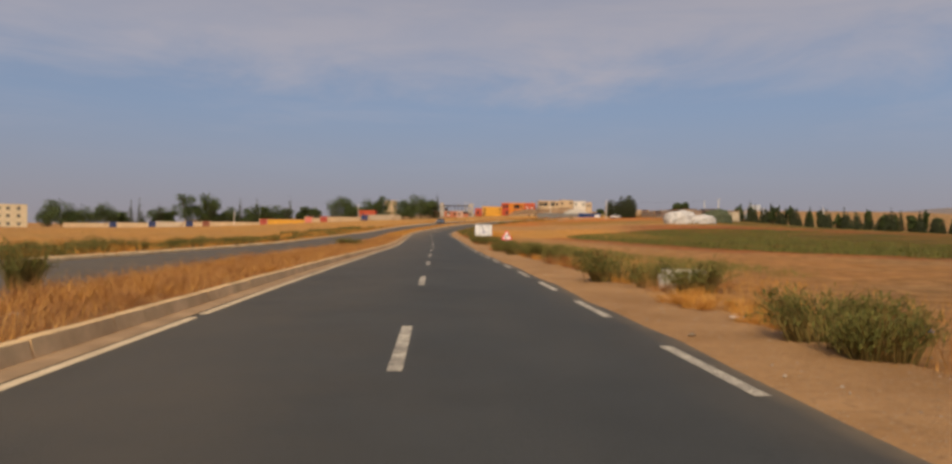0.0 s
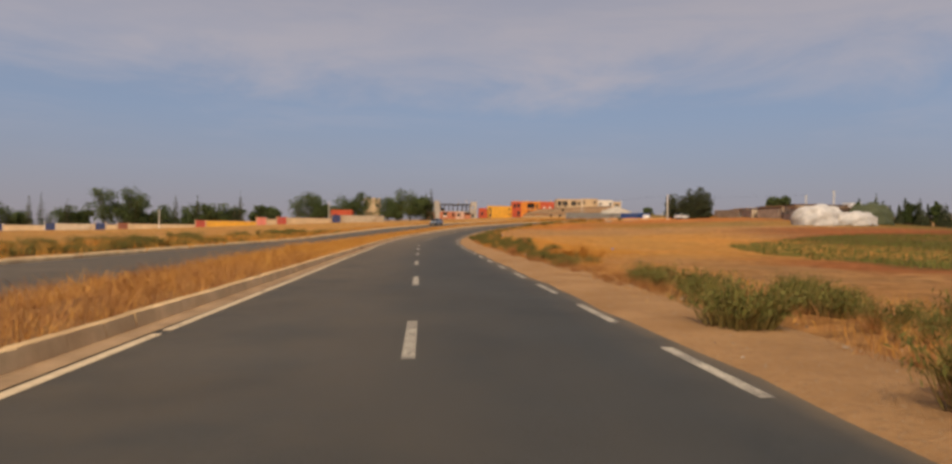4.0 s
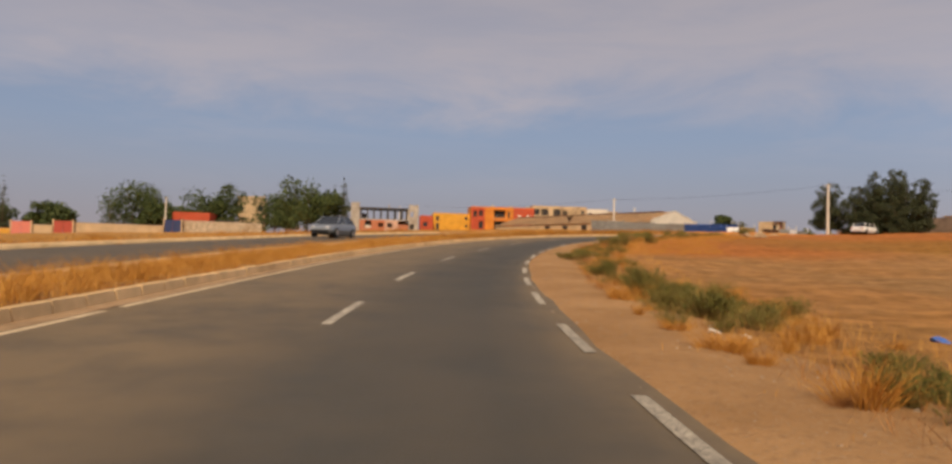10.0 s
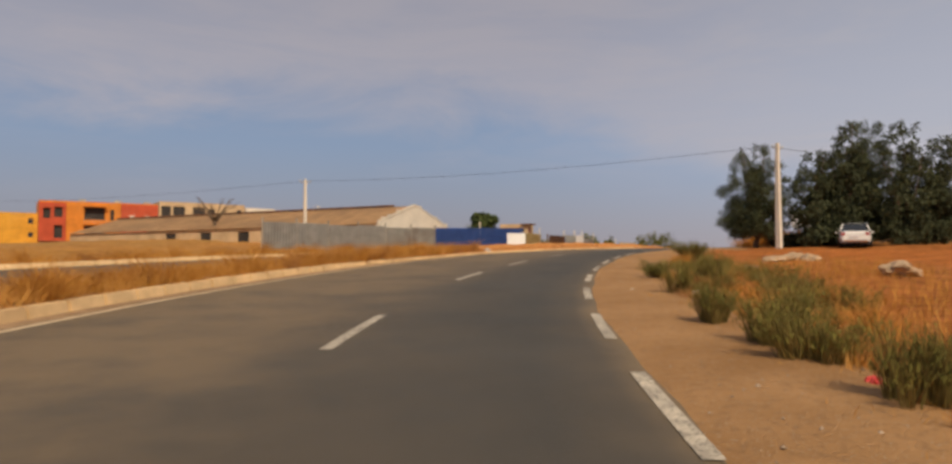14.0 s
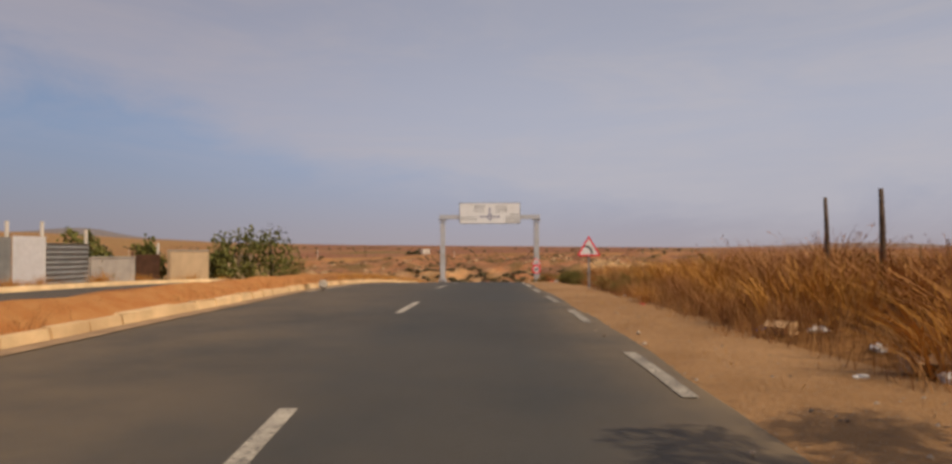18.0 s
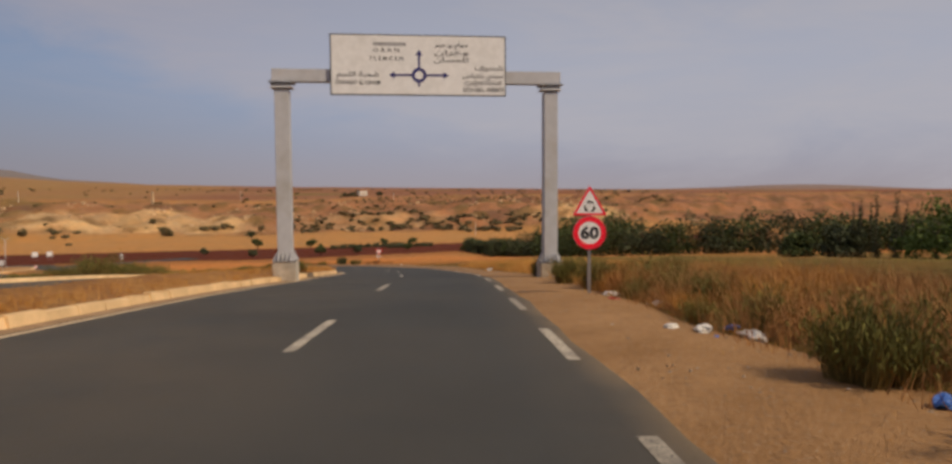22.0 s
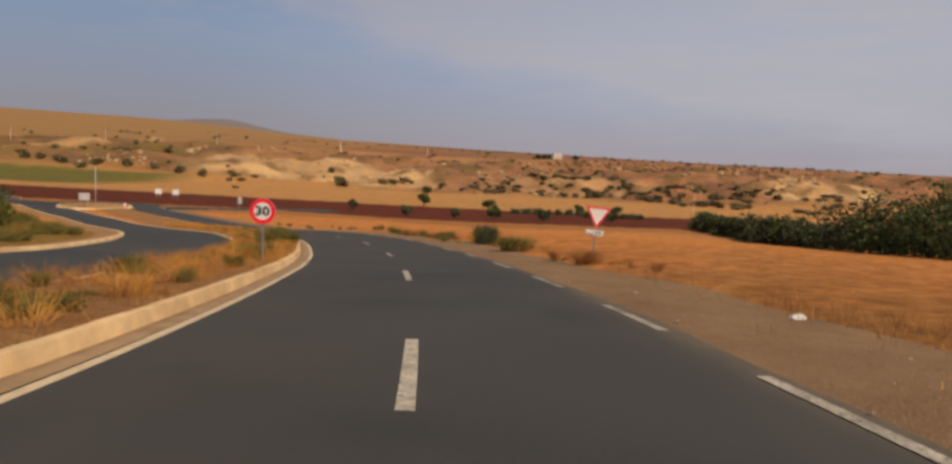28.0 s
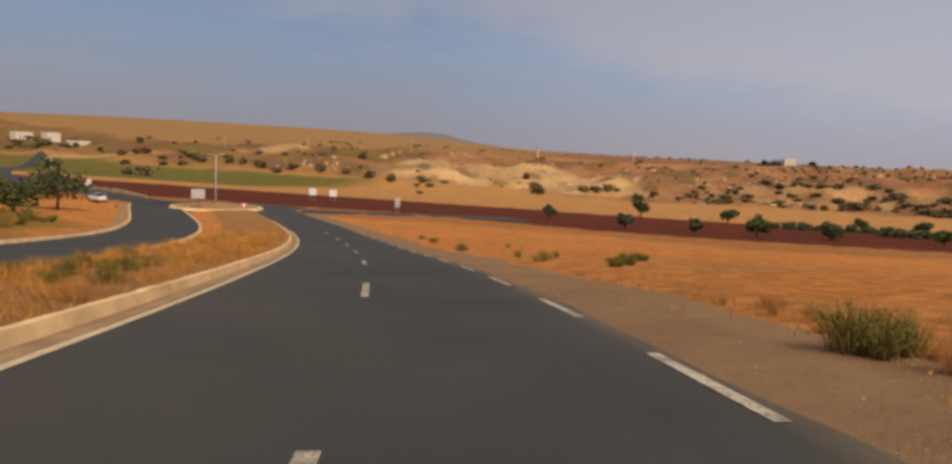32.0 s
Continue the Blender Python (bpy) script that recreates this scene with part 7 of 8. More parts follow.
for p0, p1, h in (((62.6, 263.6), (64.2, 251.0), 2.2), ((63.8, 247.5), (62.0, 237.0), 1.9), ((61.6, 232.5), (62.6, 224.0), 2.1), ((61.5, 219.5), (59.5, 209.5), 1.7), ((62.8, 263.6), (66.0, 262.0), 2.2)):
    wall_run("yard_wall", p0, p1, h, M_MUDWALL, "grey-brown block wall of a stock yard", group="stock yard walls", coping=False)
wall_run("yard_wall", (72.5, 252.0), (90.0, 248.5), 2.6, M_RENDER_B, "beige yard wall beside dark trees", group="yard walls")

# trees of the village
def far_tree(x, y, h, w, kind="round", z=None, group="village trees"):
    seed = int(abs(x * 13 + y * 7))
    h = h * 1.12 if x < -60 else h
    if x < -16:
        h, w = h * 1.2, w * (1.5 if kind == "round" else 1.35)
    if kind == "cypress":
        tree("cypress_tree", x, y, h, [(0, 0, h * (0.12 + 0.8 * u), w * 0.5 * (1 - 0.75 * u), w * 0.5 * (1 - 0.75 * u), h * 0.13) for u in np.linspace(0, 1, 7)], 900, 0.42, M_LEAF_DARK, "slim dark cypress tree", seed, 0.14, group=group, z=z)
    else:
        tree("pine_tree", x, y, h, lumps(seed, h, w, 0.10, 13, 0.1), 3000, 0.62, M_LEAF, "broad rounded green tree behind the walls", seed, 0.25, group=group, z=z)


for x, y, h, w, k in ((-168.6, 317, 9, 8, "round"), (-158, 318, 9.5, 3.2, "cypress"), (-155, 320, 10, 3.4, "cypress"), (-146, 320, 8.5, 3.2, "cypress"), (-148, 324, 7, 7, "round"), (-135.8, 325, 12.5, 8, "round"), (-129, 327, 8, 7, "round"), (-124.5, 325, 12.5, 7.5, "round"),
                     (-117, 330, 7, 7, "round"), (-112, 330, 10.0, 3.5, "cypress"), (-108, 333, 7.5, 7, "round"), (-104, 330, 9.6, 3.0, "cypress"), (-98, 332, 7, 7, "round"), (-92, 334, 6, 6, "round"), (-88.4, 330, 9.5, 3.2, "cypress"), (-90.5, 330, 6.5, 2.8, "cypress"),
                     (-190, 318, 9, 9, "round"), (-181, 322, 8, 8, "round"), (-200, 325, 10, 8, "round"), (-66.9, 342, 9.5, 10, "round"), (-62, 346, 7.5, 8, "round"), (-53.4, 347, 9, 9, "round")) + ((-47.4, 347, 10, 7, "round"), (-36.4, 349, 8, 8, "round"), (-33, 345, 7, 6, "round"),
                     (-25.5, 322, 9.6, 8.5, "round"), (-22.0, 324, 7.5, 6, "round"), (-18.2, 324, 9.4, 2.8, "cypress"), (-20.3, 326, 8.6, 2.0, "cypress"), (53.5, 298.5, 4.2, 3.4, "round"), (72.0, 246.0, 5.2, 5.5, "round")):
    far_tree(x, y, h, w, k)
for i in range(20):
    far_tree(-205 + i * 7.6, 332 + 5 * math.sin(i * 2.1), 5.0 + 1.6 * math.sin(i * 1.7) ** 2, 4.6, "round" if i % 3 else "cypress")
rng = random.Random(31)
for i in range(130):
    u = i / 129
    far_tree(96 + 95 * u + rng.uniform(-2, 2), 252 - 62 * u + rng.uniform(-3, 3), rng.uniform(4.2, 7.6), rng.uniform(1.8, 3.2), "cypress" if i % 5 else "round", group="cypress row")
# bare tree before the unfinished house
bt = thing("bare_tree", 27.5, 312.0, floor_z(27.5, 312.0), 0, "leafless grey tree before the sheds", "tree")
part("trunk", tube([(0, 0, -0.2), (0.1, 0, 1.2), (0.0, 0.1, 2.2)], [0.22, 0.17, 0.14], 7), M_BARK, bt, smooth=True)
rng = random.Random(3)
for i in range(9):
    a = i * 0.7 + rng.uniform(-0.2, 0.2)
    r, h = rng.uniform(1.4, 2.8), rng.uniform(3.2, 4.9)
    pts = [(0, 0.1, 1.6 + 0.07 * i), (r * 0.4 * math.cos(a), r * 0.4 * math.sin(a), 2.9), (r * math.cos(a), r * math.sin(a), h)]
    limb = part("limb", tube(pts, [0.09, 0.06, 0.02], 5), M_BARK, bt, smooth=True)
    for k in range(4):
        b = a + rng.uniform(-0.9, 0.9)
        p = Vector(pts[1]).lerp(Vector(pts[2]), rng.uniform(0.1, 0.8))
        part("twig", tube([p, p + Vector((0.7 * math.cos(b), 0.7 * math.sin(b), rng.uniform(0.3, 0.8)))], [0.03, 0.01], 4), M_BARK, limb)

# ---- the valley: roundabout, trees, scrub, far houses ----
RB = (236.6, 472.5, -14.75)


def annulus(name, cx, cy, z, r0, r1, mat, steps=48, h=0.0):
    verts, faces = [], []
    for i in range(steps):
        a = 2 * math.pi * i / steps
        for r in (r0, r1):
            verts.append((cx + r * math.cos(a), cy + r * math.sin(a), z))
    faces = [(2 * i, 2 * i + 1, (2 * i + 3) % (2 * steps), (2 * i + 2) % (2 * steps)) for i in range(steps)]
    return sheet(name, verts, faces, mat)


tagged(annulus("road_ring", *RB, 6.5, 15.5, M_ASPHALT), "grey asphalt ring of the roundabout", "road", kind="structure")
island = thing("roundabout_island", RB[0], RB[1], RB[2] - 0.1, 0, "pale kerbed round island with bare soil", "traffic island", kind="structure")
bm = bmesh.new()
bmesh.ops.create_cone(bm, cap_ends=True, segments=40, radius1=7.6, radius2=7.2, depth=0.5)
bmesh.ops.translate(bm, verts=bm.verts, vec=(0, 0, 0.25))
part("kerb_ring", bm, M_KERB, island)
bm = bmesh.new()
bmesh.ops.create_cone(bm, cap_ends=True, segments=32, radius1=6.8, radius2=2.0, depth=0.5)
bmesh.ops.translate(bm, verts=bm.verts, vec=(0, 0, 0.754))
part("soil_mound", bm, M_VERGE, island)


def side_road(name, points, half, label):
    line = spline(points, 4.0)
    z = ground_at(line[:, 0], line[:, 1])
    for _ in range(5):
        z = np.convolve(np.pad(z, 2, mode="edge"), [0.1, 0.25, 0.3, 0.25, 0.1], "valid")
    nn = normals(line)
    ob = ribbon(name, line, nn, [-half - 0.4, -half, 0, half, half + 0.4], [-0.1, 0.16, 0.2, 0.16, -0.1], M_ASPHALT, lambda i, off: z[i])
    return tagged(ob, label, "road", kind="structure")


side_road("road_north", [(232, 484), (228, 500), (226, 530), (224, 570), (224, 640), (232, 720), (255, 820), (300, 960)], 3.6, "grey asphalt road climbing away beyond the roundabout")
side_road("road_east", [(248, 464), (260, 457), (274, 453), (286, 451)], 3.4, "grey asphalt road leaving the roundabout across fields")
# pale concrete parapet beside the far road
for i in range(14):
    x, y = 231.5 + 0.35 * i * (1 if i < 3 else 0.3), 500 + 9 * i
    ob = part("parapet", block(-0.12, 0.12, -4.3, 4.3, -0.2, 0.75, 0.02), M_RENDER_B)
    ob.matrix_world = pose(x - 0.35 * max(0, i - 3), y, floor_z(x, y), 0, 0, 2)
    tagged(ob, "low pale concrete parapet along the far road", "parapet", "road parapets")


def street_lamp(x, y, z, h, label):
    ob = thing("street_lamp", x, y, z, 0, label, "street lamp", "street lamps")
    part("pole", tube([(0, 0, -0.2), (0, 0, h * 0.5), (0, 0, h)], [0.11, 0.09, 0.06], 8), M_GREYPAINT, ob, smooth=True)
    part("base", block(-0.25, 0.25, -0.25, 0.25, -0.2, 0.25, 0.02), M_CONCRETE, ob)
    for sx in (-1, 1):
        arm = part("arm", tube([(0, 0, h - 0.05), (sx * 0.5, 0, h + 0.2), (sx * 1.1, 0, h + 0.25)], 0.035, 6), M_GREYPAINT, ob)
        part("lamp_head", block(sx * 1.1 - 0.28, sx * 1.1 + 0.28, -0.12, 0.12, h + 0.2, h + 0.32, 0.03), M_GREYPAINT, arm)
    return ob


street_lamp(235.7, 470.6, -14.1, 8.2, "tall grey double-armed street lamp on the roundabout island")
street_lamp(226.0, 560.0, floor_z(226, 560), 7.5, "tall grey double-armed street lamp beside the far road")
for x, y, w, h, turn, words in ((266.8, 497.6, 1.7, 1.5, -40, "small white square road sign seen across the roundabout"), (271.2, 496.4, 1.7, 1.5, -40, "small white square road sign seen across the roundabout"), (262.0, 456.4, 0.9, 1.6, 140, "back of a narrow road sign on two legs"),
                                (226.5, 520.0, 1.4, 1.4, -20, "small white square road sign beside the far road"), (232.0, 468.0, 2.0, 1.5, 160, "white board on the roundabout island")):
    ob = thing("small_sign", x, y, floor_z(x, y) + (0.6 if words.startswith("white") else 0), turn, words, "road sign", "far road signs")
    pnl = part("panel", block(-w / 2, w / 2, -0.03, 0.0, 1.3, 1.3 + h, 0.01), M_GREYPAINT, ob)
    part("face", block(-w / 2 + 0.04, w / 2 - 0.04, -0.036, -0.0315, 1.34, 1.26 + h), M_WHITE, pnl, "white face")
    for sx in (-0.3, 0.3):
        part("post", block(sx * w - 0.04, sx * w + 0.04, 0.003, 0.07, -0.4, 2.4), M_STEEL, ob)
s_g = thing("give_way_sign", 236.5, 460.5, -14.75, -30, "small give way triangle before the roundabout", "road sign")
sign_post(s_g, 1.6)
triangle_sign(s_g, 1.5, 0.9, True)


M_SCARP_ROCK = plain("sandy_rock", (0.50, 0.34, 0.19), 0.95, spread=0.3, scale=0.4, dirt=(0.36, 0.20, 0.11), bump=0.6, world_scale=True)


def valley_tree(x, y, h, w, mat=None, label="small rounded olive tree in the fields", name="olive_tree", group="valley trees", low=0.2, n=900, size=0.42):
    seed = int(abs(x * 17 + y * 5))
    rr_ = random.Random(seed)
    ob = thing(name, x, y, floor_z(x, y) - 0.05, rr_.uniform(0, 360), label, "tree", group)
    part("trunk", tube([(0, 0, -0.2), (0.1, 0, h * 0.3), (0, 0.1, h * 0.7)], [0.22, 0.17, 0.06], 6), M_BARK, ob, smooth=True)
    c = new("crown", leafy("crown", lumps(seed, h, w, low, 9, 0.1) + ([(w * 0.3 * math.cos(a), w * 0.3 * math.sin(a), h * 0.2, w * 0.26, w * 0.26, h * 0.22) for a in (0.3, 1.9, 3.3, 4.9)] if low < 0.1 else []), n, size * 1.25, mat or M_LEAF, seed, slim=0.7))
    c.parent = ob
    return ob


for x, y, h, w, m in ((305.6, 461.7, 3.2, 3.4, M_LEAF_OLIVE), (352.0, 472.0, 4.6, 5.0, M_LEAF), (297.0, 434.5, 2.8, 3.2, M_LEAF_OLIVE), (309.0, 427.5, 2.8, 2.8, M_LEAF_OLIVE), (368.0, 455.0, 3.8, 5.2, M_LEAF), (314.0, 418.0, 4.4, 4.2, M_LEAF), (330.1, 412.0, 3.2, 3.6, M_LEAF_DARK),
                      (393.6, 431.0, 3.0, 3.6, M_LEAF), (393.4, 416.2, 3.6, 4.4, M_LEAF), (348.0, 398.6, 3.0, 4.0, M_LEAF), (214.9, 492.0, 4.5, 6.0, M_LEAF), (211.5, 460.8, 5.4, 8.5, M_LEAF_DARK), (205.3, 449.0, 3.6, 6.0, M_LEAF), (200.0, 470.0, 5.0, 8.0, M_LEAF), (178.0, 374.5, 2.4, 3.6, M_SHRUB), (173.0, 368.5, 2.0, 3.4, M_SHRUB), (436.0, 536.0, 5.0, 6.0, M_LEAF_DARK), (263.0, 800.0, 6.0, 12.0, M_LEAF)):
    valley_tree(x, y, h, w, m)
for i in range(9):
    valley_tree(357 + i * 3.6, 437 - i * 2.2, 1.8, 3.6, M_LEAF_OLIVE, "low hedge-like bush at the field edge", "field_bush", "field bushes", 0.02, 500)
for i in range(7):
    valley_tree(366 + i * 3.0, 415 - i * 1.8, 1.9, 3.4, M_LEAF_OLIVE, "low hedge-like bush at the field edge", "field_bush", "field bushes", 0.02, 500)
# dense belt of trees along the stream
rng = random.Random(12)
belt = spline([(345, 372), (300, 344), (262, 316), (246, 300), (243, 270), (262, 240), (300, 205)], 4.2)
for i, (x, y) in enumerate(belt):
    h = (rng.uniform(4.6, 6.4) if i < 16 else rng.uniform(6.6, 8.6)) + (2.4 if 18 < i < 27 else 0)
    dx, dy = rng.uniform(-2, 2), rng.uniform(-2, 2)
    valley_tree(x + dx, y + dy, h, h * rng.uniform(1.0, 1.4), M_LEAF if i % 3 == 0 or 18 < i < 27 else M_LEAF_DARK, "dark bushy tree in a dense belt", "belt_tree", "tree belt", 0.02, 1500, 0.42)
    if i % 2:
        valley_tree(x + dx + 4, y + dy - 4, h * 0.9, h * 1.2, M_LEAF, "dark bushy tree in a dense belt", "belt_tree", "tree belt", 0.02, 1100, 0.45)
for i in range(22):
    x, y = 236 + i * 2.6 + rng.uniform(-2, 2), 262 - i * 3.6 + rng.uniform(-3, 3)
    tree("cypress_tree", x, y, 9, [(0, 0, 9 * (0.1 + 0.82 * u), 1.1 * (1 - 0.75 * u), 1.1 * (1 - 0.75 * u), 1.2) for u in np.linspace(0, 1, 6)][: 6], 700, 0.42, M_LEAF_DARK, "slim dark cypress tree in the belt", 300 + i, 0.12, group="belt cypresses")

# the grove at the near end of the belt: broad green trees between cypresses
for x, y, h, w, mt in ((187.6, 261.0, 7.9, 9.0, M_GROVE), (186.2, 255.4, 8.3, 9.5, M_GROVE), (185.0, 249.8, 7.8, 9.0, M_LEAF), (188.5, 246.5, 6.5, 8.0, M_LEAF_DARK), (187.0, 240.5, 6.5, 8.0, M_LEAF_DARK), (186.0, 234.0, 7.5, 9.0, M_LEAF_DARK), (191.5, 270.5, 4.2, 5.0, M_LEAF_DARK), (192.5, 275.5, 3.6, 4.6, M_LEAF)):
    valley_tree(x, y, h, w, mt, "broad green tree with a rounded crown in a grove", "grove_tree", "grove trees", 0.02, 2200, 0.36)
for i, (x, y, h) in enumerate(((190.6, 266.7, 8.2), (190.8, 268.4, 7.2), (191.2, 264.4, 8.0), (186.0, 245.0, 9.4), (185.4, 243.0, 8.6), (184.8, 241.2, 10.2), (184.0, 239.0, 10.4), (183.6, 236.6, 10.8), (183.0, 234.2, 10.4))):
    tree("cypress_tree", x, y, h, [(0, 0, h * (0.1 + 0.82 * u), 0.85 * (1 - 0.7 * u), 0.85 * (1 - 0.7 * u), 1.1) for u in np.linspace(0, 1, 6)], 900, 0.3, M_LEAF_DARK, "slim dark cypress tree beside broad green trees", 700 + i, 0.12, group="grove cypresses")

# pale blocks of rock laid bare on the scarp
rng = random.Random(31)
verts, tris = [], []
for _ in range(2600):
    e_, w_ = rng.uniform(438, 585), rng.uniform(-300, 240)
    x, y = GX + e_ * UX - w_ * UY, GY + e_ * UY + w_ * UX
    if wave(np.array([x]), np.array([y]), 21, 9)[0] + 0.5 * wave(np.array([x]), np.array([y]), 60, 4)[0] < 0.45:
        continue
    r_, a0, z0 = 0.5 + 1.5 * rng.random() ** 3, rng.uniform(0, 6.28), float(floor_z(x, y))
    k0 = len(verts)
    for lev, (rad, up_) in enumerate(((1.1, -1.3), (1.0, 0.5), (0.6, 0.85))):
        for j in range(5):
            a_ = a0 + j * 1.257 + rng.uniform(-0.25, 0.25)
            verts.append((x + r_ * rad * rng.uniform(0.8, 1.3) * math.cos(a_), y + r_ * rad * rng.uniform(0.8, 1.3) * math.sin(a_), z0 + r_ * up_ * rng.uniform(0.7, 1.2)))
    for lev in (0, 5):
        for j in range(5):
            tris.append((k0 + lev + j, k0 + lev + (j + 1) % 5, k0 + lev + 5 + (j + 1) % 5, k0 + lev + 5 + j))
    tris.append(tuple(k0 + 10 + j for j in range(5)))
me = bpy.data.meshes.new("scarp_rocks")
me.from_pydata(verts, [], tris)
me.materials.append(M_SCARP_ROCK)
tagged(new("scarp_rocks", me), "pale sandy rock blocks laid bare on the scarp", "rock", kind="stuff")

# olive trees and scrub on the scarp
rng = random.Random(77)
for x, y, w, h in ((347.6, 763.8, 7, 5), (352.7, 756.5, 6, 5), (359.4, 745.1, 8, 4.5), (367.7, 722.7, 8, 4.5), (379.9, 712.2, 7, 6.5), (390.8, 702.9, 6.5, 5), (393.4, 681.6, 8, 6), (392.9, 660.0, 6, 5.5), (425.0, 743.4, 6, 4), (396.4, 742.1, 5, 5), (303.8, 826.0, 7, 4), (311.0, 819.7, 7, 4),
                   (335.9, 788.0, 6, 4), (332.2, 895.3, 7, 5), (310.0, 930.0, 8, 5), (301.6, 871.5, 6, 4), (290.1, 723.0, 12, 6.5), (284.0, 728.0, 8, 5), (263.1, 817.2, 11, 6), (427.0, 784.7, 5, 4), (358.2, 722.2, 7, 4.5), (358.5, 749.0, 6, 4)) + ((439.2, 598.5, 9, 5.5), (443.0, 604.0, 8, 5), (447.0, 610.0, 8, 4),
                   (474.0, 600.0, 8, 3.6), (482.0, 598.0, 9, 4), (489.0, 595.0, 8, 4.5), (499.7, 573.8, 6, 3.5), (491.3, 591.3, 4, 2.5), (395.9, 640.6, 4, 2.4), (362.2, 590.7, 3.5, 2), (464.3, 633.1, 6, 4)):
    ob = shrub(x, y, h, w * 0.85, "far")
    tagged(ob, "dark rounded olive tree on the scarp", "tree", "scarp trees")
    ob.name = "olive_tree"
for cx, cy, n, sx, sy, w0, w1, h0, h1 in ((268, 934, 26, 14, 8, 4, 9, 2.5, 5), (284, 980, 16, 14, 12, 5, 9, 3, 5), (556, 528, 22, 16, 14, 3, 7, 2, 3.5), (570, 500, 26, 18, 16, 3, 7, 2, 3.8), (560, 455, 26, 16, 18, 3, 8, 2, 4.0), (570, 425, 22, 14, 18, 4, 8, 2, 4.5), (535, 560, 14, 12, 8, 3, 5, 1.6, 2.8), (520, 545, 14, 12, 10, 3, 6, 1.6, 3),
                                        (410, 655, 8, 10, 10, 3, 5, 2, 3), (590, 400, 18, 16, 16, 3, 7, 2, 3.5)) + ((600, 360, 16, 16, 14, 3, 6, 2, 3), (330, 790, 14, 18, 10, 4, 7, 2, 4)):
    for _ in range(n):
        w = rng.uniform(w0, w1)
        shrub(rng.gauss(cx, sx), rng.gauss(cy, sy), rng.uniform(h0, h1), w, "far", join=True, thin=1)
for _ in range(1500):
    e_, w_ = rng.uniform(436, 610), rng.uniform(-330, 360)
    x, y = GX + e_ * UX - w_ * UY, GY + e_ * UY + w_ * UX
    bare_rock = ((w_ - 105) / 85) ** 2 + ((e_ - 480) / 62) ** 2 < 0.9
    thick = 0.6 * wave(np.array([x]), np.array([y]), 45, 5)[0] + 0.6 * wave(np.array([x]), np.array([y]), 17, 2)[0]
    if thick > (0.3 if bare_rock else 0.05):
        k = rng.random() ** 2 * (0.4 if bare_rock else 1.0)
        shrub(x, y, 0.5 + 1.7 * k, 0.8 + 3.2 * k, "far", join=True, thin=1)
for _ in range(160):
    e_, w_ = rng.uniform(620, 1300), rng.uniform(-500, 500)
    shrub(GX + e_ * UX - w_ * UY, GY + e_ * UY + w_ * UX, rng.uniform(1.5, 3.0), rng.uniform(2, 6), "far", join=True, thin=1)
# rows of young olives on the upland
for i in range(7):
    for j in range(26):
        e_, w_ = 545 + i * 11, -225 + j * 7.0 + rng.uniform(-1, 1)
        shrub(GX + e_ * UX - w_ * UY, GY + e_ * UY + w_ * UX, 1.6, 2.1, "far", join=True, thin=1)
# shrubs beside the lower road and in the near field
for x, y, h, w, kind in ((199.3, 352.5, 0.55, 0.8, "yellow"), (198.6, 350.8, 0.5, 0.7, "brown"), (196.8, 348.5, 0.45, 0.6, "green"), (195.9, 347.2, 0.6, 0.9, "green"), (194.6, 346.0, 0.4, 0.6, "brown"), (217.7, 372.8, 0.6, 0.7, "green"), (224.1, 376.9, 0.5, 0.7, "green"), (203.3, 358.6, 0.75, 0.8, "yellow"), (203.9, 358.2, 0.6, 0.6, "brown"), (216.0, 372.1, 0.5, 0.6, "green"), (178.8, 330.1, 0.5, 0.6, "brown"), (181.0, 329.8, 0.5, 0.6, "brown")):
    shrub(x, y, h, w, kind)
# shrubs and small trees by the wall before the crest
for x, y, h, w in ((89.6, 303.6, 4.2, 4.4), (86.8, 304.6, 3.6, 3.4), (83.6, 303.0, 2.4, 1.8), (71.5, 300.4, 2.6, 2.4), (66.0, 318.0, 3.6, 4.0), (73.8, 302.0, 2.0, 2.2), (78.2, 303.4, 2.6, 1.8)):
    valley_tree(x, y, h * 1.1, w * 1.15, M_SHRUB, "open leafy green shrub by the yard wall", "garden_shrub", "garden shrubs", 0.05, 1300, 0.22)

house("farmhouse", 742.0, 618.0, 35, 16, 8, 5.5, M_RENDER_W, [(-5, -3.5, 1.5, 3.5), (1, 2.5, 1.5, 3.5)], "small white farmhouse on the upland", floor_z(742, 618) - 0.5)
house("farmhouse", 760.0, 628.0, 35, 9, 6, 4.0, M_RENDER_W, [(-2, -1, 1.2, 2.6)], "low white farm shed on the upland", floor_z(760, 628) - 0.5)
for x, y, h, w in ((728, 626, 5, 9), (724, 632, 4, 7), (752, 608, 4, 6)):
    valley_tree(x, y, h, w, M_LEAF_DARK, "dark tree beside the white farmhouse", "farm_tree", "farm trees", 0.05, 500, 0.8)
for x, y, w, h in ((-20, 0, 12, 6), (0, 8, 10, 7), (16, -4, 14, 5)):
    house("hill_house", 290 + x, 960 + y, 20, w, 8, h, M_RENDER_W, [(-3, -2, 1.5, 3)], "pale house on the far hill", floor_z(290 + x, 960 + y) - 0.5)
tw = thing("transmission_mast", 560.0, 722.0, floor_z(560, 722) - 0.3, 0, "pale slim mast standing on the scarp", "mast")
bm = bmesh.new()
frustum(-0.5, 0.5, -0.5, 0.5, 0, 11, 0.5, bm)
part("shaft", bm, M_RENDER_B, tw)
part("head", block(-0.9, 0.9, -0.4, 0.4, 11.0, 11.6, 0.05), M_STEEL, tw)
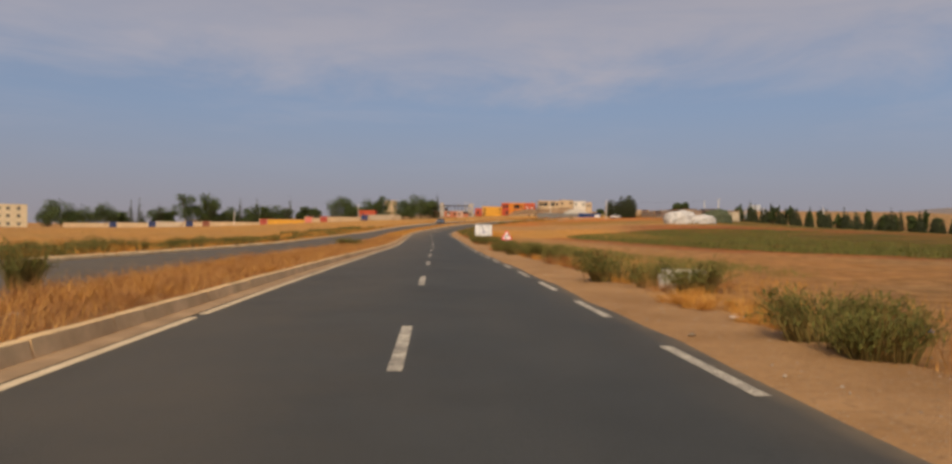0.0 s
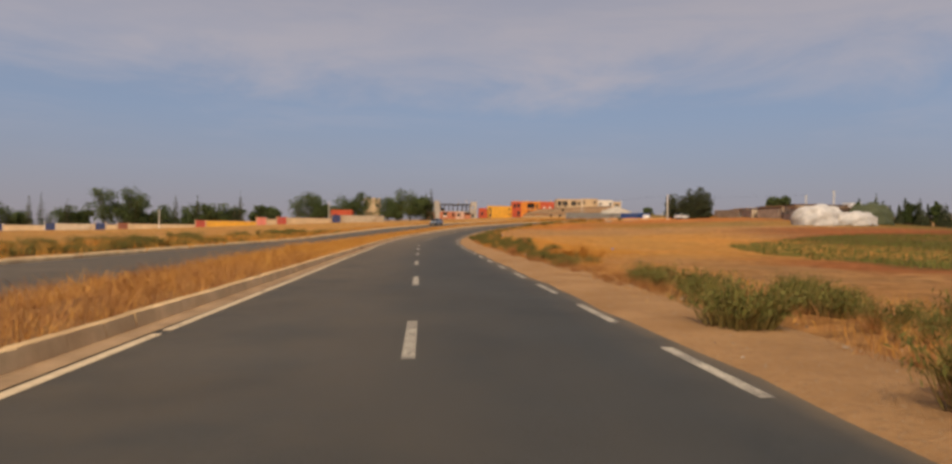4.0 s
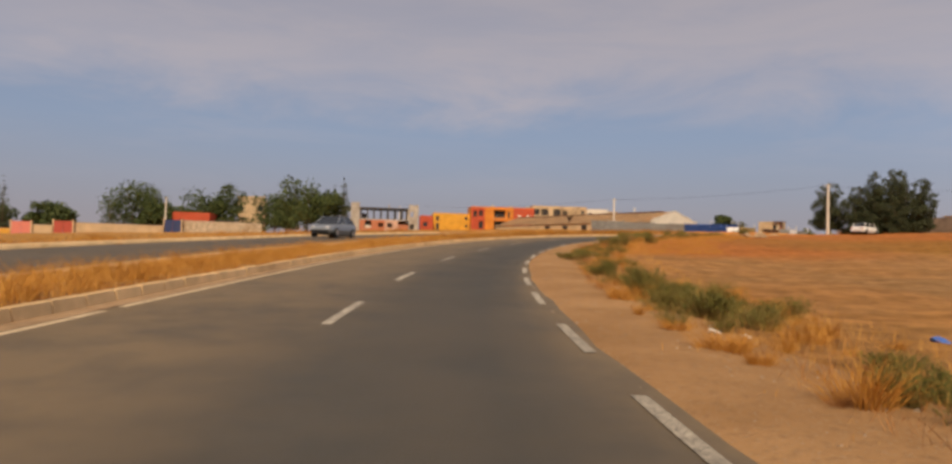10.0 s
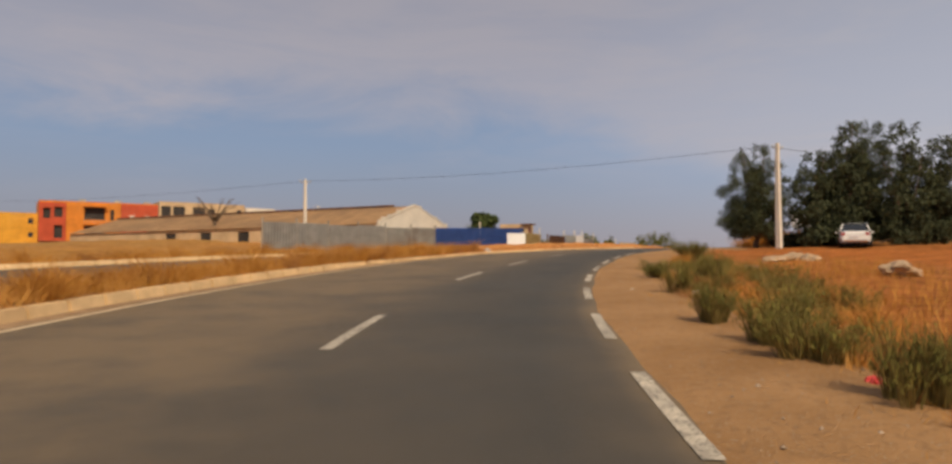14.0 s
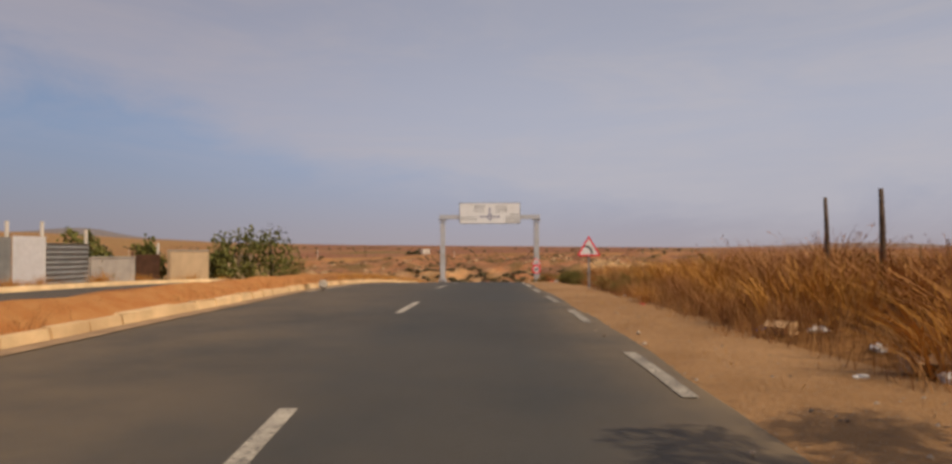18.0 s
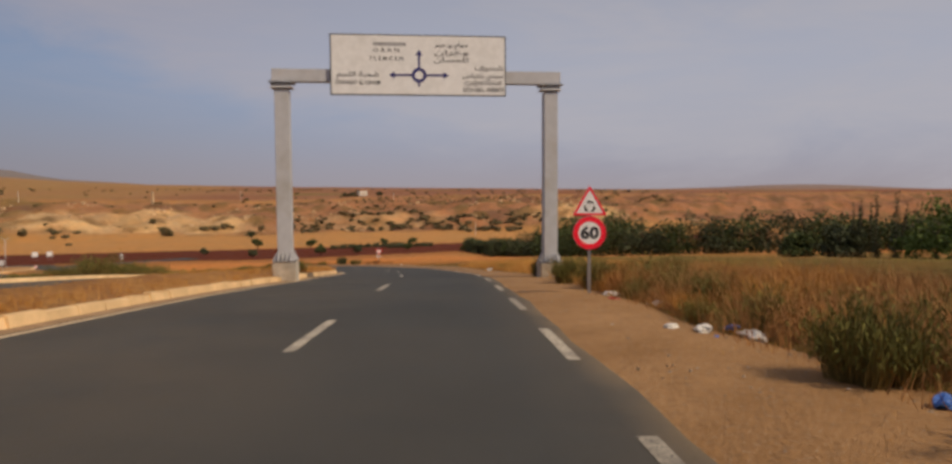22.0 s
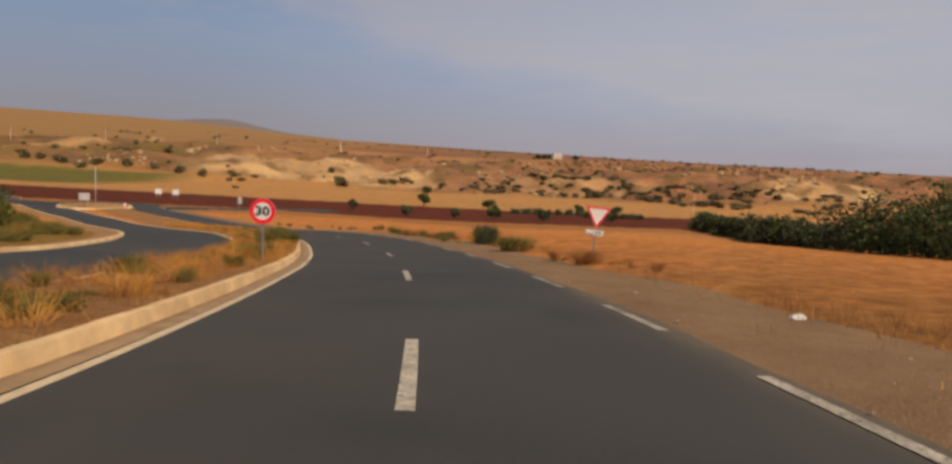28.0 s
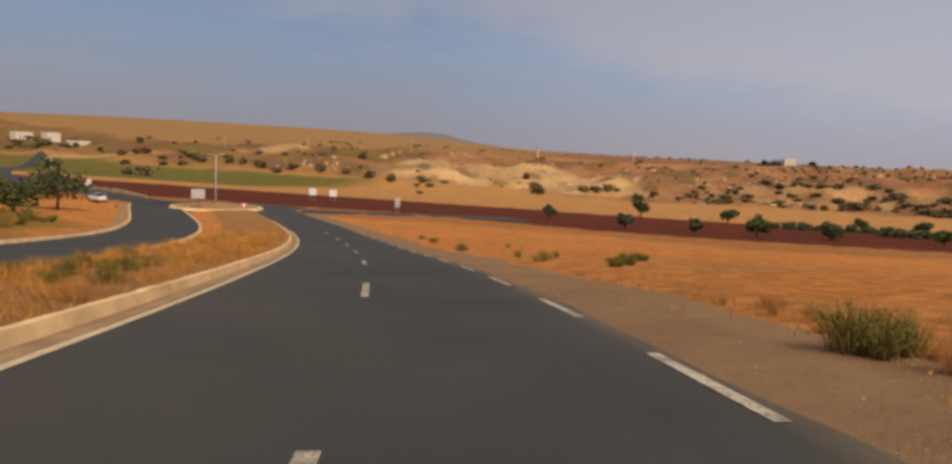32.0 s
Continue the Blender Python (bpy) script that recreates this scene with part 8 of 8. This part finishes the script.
for x, y, h in ((495, 790, 9), (430, 830, 9), (600, 665, 9), (640, 540, 8), (500, 420, 8), (380, 860, 9)):
    utility_pole(x, y, h, "slender concrete power pole on the upland")

# ---- cars ----
M_TYRE = plain("tyre_rubber", (0.02, 0.02, 0.02), 0.85, bump=0.1)
M_CARGLASS = plain("car_glass", (0.015, 0.018, 0.02), 0.08, 0.0, 0.05, 2.0, bump=0.0, spec=0.8)
M_TRIM = plain("dark_trim", (0.03, 0.03, 0.032), 0.6, bump=0.0)
M_LIGHTS = plain("lamp_glass", (0.55, 0.55, 0.55), 0.15, 0.0, 0.05, bump=0.0, spec=0.7)
M_TAIL = plain("tail_lamp_red", (0.35, 0.02, 0.02), 0.2, 0.0, 0.05, bump=0.0, spec=0.7)
M_RIM = plain("alloy_rim", (0.45, 0.45, 0.46), 0.35, 0.8, 0.05, bump=0.0)


def car(name, x, y, z, turn, paint, label):
    """A saloon car, its nose towards local +y."""
    ob = thing(name, x, y, z, turn, label, "car")
    # lower body: sections from tail to nose (y, half width, sill, belt)
    sec = [(-2.12, 0.62, 0.42, 0.80), (-2.05, 0.76, 0.30, 0.92), (-1.5, 0.84, 0.22, 0.96), (-0.4, 0.86, 0.20, 0.92), (0.6, 0.86, 0.20, 0.90), (1.3, 0.84, 0.22, 0.84), (1.9, 0.76, 0.26, 0.72), (2.12, 0.60, 0.36, 0.60)]
    bm = bmesh.new()
    rings = []
    for yv, hw, lo, hi in sec:
        prof = [(-hw * 0.9, lo), (-hw, lo + (hi - lo) * 0.35), (-hw * 0.97, lo + (hi - lo) * 0.75), (-hw * 0.86, hi), (hw * 0.86, hi), (hw * 0.97, lo + (hi - lo) * 0.75), (hw, lo + (hi - lo) * 0.35), (hw * 0.9, lo)]
        rings.append([bm.verts.new((px_, yv, pz_)) for px_, pz_ in prof])
    for a, b in zip(rings, rings[1:]):
        for i in range(8):
            bm.faces.new((a[i], a[(i + 1) % 8], b[(i + 1) % 8], b[i]))
    bm.faces.new(rings[0])
    bm.faces.new(rings[-1])
    bmesh.ops.bevel(bm, geom=bm.edges[:], offset=0.02, segments=1, affect="EDGES")
    part("body", bm, paint, ob, smooth=False)
    bm = bmesh.new()
    cab = [(-1.72, 0.66, 0.93, 0.94), (-1.15, 0.62, 0.92, 1.38), (0.0, 0.60, 0.90, 1.45), (0.35, 0.60, 0.88, 1.40), (1.15, 0.68, 0.86, 0.87)]
    rings = []
    for yv, hw, lo, hi in cab:
        rings.append([bm.verts.new(v) for v in ((-hw * 1.18, yv, lo), (-hw, yv, hi), (hw, yv, hi), (hw * 1.18, yv, lo))])
    for a, b in zip(rings, rings[1:]):
        for i in range(3):
            bm.faces.new((a[i], a[i + 1], b[i + 1], b[i]))
    part("window_glass", bm, M_CARGLASS, ob, "dark tinted windows")
    bm = bmesh.new()
    top = [(-1.17, 0.625, 1.385), (-0.9, 0.62, 1.42), (0.0, 0.61, 1.46), (0.37, 0.61, 1.41)]
    rows = [[bm.verts.new((-w_, yv, zz)), bm.verts.new((0, yv, zz + 0.03)), bm.verts.new((w_, yv, zz))] for yv, w_, zz in top]
    for a, b in zip(rows, rows[1:]):
        for i in range(2):
            bm.faces.new((a[i], a[i + 1], b[i + 1], b[i]))
    bmesh.ops.solidify(bm, geom=bm.faces[:], thickness=0.03)
    part("roof_panel", bm, paint, ob, smooth=True)
    for sx in (-1, 1):
        for p in (((sx * 0.78, -1.74, 0.93), (sx * 0.63, -1.15, 1.39)), ((sx * 0.73, -0.2, 0.91), (sx * 0.615, -0.2, 1.45)), ((sx * 0.80, 1.16, 0.87), (sx * 0.61, 0.36, 1.41))):
            part("pillar", tube(p, 0.035, 5), paint, ob)
        part("headlight", block(sx * 0.52 - 0.16, sx * 0.52 + 0.16, 1.96, 2.08, 0.56, 0.70, 0.03), M_LIGHTS, ob)
        part("tail_light", block(sx * 0.62 - 0.12, sx * 0.62 + 0.12, -2.12, -2.0, 0.66, 0.86, 0.02), M_TAIL, ob)
        part("mirror", block(sx * 0.95 - 0.09, sx * 0.95 + 0.09, 0.62, 0.74, 0.88, 1.0, 0.03), paint, ob)
        for yv in (-1.3, 1.3):
            w_ = part("wheel", tube([(sx * 0.66, yv, 0.31), (sx * 0.88, yv, 0.31)], 0.31, 18), M_TYRE, ob)
            part("rim", tube([(sx * 0.87, yv, 0.31), (sx * 0.895, yv, 0.31)], 0.20, 12), M_RIM, w_)
    part("front_bumper", block(-0.66, 0.66, 2.0, 2.17, 0.30, 0.46, 0.04), M_TRIM, ob)
    part("rear_bumper", block(-0.70, 0.70, -2.18, -2.04, 0.36, 0.54, 0.04), paint, ob)
    part("number_plate", block(-0.26, 0.26, -2.20, -2.182, 0.58, 0.68), M_WHITE, ob, "plain pale plate")
    part("underbody", block(-0.72, 0.72, -1.95, 1.9, 0.17, 0.35), M_TRIM, ob)
    return ob


P_GREY = plain("metallic_grey_paint", (0.30, 0.33, 0.36), 0.3, 0.55, 0.04, 3.0, bump=0.0)
P_WHITE = plain("white_car_paint", (0.74, 0.74, 0.72), 0.3, 0.0, 0.03, 3.0, bump=0.0)
i_car = int(np.argmin(np.abs(MAIN_S - 290.5)))
car_at = OTHER[i_car] - np.array([*(OTHER_N[i_car] * 0.2), 0])
way = math.degrees(math.atan2(MAIN_N[i_car, 1], MAIN_N[i_car, 0]))
car("saloon_car", car_at[0], car_at[1], car_at[2] + 0.04, way + 180, P_GREY, "metallic grey saloon car on the opposite carriageway")
car("parked_car", 51.6, 256.6, floor_z(51.6, 256.6), -62, P_WHITE, "white car parked under the dark trees")
car("white_car", 221.5, 487.0, floor_z(221.5, 487.0) + 0.2, 10, P_WHITE, "white car near the roundabout")

# ---- kerb of the median ----
rng = random.Random(6)
kerb = thing("kerb", float(MAIN[0, 0]), float(MAIN[0, 1]), float(MAIN[0, 2]), 0, "cream weathered concrete kerb along the median", "kerb", kind="structure")
stones = []
for v in range(5):
    k = random.Random(v)
    bm = block(-0.25, 0.0, 0.0, 1.0, -0.2, 0.22, 0.009)
    for vert in bm.verts:
        if vert.co.x > -0.1:
            vert.co.x -= 0.08 * min(1.0, max(0.0, vert.co.z / 0.22))
    for vert in bm.verts:
        vert.co += Vector((k.uniform(-1, 1), k.uniform(-1, 1), k.uniform(-1, 1))) * (0.003 if v < 3 else 0.022)
    me = bpy.data.meshes.new("kerb_stone")
    bm.to_mesh(me)
    bm.free()
    me.materials.append(M_KERB)
    stones.append(me)
rest_v, rest_f = [], []
s_k = 40.0
count = 0
while s_k < 628:
    kq = float(np.interp(s_k, LINE_AT, LINE_Q)) - KERB_IN
    x, y = along(s_k, kq)
    x2, y2 = along(s_k + 1.0, float(np.interp(s_k + 1.0, LINE_AT, LINE_Q)) - KERB_IN)
    z = float(along_z(s_k, kq)) + rng.uniform(-0.006, 0.006)
    z2 = float(along_z(s_k + 1.0, kq))
    turn = math.degrees(math.atan2(y2 - y, x2 - x)) - 90
    tilt = math.degrees(math.atan2(z2 - float(along_z(s_k, kq)), 1.0))
    broken = 372 < s_k < 440
    z -= float(np.interp(s_k, KERB_LOW_AT, KERB_LOW))
    if not (broken and rng.random() < 0.02):
        near = 70 < s_k < 340 and int(s_k) % 2 == 0 or 340 < s_k < 470 or 470 < s_k < 560 and int(s_k) % 2 == 0
        me = stones[rng.randrange(5) if broken else rng.randrange(3)]
        m = pose(float(x), float(y), z + (rng.uniform(-0.05, 0.01) if broken else 0), tilt, rng.uniform(-1.5, 1.5), turn + rng.uniform(-1.0, 1.0) * (2.5 if broken else 0.6))
        if near and count < 330:
            ob = new("kerb_stone", me)
            ob.parent = kerb
            ob.matrix_world = m
            ob.matrix_parent_inverse = kerb.matrix_world.inverted()
            ob.matrix_basis = m
            count += 1
        else:
            off = len(rest_v)
            rest_v += [tuple(m @ v.co) for v in me.vertices]
            rest_f += [tuple(i + off for i in p.vertices) for p in me.polygons]
    s_k += 1.0
ob = sheet("kerb_stones", rest_v, rest_f, M_KERB)
ob.parent = kerb
ob.matrix_parent_inverse = kerb.matrix_world.inverted()
tagged(ob, kind="stuff")
gutter = ribbon("gutter", MAIN, MAIN_N, [-0.49, -0.435, -0.42, -0.26, -0.10], [0.0, 0.0, 0.03, 0.022, 0.012], M_GUTTER, main_z, wobble=lambda i, j: float(np.interp(MAIN_S[i], LINE_AT, LINE_Q)) + (0.02 * math.sin(i * 0.8) * (0.5 + 0.5 * math.sin(i * 0.13)) if j > 2 else 0))
tagged(gutter, "dusty concrete channel along the foot of the kerb", "gutter", kind="structure")
outer_kerb = ribbon("kerb_opposite", OTHER, OTHER_N, [-4.0, -3.98, -3.72, -3.7], [-0.2, 0.16, 0.16, -0.1], M_KERB, other_z)
tagged(outer_kerb, "pale concrete edge of the opposite road", "kerb", kind="structure")
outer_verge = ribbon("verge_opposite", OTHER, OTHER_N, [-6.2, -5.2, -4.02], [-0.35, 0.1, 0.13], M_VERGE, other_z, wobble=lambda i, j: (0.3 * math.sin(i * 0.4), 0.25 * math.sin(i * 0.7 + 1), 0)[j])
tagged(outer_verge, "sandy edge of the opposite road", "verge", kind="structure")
inner_kerb = ribbon("kerb_opposite", OTHER, OTHER_N, [3.62, 3.64, 3.86, 3.88], [-0.1, 0.05, 0.05, -0.2], M_KERB, other_z)
tagged(inner_kerb, "pale concrete edge of the opposite road", "kerb", kind="structure")

# ---- stones, litter ----
def lump_mesh(name, seed, sub, rough, mat):
    bm = bmesh.new()
    bmesh.ops.create_icosphere(bm, subdivisions=sub, radius=0.5)
    for v in bm.verts:
        n_ = noise.noise(v.co * 2.3 + Vector((seed, seed * 2, 0))) * rough + noise.noise(v.co * 6 + Vector((seed, 0, 3))) * rough * 0.4
        v.co *= 1 + n_
        v.co.z = v.co.z * 0.7 + 0.22
    me = bpy.data.meshes.new(name)
    bm.to_mesh(me)
    bm.free()
    me.materials.append(mat)
    return me


M_BOULDER = plain("tan_limestone", (0.42, 0.30, 0.19), 0.95, spread=0.25, scale=1.5, dirt=(0.33, 0.19, 0.10), bump=0.8)
rocks = [lump_mesh("boulder", i * 3.1, 4, 0.55, M_BOULDER) for i in range(3)]
for i, (x, y, w, h) in enumerate(((29.2, 243.9, 1.5, 0.9), (29.4, 241.6, 1.9, 1.35), (34.4, 250.9, 1.6, 0.8), (35.5, 250.2, 1.2, 0.7), (36.6, 251.5, 1.3, 0.7), (30.1, 249.2, 0.8, 0.4), (27.0, 246.5, 0.6, 0.3))):
    ob = new("boulder", rocks[i % 3])
    ob.matrix_world = pose(x, y, floor_z(x, y) - 0.1, 0, 0, i * 70) @ Matrix.Diagonal((w * 0.75, w * 0.6, h * 0.8, 1))
    tagged(ob, "pale limestone boulder lying on red soil", "boulder", "boulders")
blk = thing("concrete_block", 5.35, 17.9, floor_z(5.35, 17.9), 14, "pale broken concrete block lying by the verge", "block")
part("block_body", block(-0.58, 0.58, -0.25, 0.25, -0.1, 0.44, 0.03), M_RENDER_W, blk)
part("block_cap", block(-0.55, 0.60, -0.28, 0.22, 0.442, 0.52, 0.02), M_RENDER_W, blk)
kb = part("kerb_rubble", block(-0.2, 0.2, -0.15, 0.15, -0.05, 0.24, 0.05), M_CONCRETE)
kb.matrix_world = pose(68.4, 284.0, 5.72, 6, 8, 35)
tagged(kb, "grey broken concrete lump lying on the kerb", "rubble")

M_PLASTIC = {"blue": plain("blue_plastic", (0.06, 0.16, 0.50), 0.35, bump=0.3), "white": plain("white_plastic", (0.66, 0.63, 0.58), 0.4, bump=0.3), "red": plain("red_plastic", (0.60, 0.06, 0.05), 0.35, bump=0.3), "dark": plain("dark_plastic", (0.05, 0.045, 0.045), 0.5, bump=0.3), "tarp": plain("pale_tarp", (0.52, 0.47, 0.42), 0.6, bump=0.3)}
M_PLASTIC["green"] = plain("green_plastic", (0.04, 0.33, 0.10), 0.4, spread=0.15, scale=6.0)
bags = {k: lump_mesh("plastic_bag", i * 1.9, 3, 0.9, m) for i, (k, m) in enumerate(M_PLASTIC.items())}
bag_words = {"green": "crumpled green plastic bag on the ground", "blue": "crumpled blue plastic bag on the ground", "white": "crumpled white plastic bag on the ground", "red": "crumpled red plastic bag on the ground", "dark": "crumpled black plastic bag on the ground", "tarp": "crumpled pale tarpaulin on the median"}
LITTER = [(6.9, 10.7, "blue"), (4.6, 10.2, "blue"), (-6.3, 9.4, "white"), (4.5, 12.0, "white"), (2.1, 68.0, "dark"), (-1.0, 116.5, "white"), (8.2, 135.4, "blue"), (0.9, 184.9, "blue"), (34.5, 271.2, "tarp"), (39.5, 259.4, "blue"),
          (39.3, 259.1, "red"), (39.1, 258.8, "white"), (75.4, 273.9, "blue"), (66.8, 272.2, "white"), (66.5, 271.6, "white"), (92.6, 281.6, "blue"), (90.2, 279.5, "red"), (90.6, 280.3, "white"), (93.3, 281.1, "white")]
LITTER += [(104.5, 287.0, "white"), (104.2, 286.3, "white"), (113.4, 288.4, "white"), (111.3, 289.2, "white"), (112.3, 288.9, "white"), (134.7, 297.7, "blue"), (144.5, 300.8, "dark"), (136.0, 299.9, "white"), (168.6, 320.7, "white"), (175.0, 341.2, "blue"), (174.0, 342.4, "white"), (182.3, 347.7, "blue"),
           (6.4, 220.4, "white"), (6.3, 221.0, "white"), (23.0, 264.4, "blue"), (21.0, 263.0, "blue"), (33.4, 271.6, "white"), (21.5, 243.9, "white"), (58.8, 268.4, "white"), (55.6, 267.4, "white"), (55.9, 267.0, "white"), (-7.5, 222.8, "blue"), (56.0, 282.4, "blue"), (52.0, 281.2, "white"), (46.0, 278.6, "white"), (3.5, 167.4, "blue"), (3.2, 157.6, "blue"), (-1.9, 152.8, "green"), (-2.7, 150.3, "white"), (59.4, 269.2, "blue"), (55.5, 268.2, "white"), (57.3, 267.8, "white")]
for i, (x, y, kind) in enumerate(LITTER):
    kk, qq = nearest(MAIN, MAIN_N, np.array([x]), np.array([y]))
    z = float(along_z(MAIN_S[kk[0]], -5)) + 0.18 if -9.5 < qq[0] < -4.4 else max(floor_z(x, y), float(along_z(MAIN_S[kk[0]], min(qq[0], 7))) + 0.02 if 0 < qq[0] < 6.2 else -99)
    ob = new("plastic_bag", bags[kind])
    w = random.Random(i).uniform(0.16, 0.38) * (2.6 if kind == "tarp" else 1)
    ob.matrix_world = pose(x, y, z - 0.04, 0, 0, i * 47) @ Matrix.Diagonal((w, w * 0.7, w * 0.6, 1))
    tagged(ob, bag_words[kind], "litter", "plastic litter")
# more litter among the weeds before the gantry and along the bend
lit = random.Random(44)
for i in range(46):
    s_l = lit.uniform(378, 432) if i < 30 else lit.uniform(255, 330)
    x, y = along(s_l, lit.uniform(5.7, 7.4))
    kind = lit.choice(["white", "white", "white", "blue", "red", "tarp"])
    w = lit.uniform(0.10, 0.26)
    ob = new("plastic_bag", bags[kind])
    ob.matrix_world = pose(float(x), float(y), max(floor_z(float(x), float(y)), float(along_z(s_l, 5.8))) - 0.02, lit.uniform(-20, 20), lit.uniform(-20, 20), lit.uniform(0, 360)) @ Matrix.Diagonal((w, w * 0.7, w * 0.55, 1))
    tagged(ob, bag_words[kind].replace(" on the median", " on the ground"), "litter", "plastic litter")
# larger bags caught in the weeds
for i, (x, y, kind, w) in enumerate([(92.2, 281.0, 'white', 0.33), (90.2, 280.8, 'white', 0.28), (92.6, 282.6, 'red', 0.22), (92.7, 281.9, 'blue', 0.24), (95.7, 283.3, 'red', 0.24), (100.4, 285.1, 'blue', 0.22), (104.8, 287.5, 'white', 0.3), (89.7, 281.4, 'tarp', 0.26)]):
    ob = new("plastic_bag", bags[kind])
    kk, qq = nearest(MAIN, MAIN_N, np.array([x]), np.array([y]))
    z = max(floor_z(x, y), float(along_z(MAIN_S[kk[0]], 5.5)) + 0.02)
    ob.matrix_world = pose(x, y, z - 0.03, 12, -10, i * 61) @ Matrix.Diagonal((w, w * 0.7, w * 0.85, 1))
    tagged(ob, bag_words[kind].replace(" on the median", " on the ground"), "litter", "plastic litter")
for x, y, lean in ((62.5, 268.0, 3), (60.0, 267.4, -5)):
    wpost = part("wooden_post", tube([(0, 0, -0.3), (0.02, 0, 1.4), (0.0, 0.02, 2.0)], [0.05, 0.045, 0.035], 7), M_BARK, None, smooth=True)
    wpost.matrix_world = pose(x, y, floor_z(x, y), 0, lean, 0)
    tagged(wpost, "dark weathered wooden post standing among dry weeds", "post", "old posts")
M_CARD = plain("brown_cardboard", (0.52, 0.33, 0.17), 0.85, spread=0.2, scale=5.0, dirt=(0.36, 0.22, 0.11))
for x, y, turn in ((-2.4, 152.0, 25), (58.7, 268.9, 60), (55.9, 267.6, 110)):
    box = thing("cardboard_box", x, y, floor_z(x, y) + 0.02, turn, "torn brown cardboard box lying open beside the weeds", "litter", "cardboard litter")
    part("bottom", block(-0.17, 0.17, -0.12, 0.12, 0, 0.01), M_CARD, box)
    for y0 in (-0.13, 0.12):
        part("side", block(-0.17, 0.17, y0, y0 + 0.01, 0, 0.2), M_CARD, box)
    for x0 in (-0.18, 0.17):
        part("end", block(x0, x0 + 0.01, -0.12, 0.12, 0, 0.19), M_CARD, box)
    flap = part("flap", block(-0.17, 0.17, 0.0, 0.14, 0, 0.008), M_CARD, box)
    flap.matrix_basis = pose(0, 0.13, 0.2, -35, 0, 0)
# pebbles on the verge
n = 5200
s, q = gen.uniform(66, 600, n), 3.9 + gen.random(n) ** 0.8 * 2.6
x, y = along(s, q)
z = along_z(s, q) + 0.02
r = gen.uniform(0.008, 0.030, n) * (1 + 0.9 * (gen.random(n) > 0.97))
corner = np.array([(1, 0, 0), (-1, 0, 0), (0, 1, 0), (0, -1, 0), (0, 0, 0.8), (0, 0, -0.5)])
tri = np.array([(0, 2, 4), (2, 1, 4), (1, 3, 4), (3, 0, 4), (2, 0, 5), (1, 2, 5), (3, 1, 5), (0, 3, 5)])
jit = gen.uniform(0.6, 1.3, (n, 6, 1))
v = (np.stack([x, y, z], 1)[:, None, :] + corner[None] * jit * r[:, None, None]).reshape(-1, 3)
f = (tri[None] + (np.arange(n) * 6)[:, None, None]).reshape(-1, 3)
pebbles = sheet("pebbles", v.tolist(), f.tolist(), varied("pebble_stone", (0.20, 0.14, 0.09), (0.50, 0.40, 0.30), 0.9, 4.0))
tagged(pebbles, "small stones and gravel scattered over the verge", "pebbles", kind="stuff")
join_shrubs()
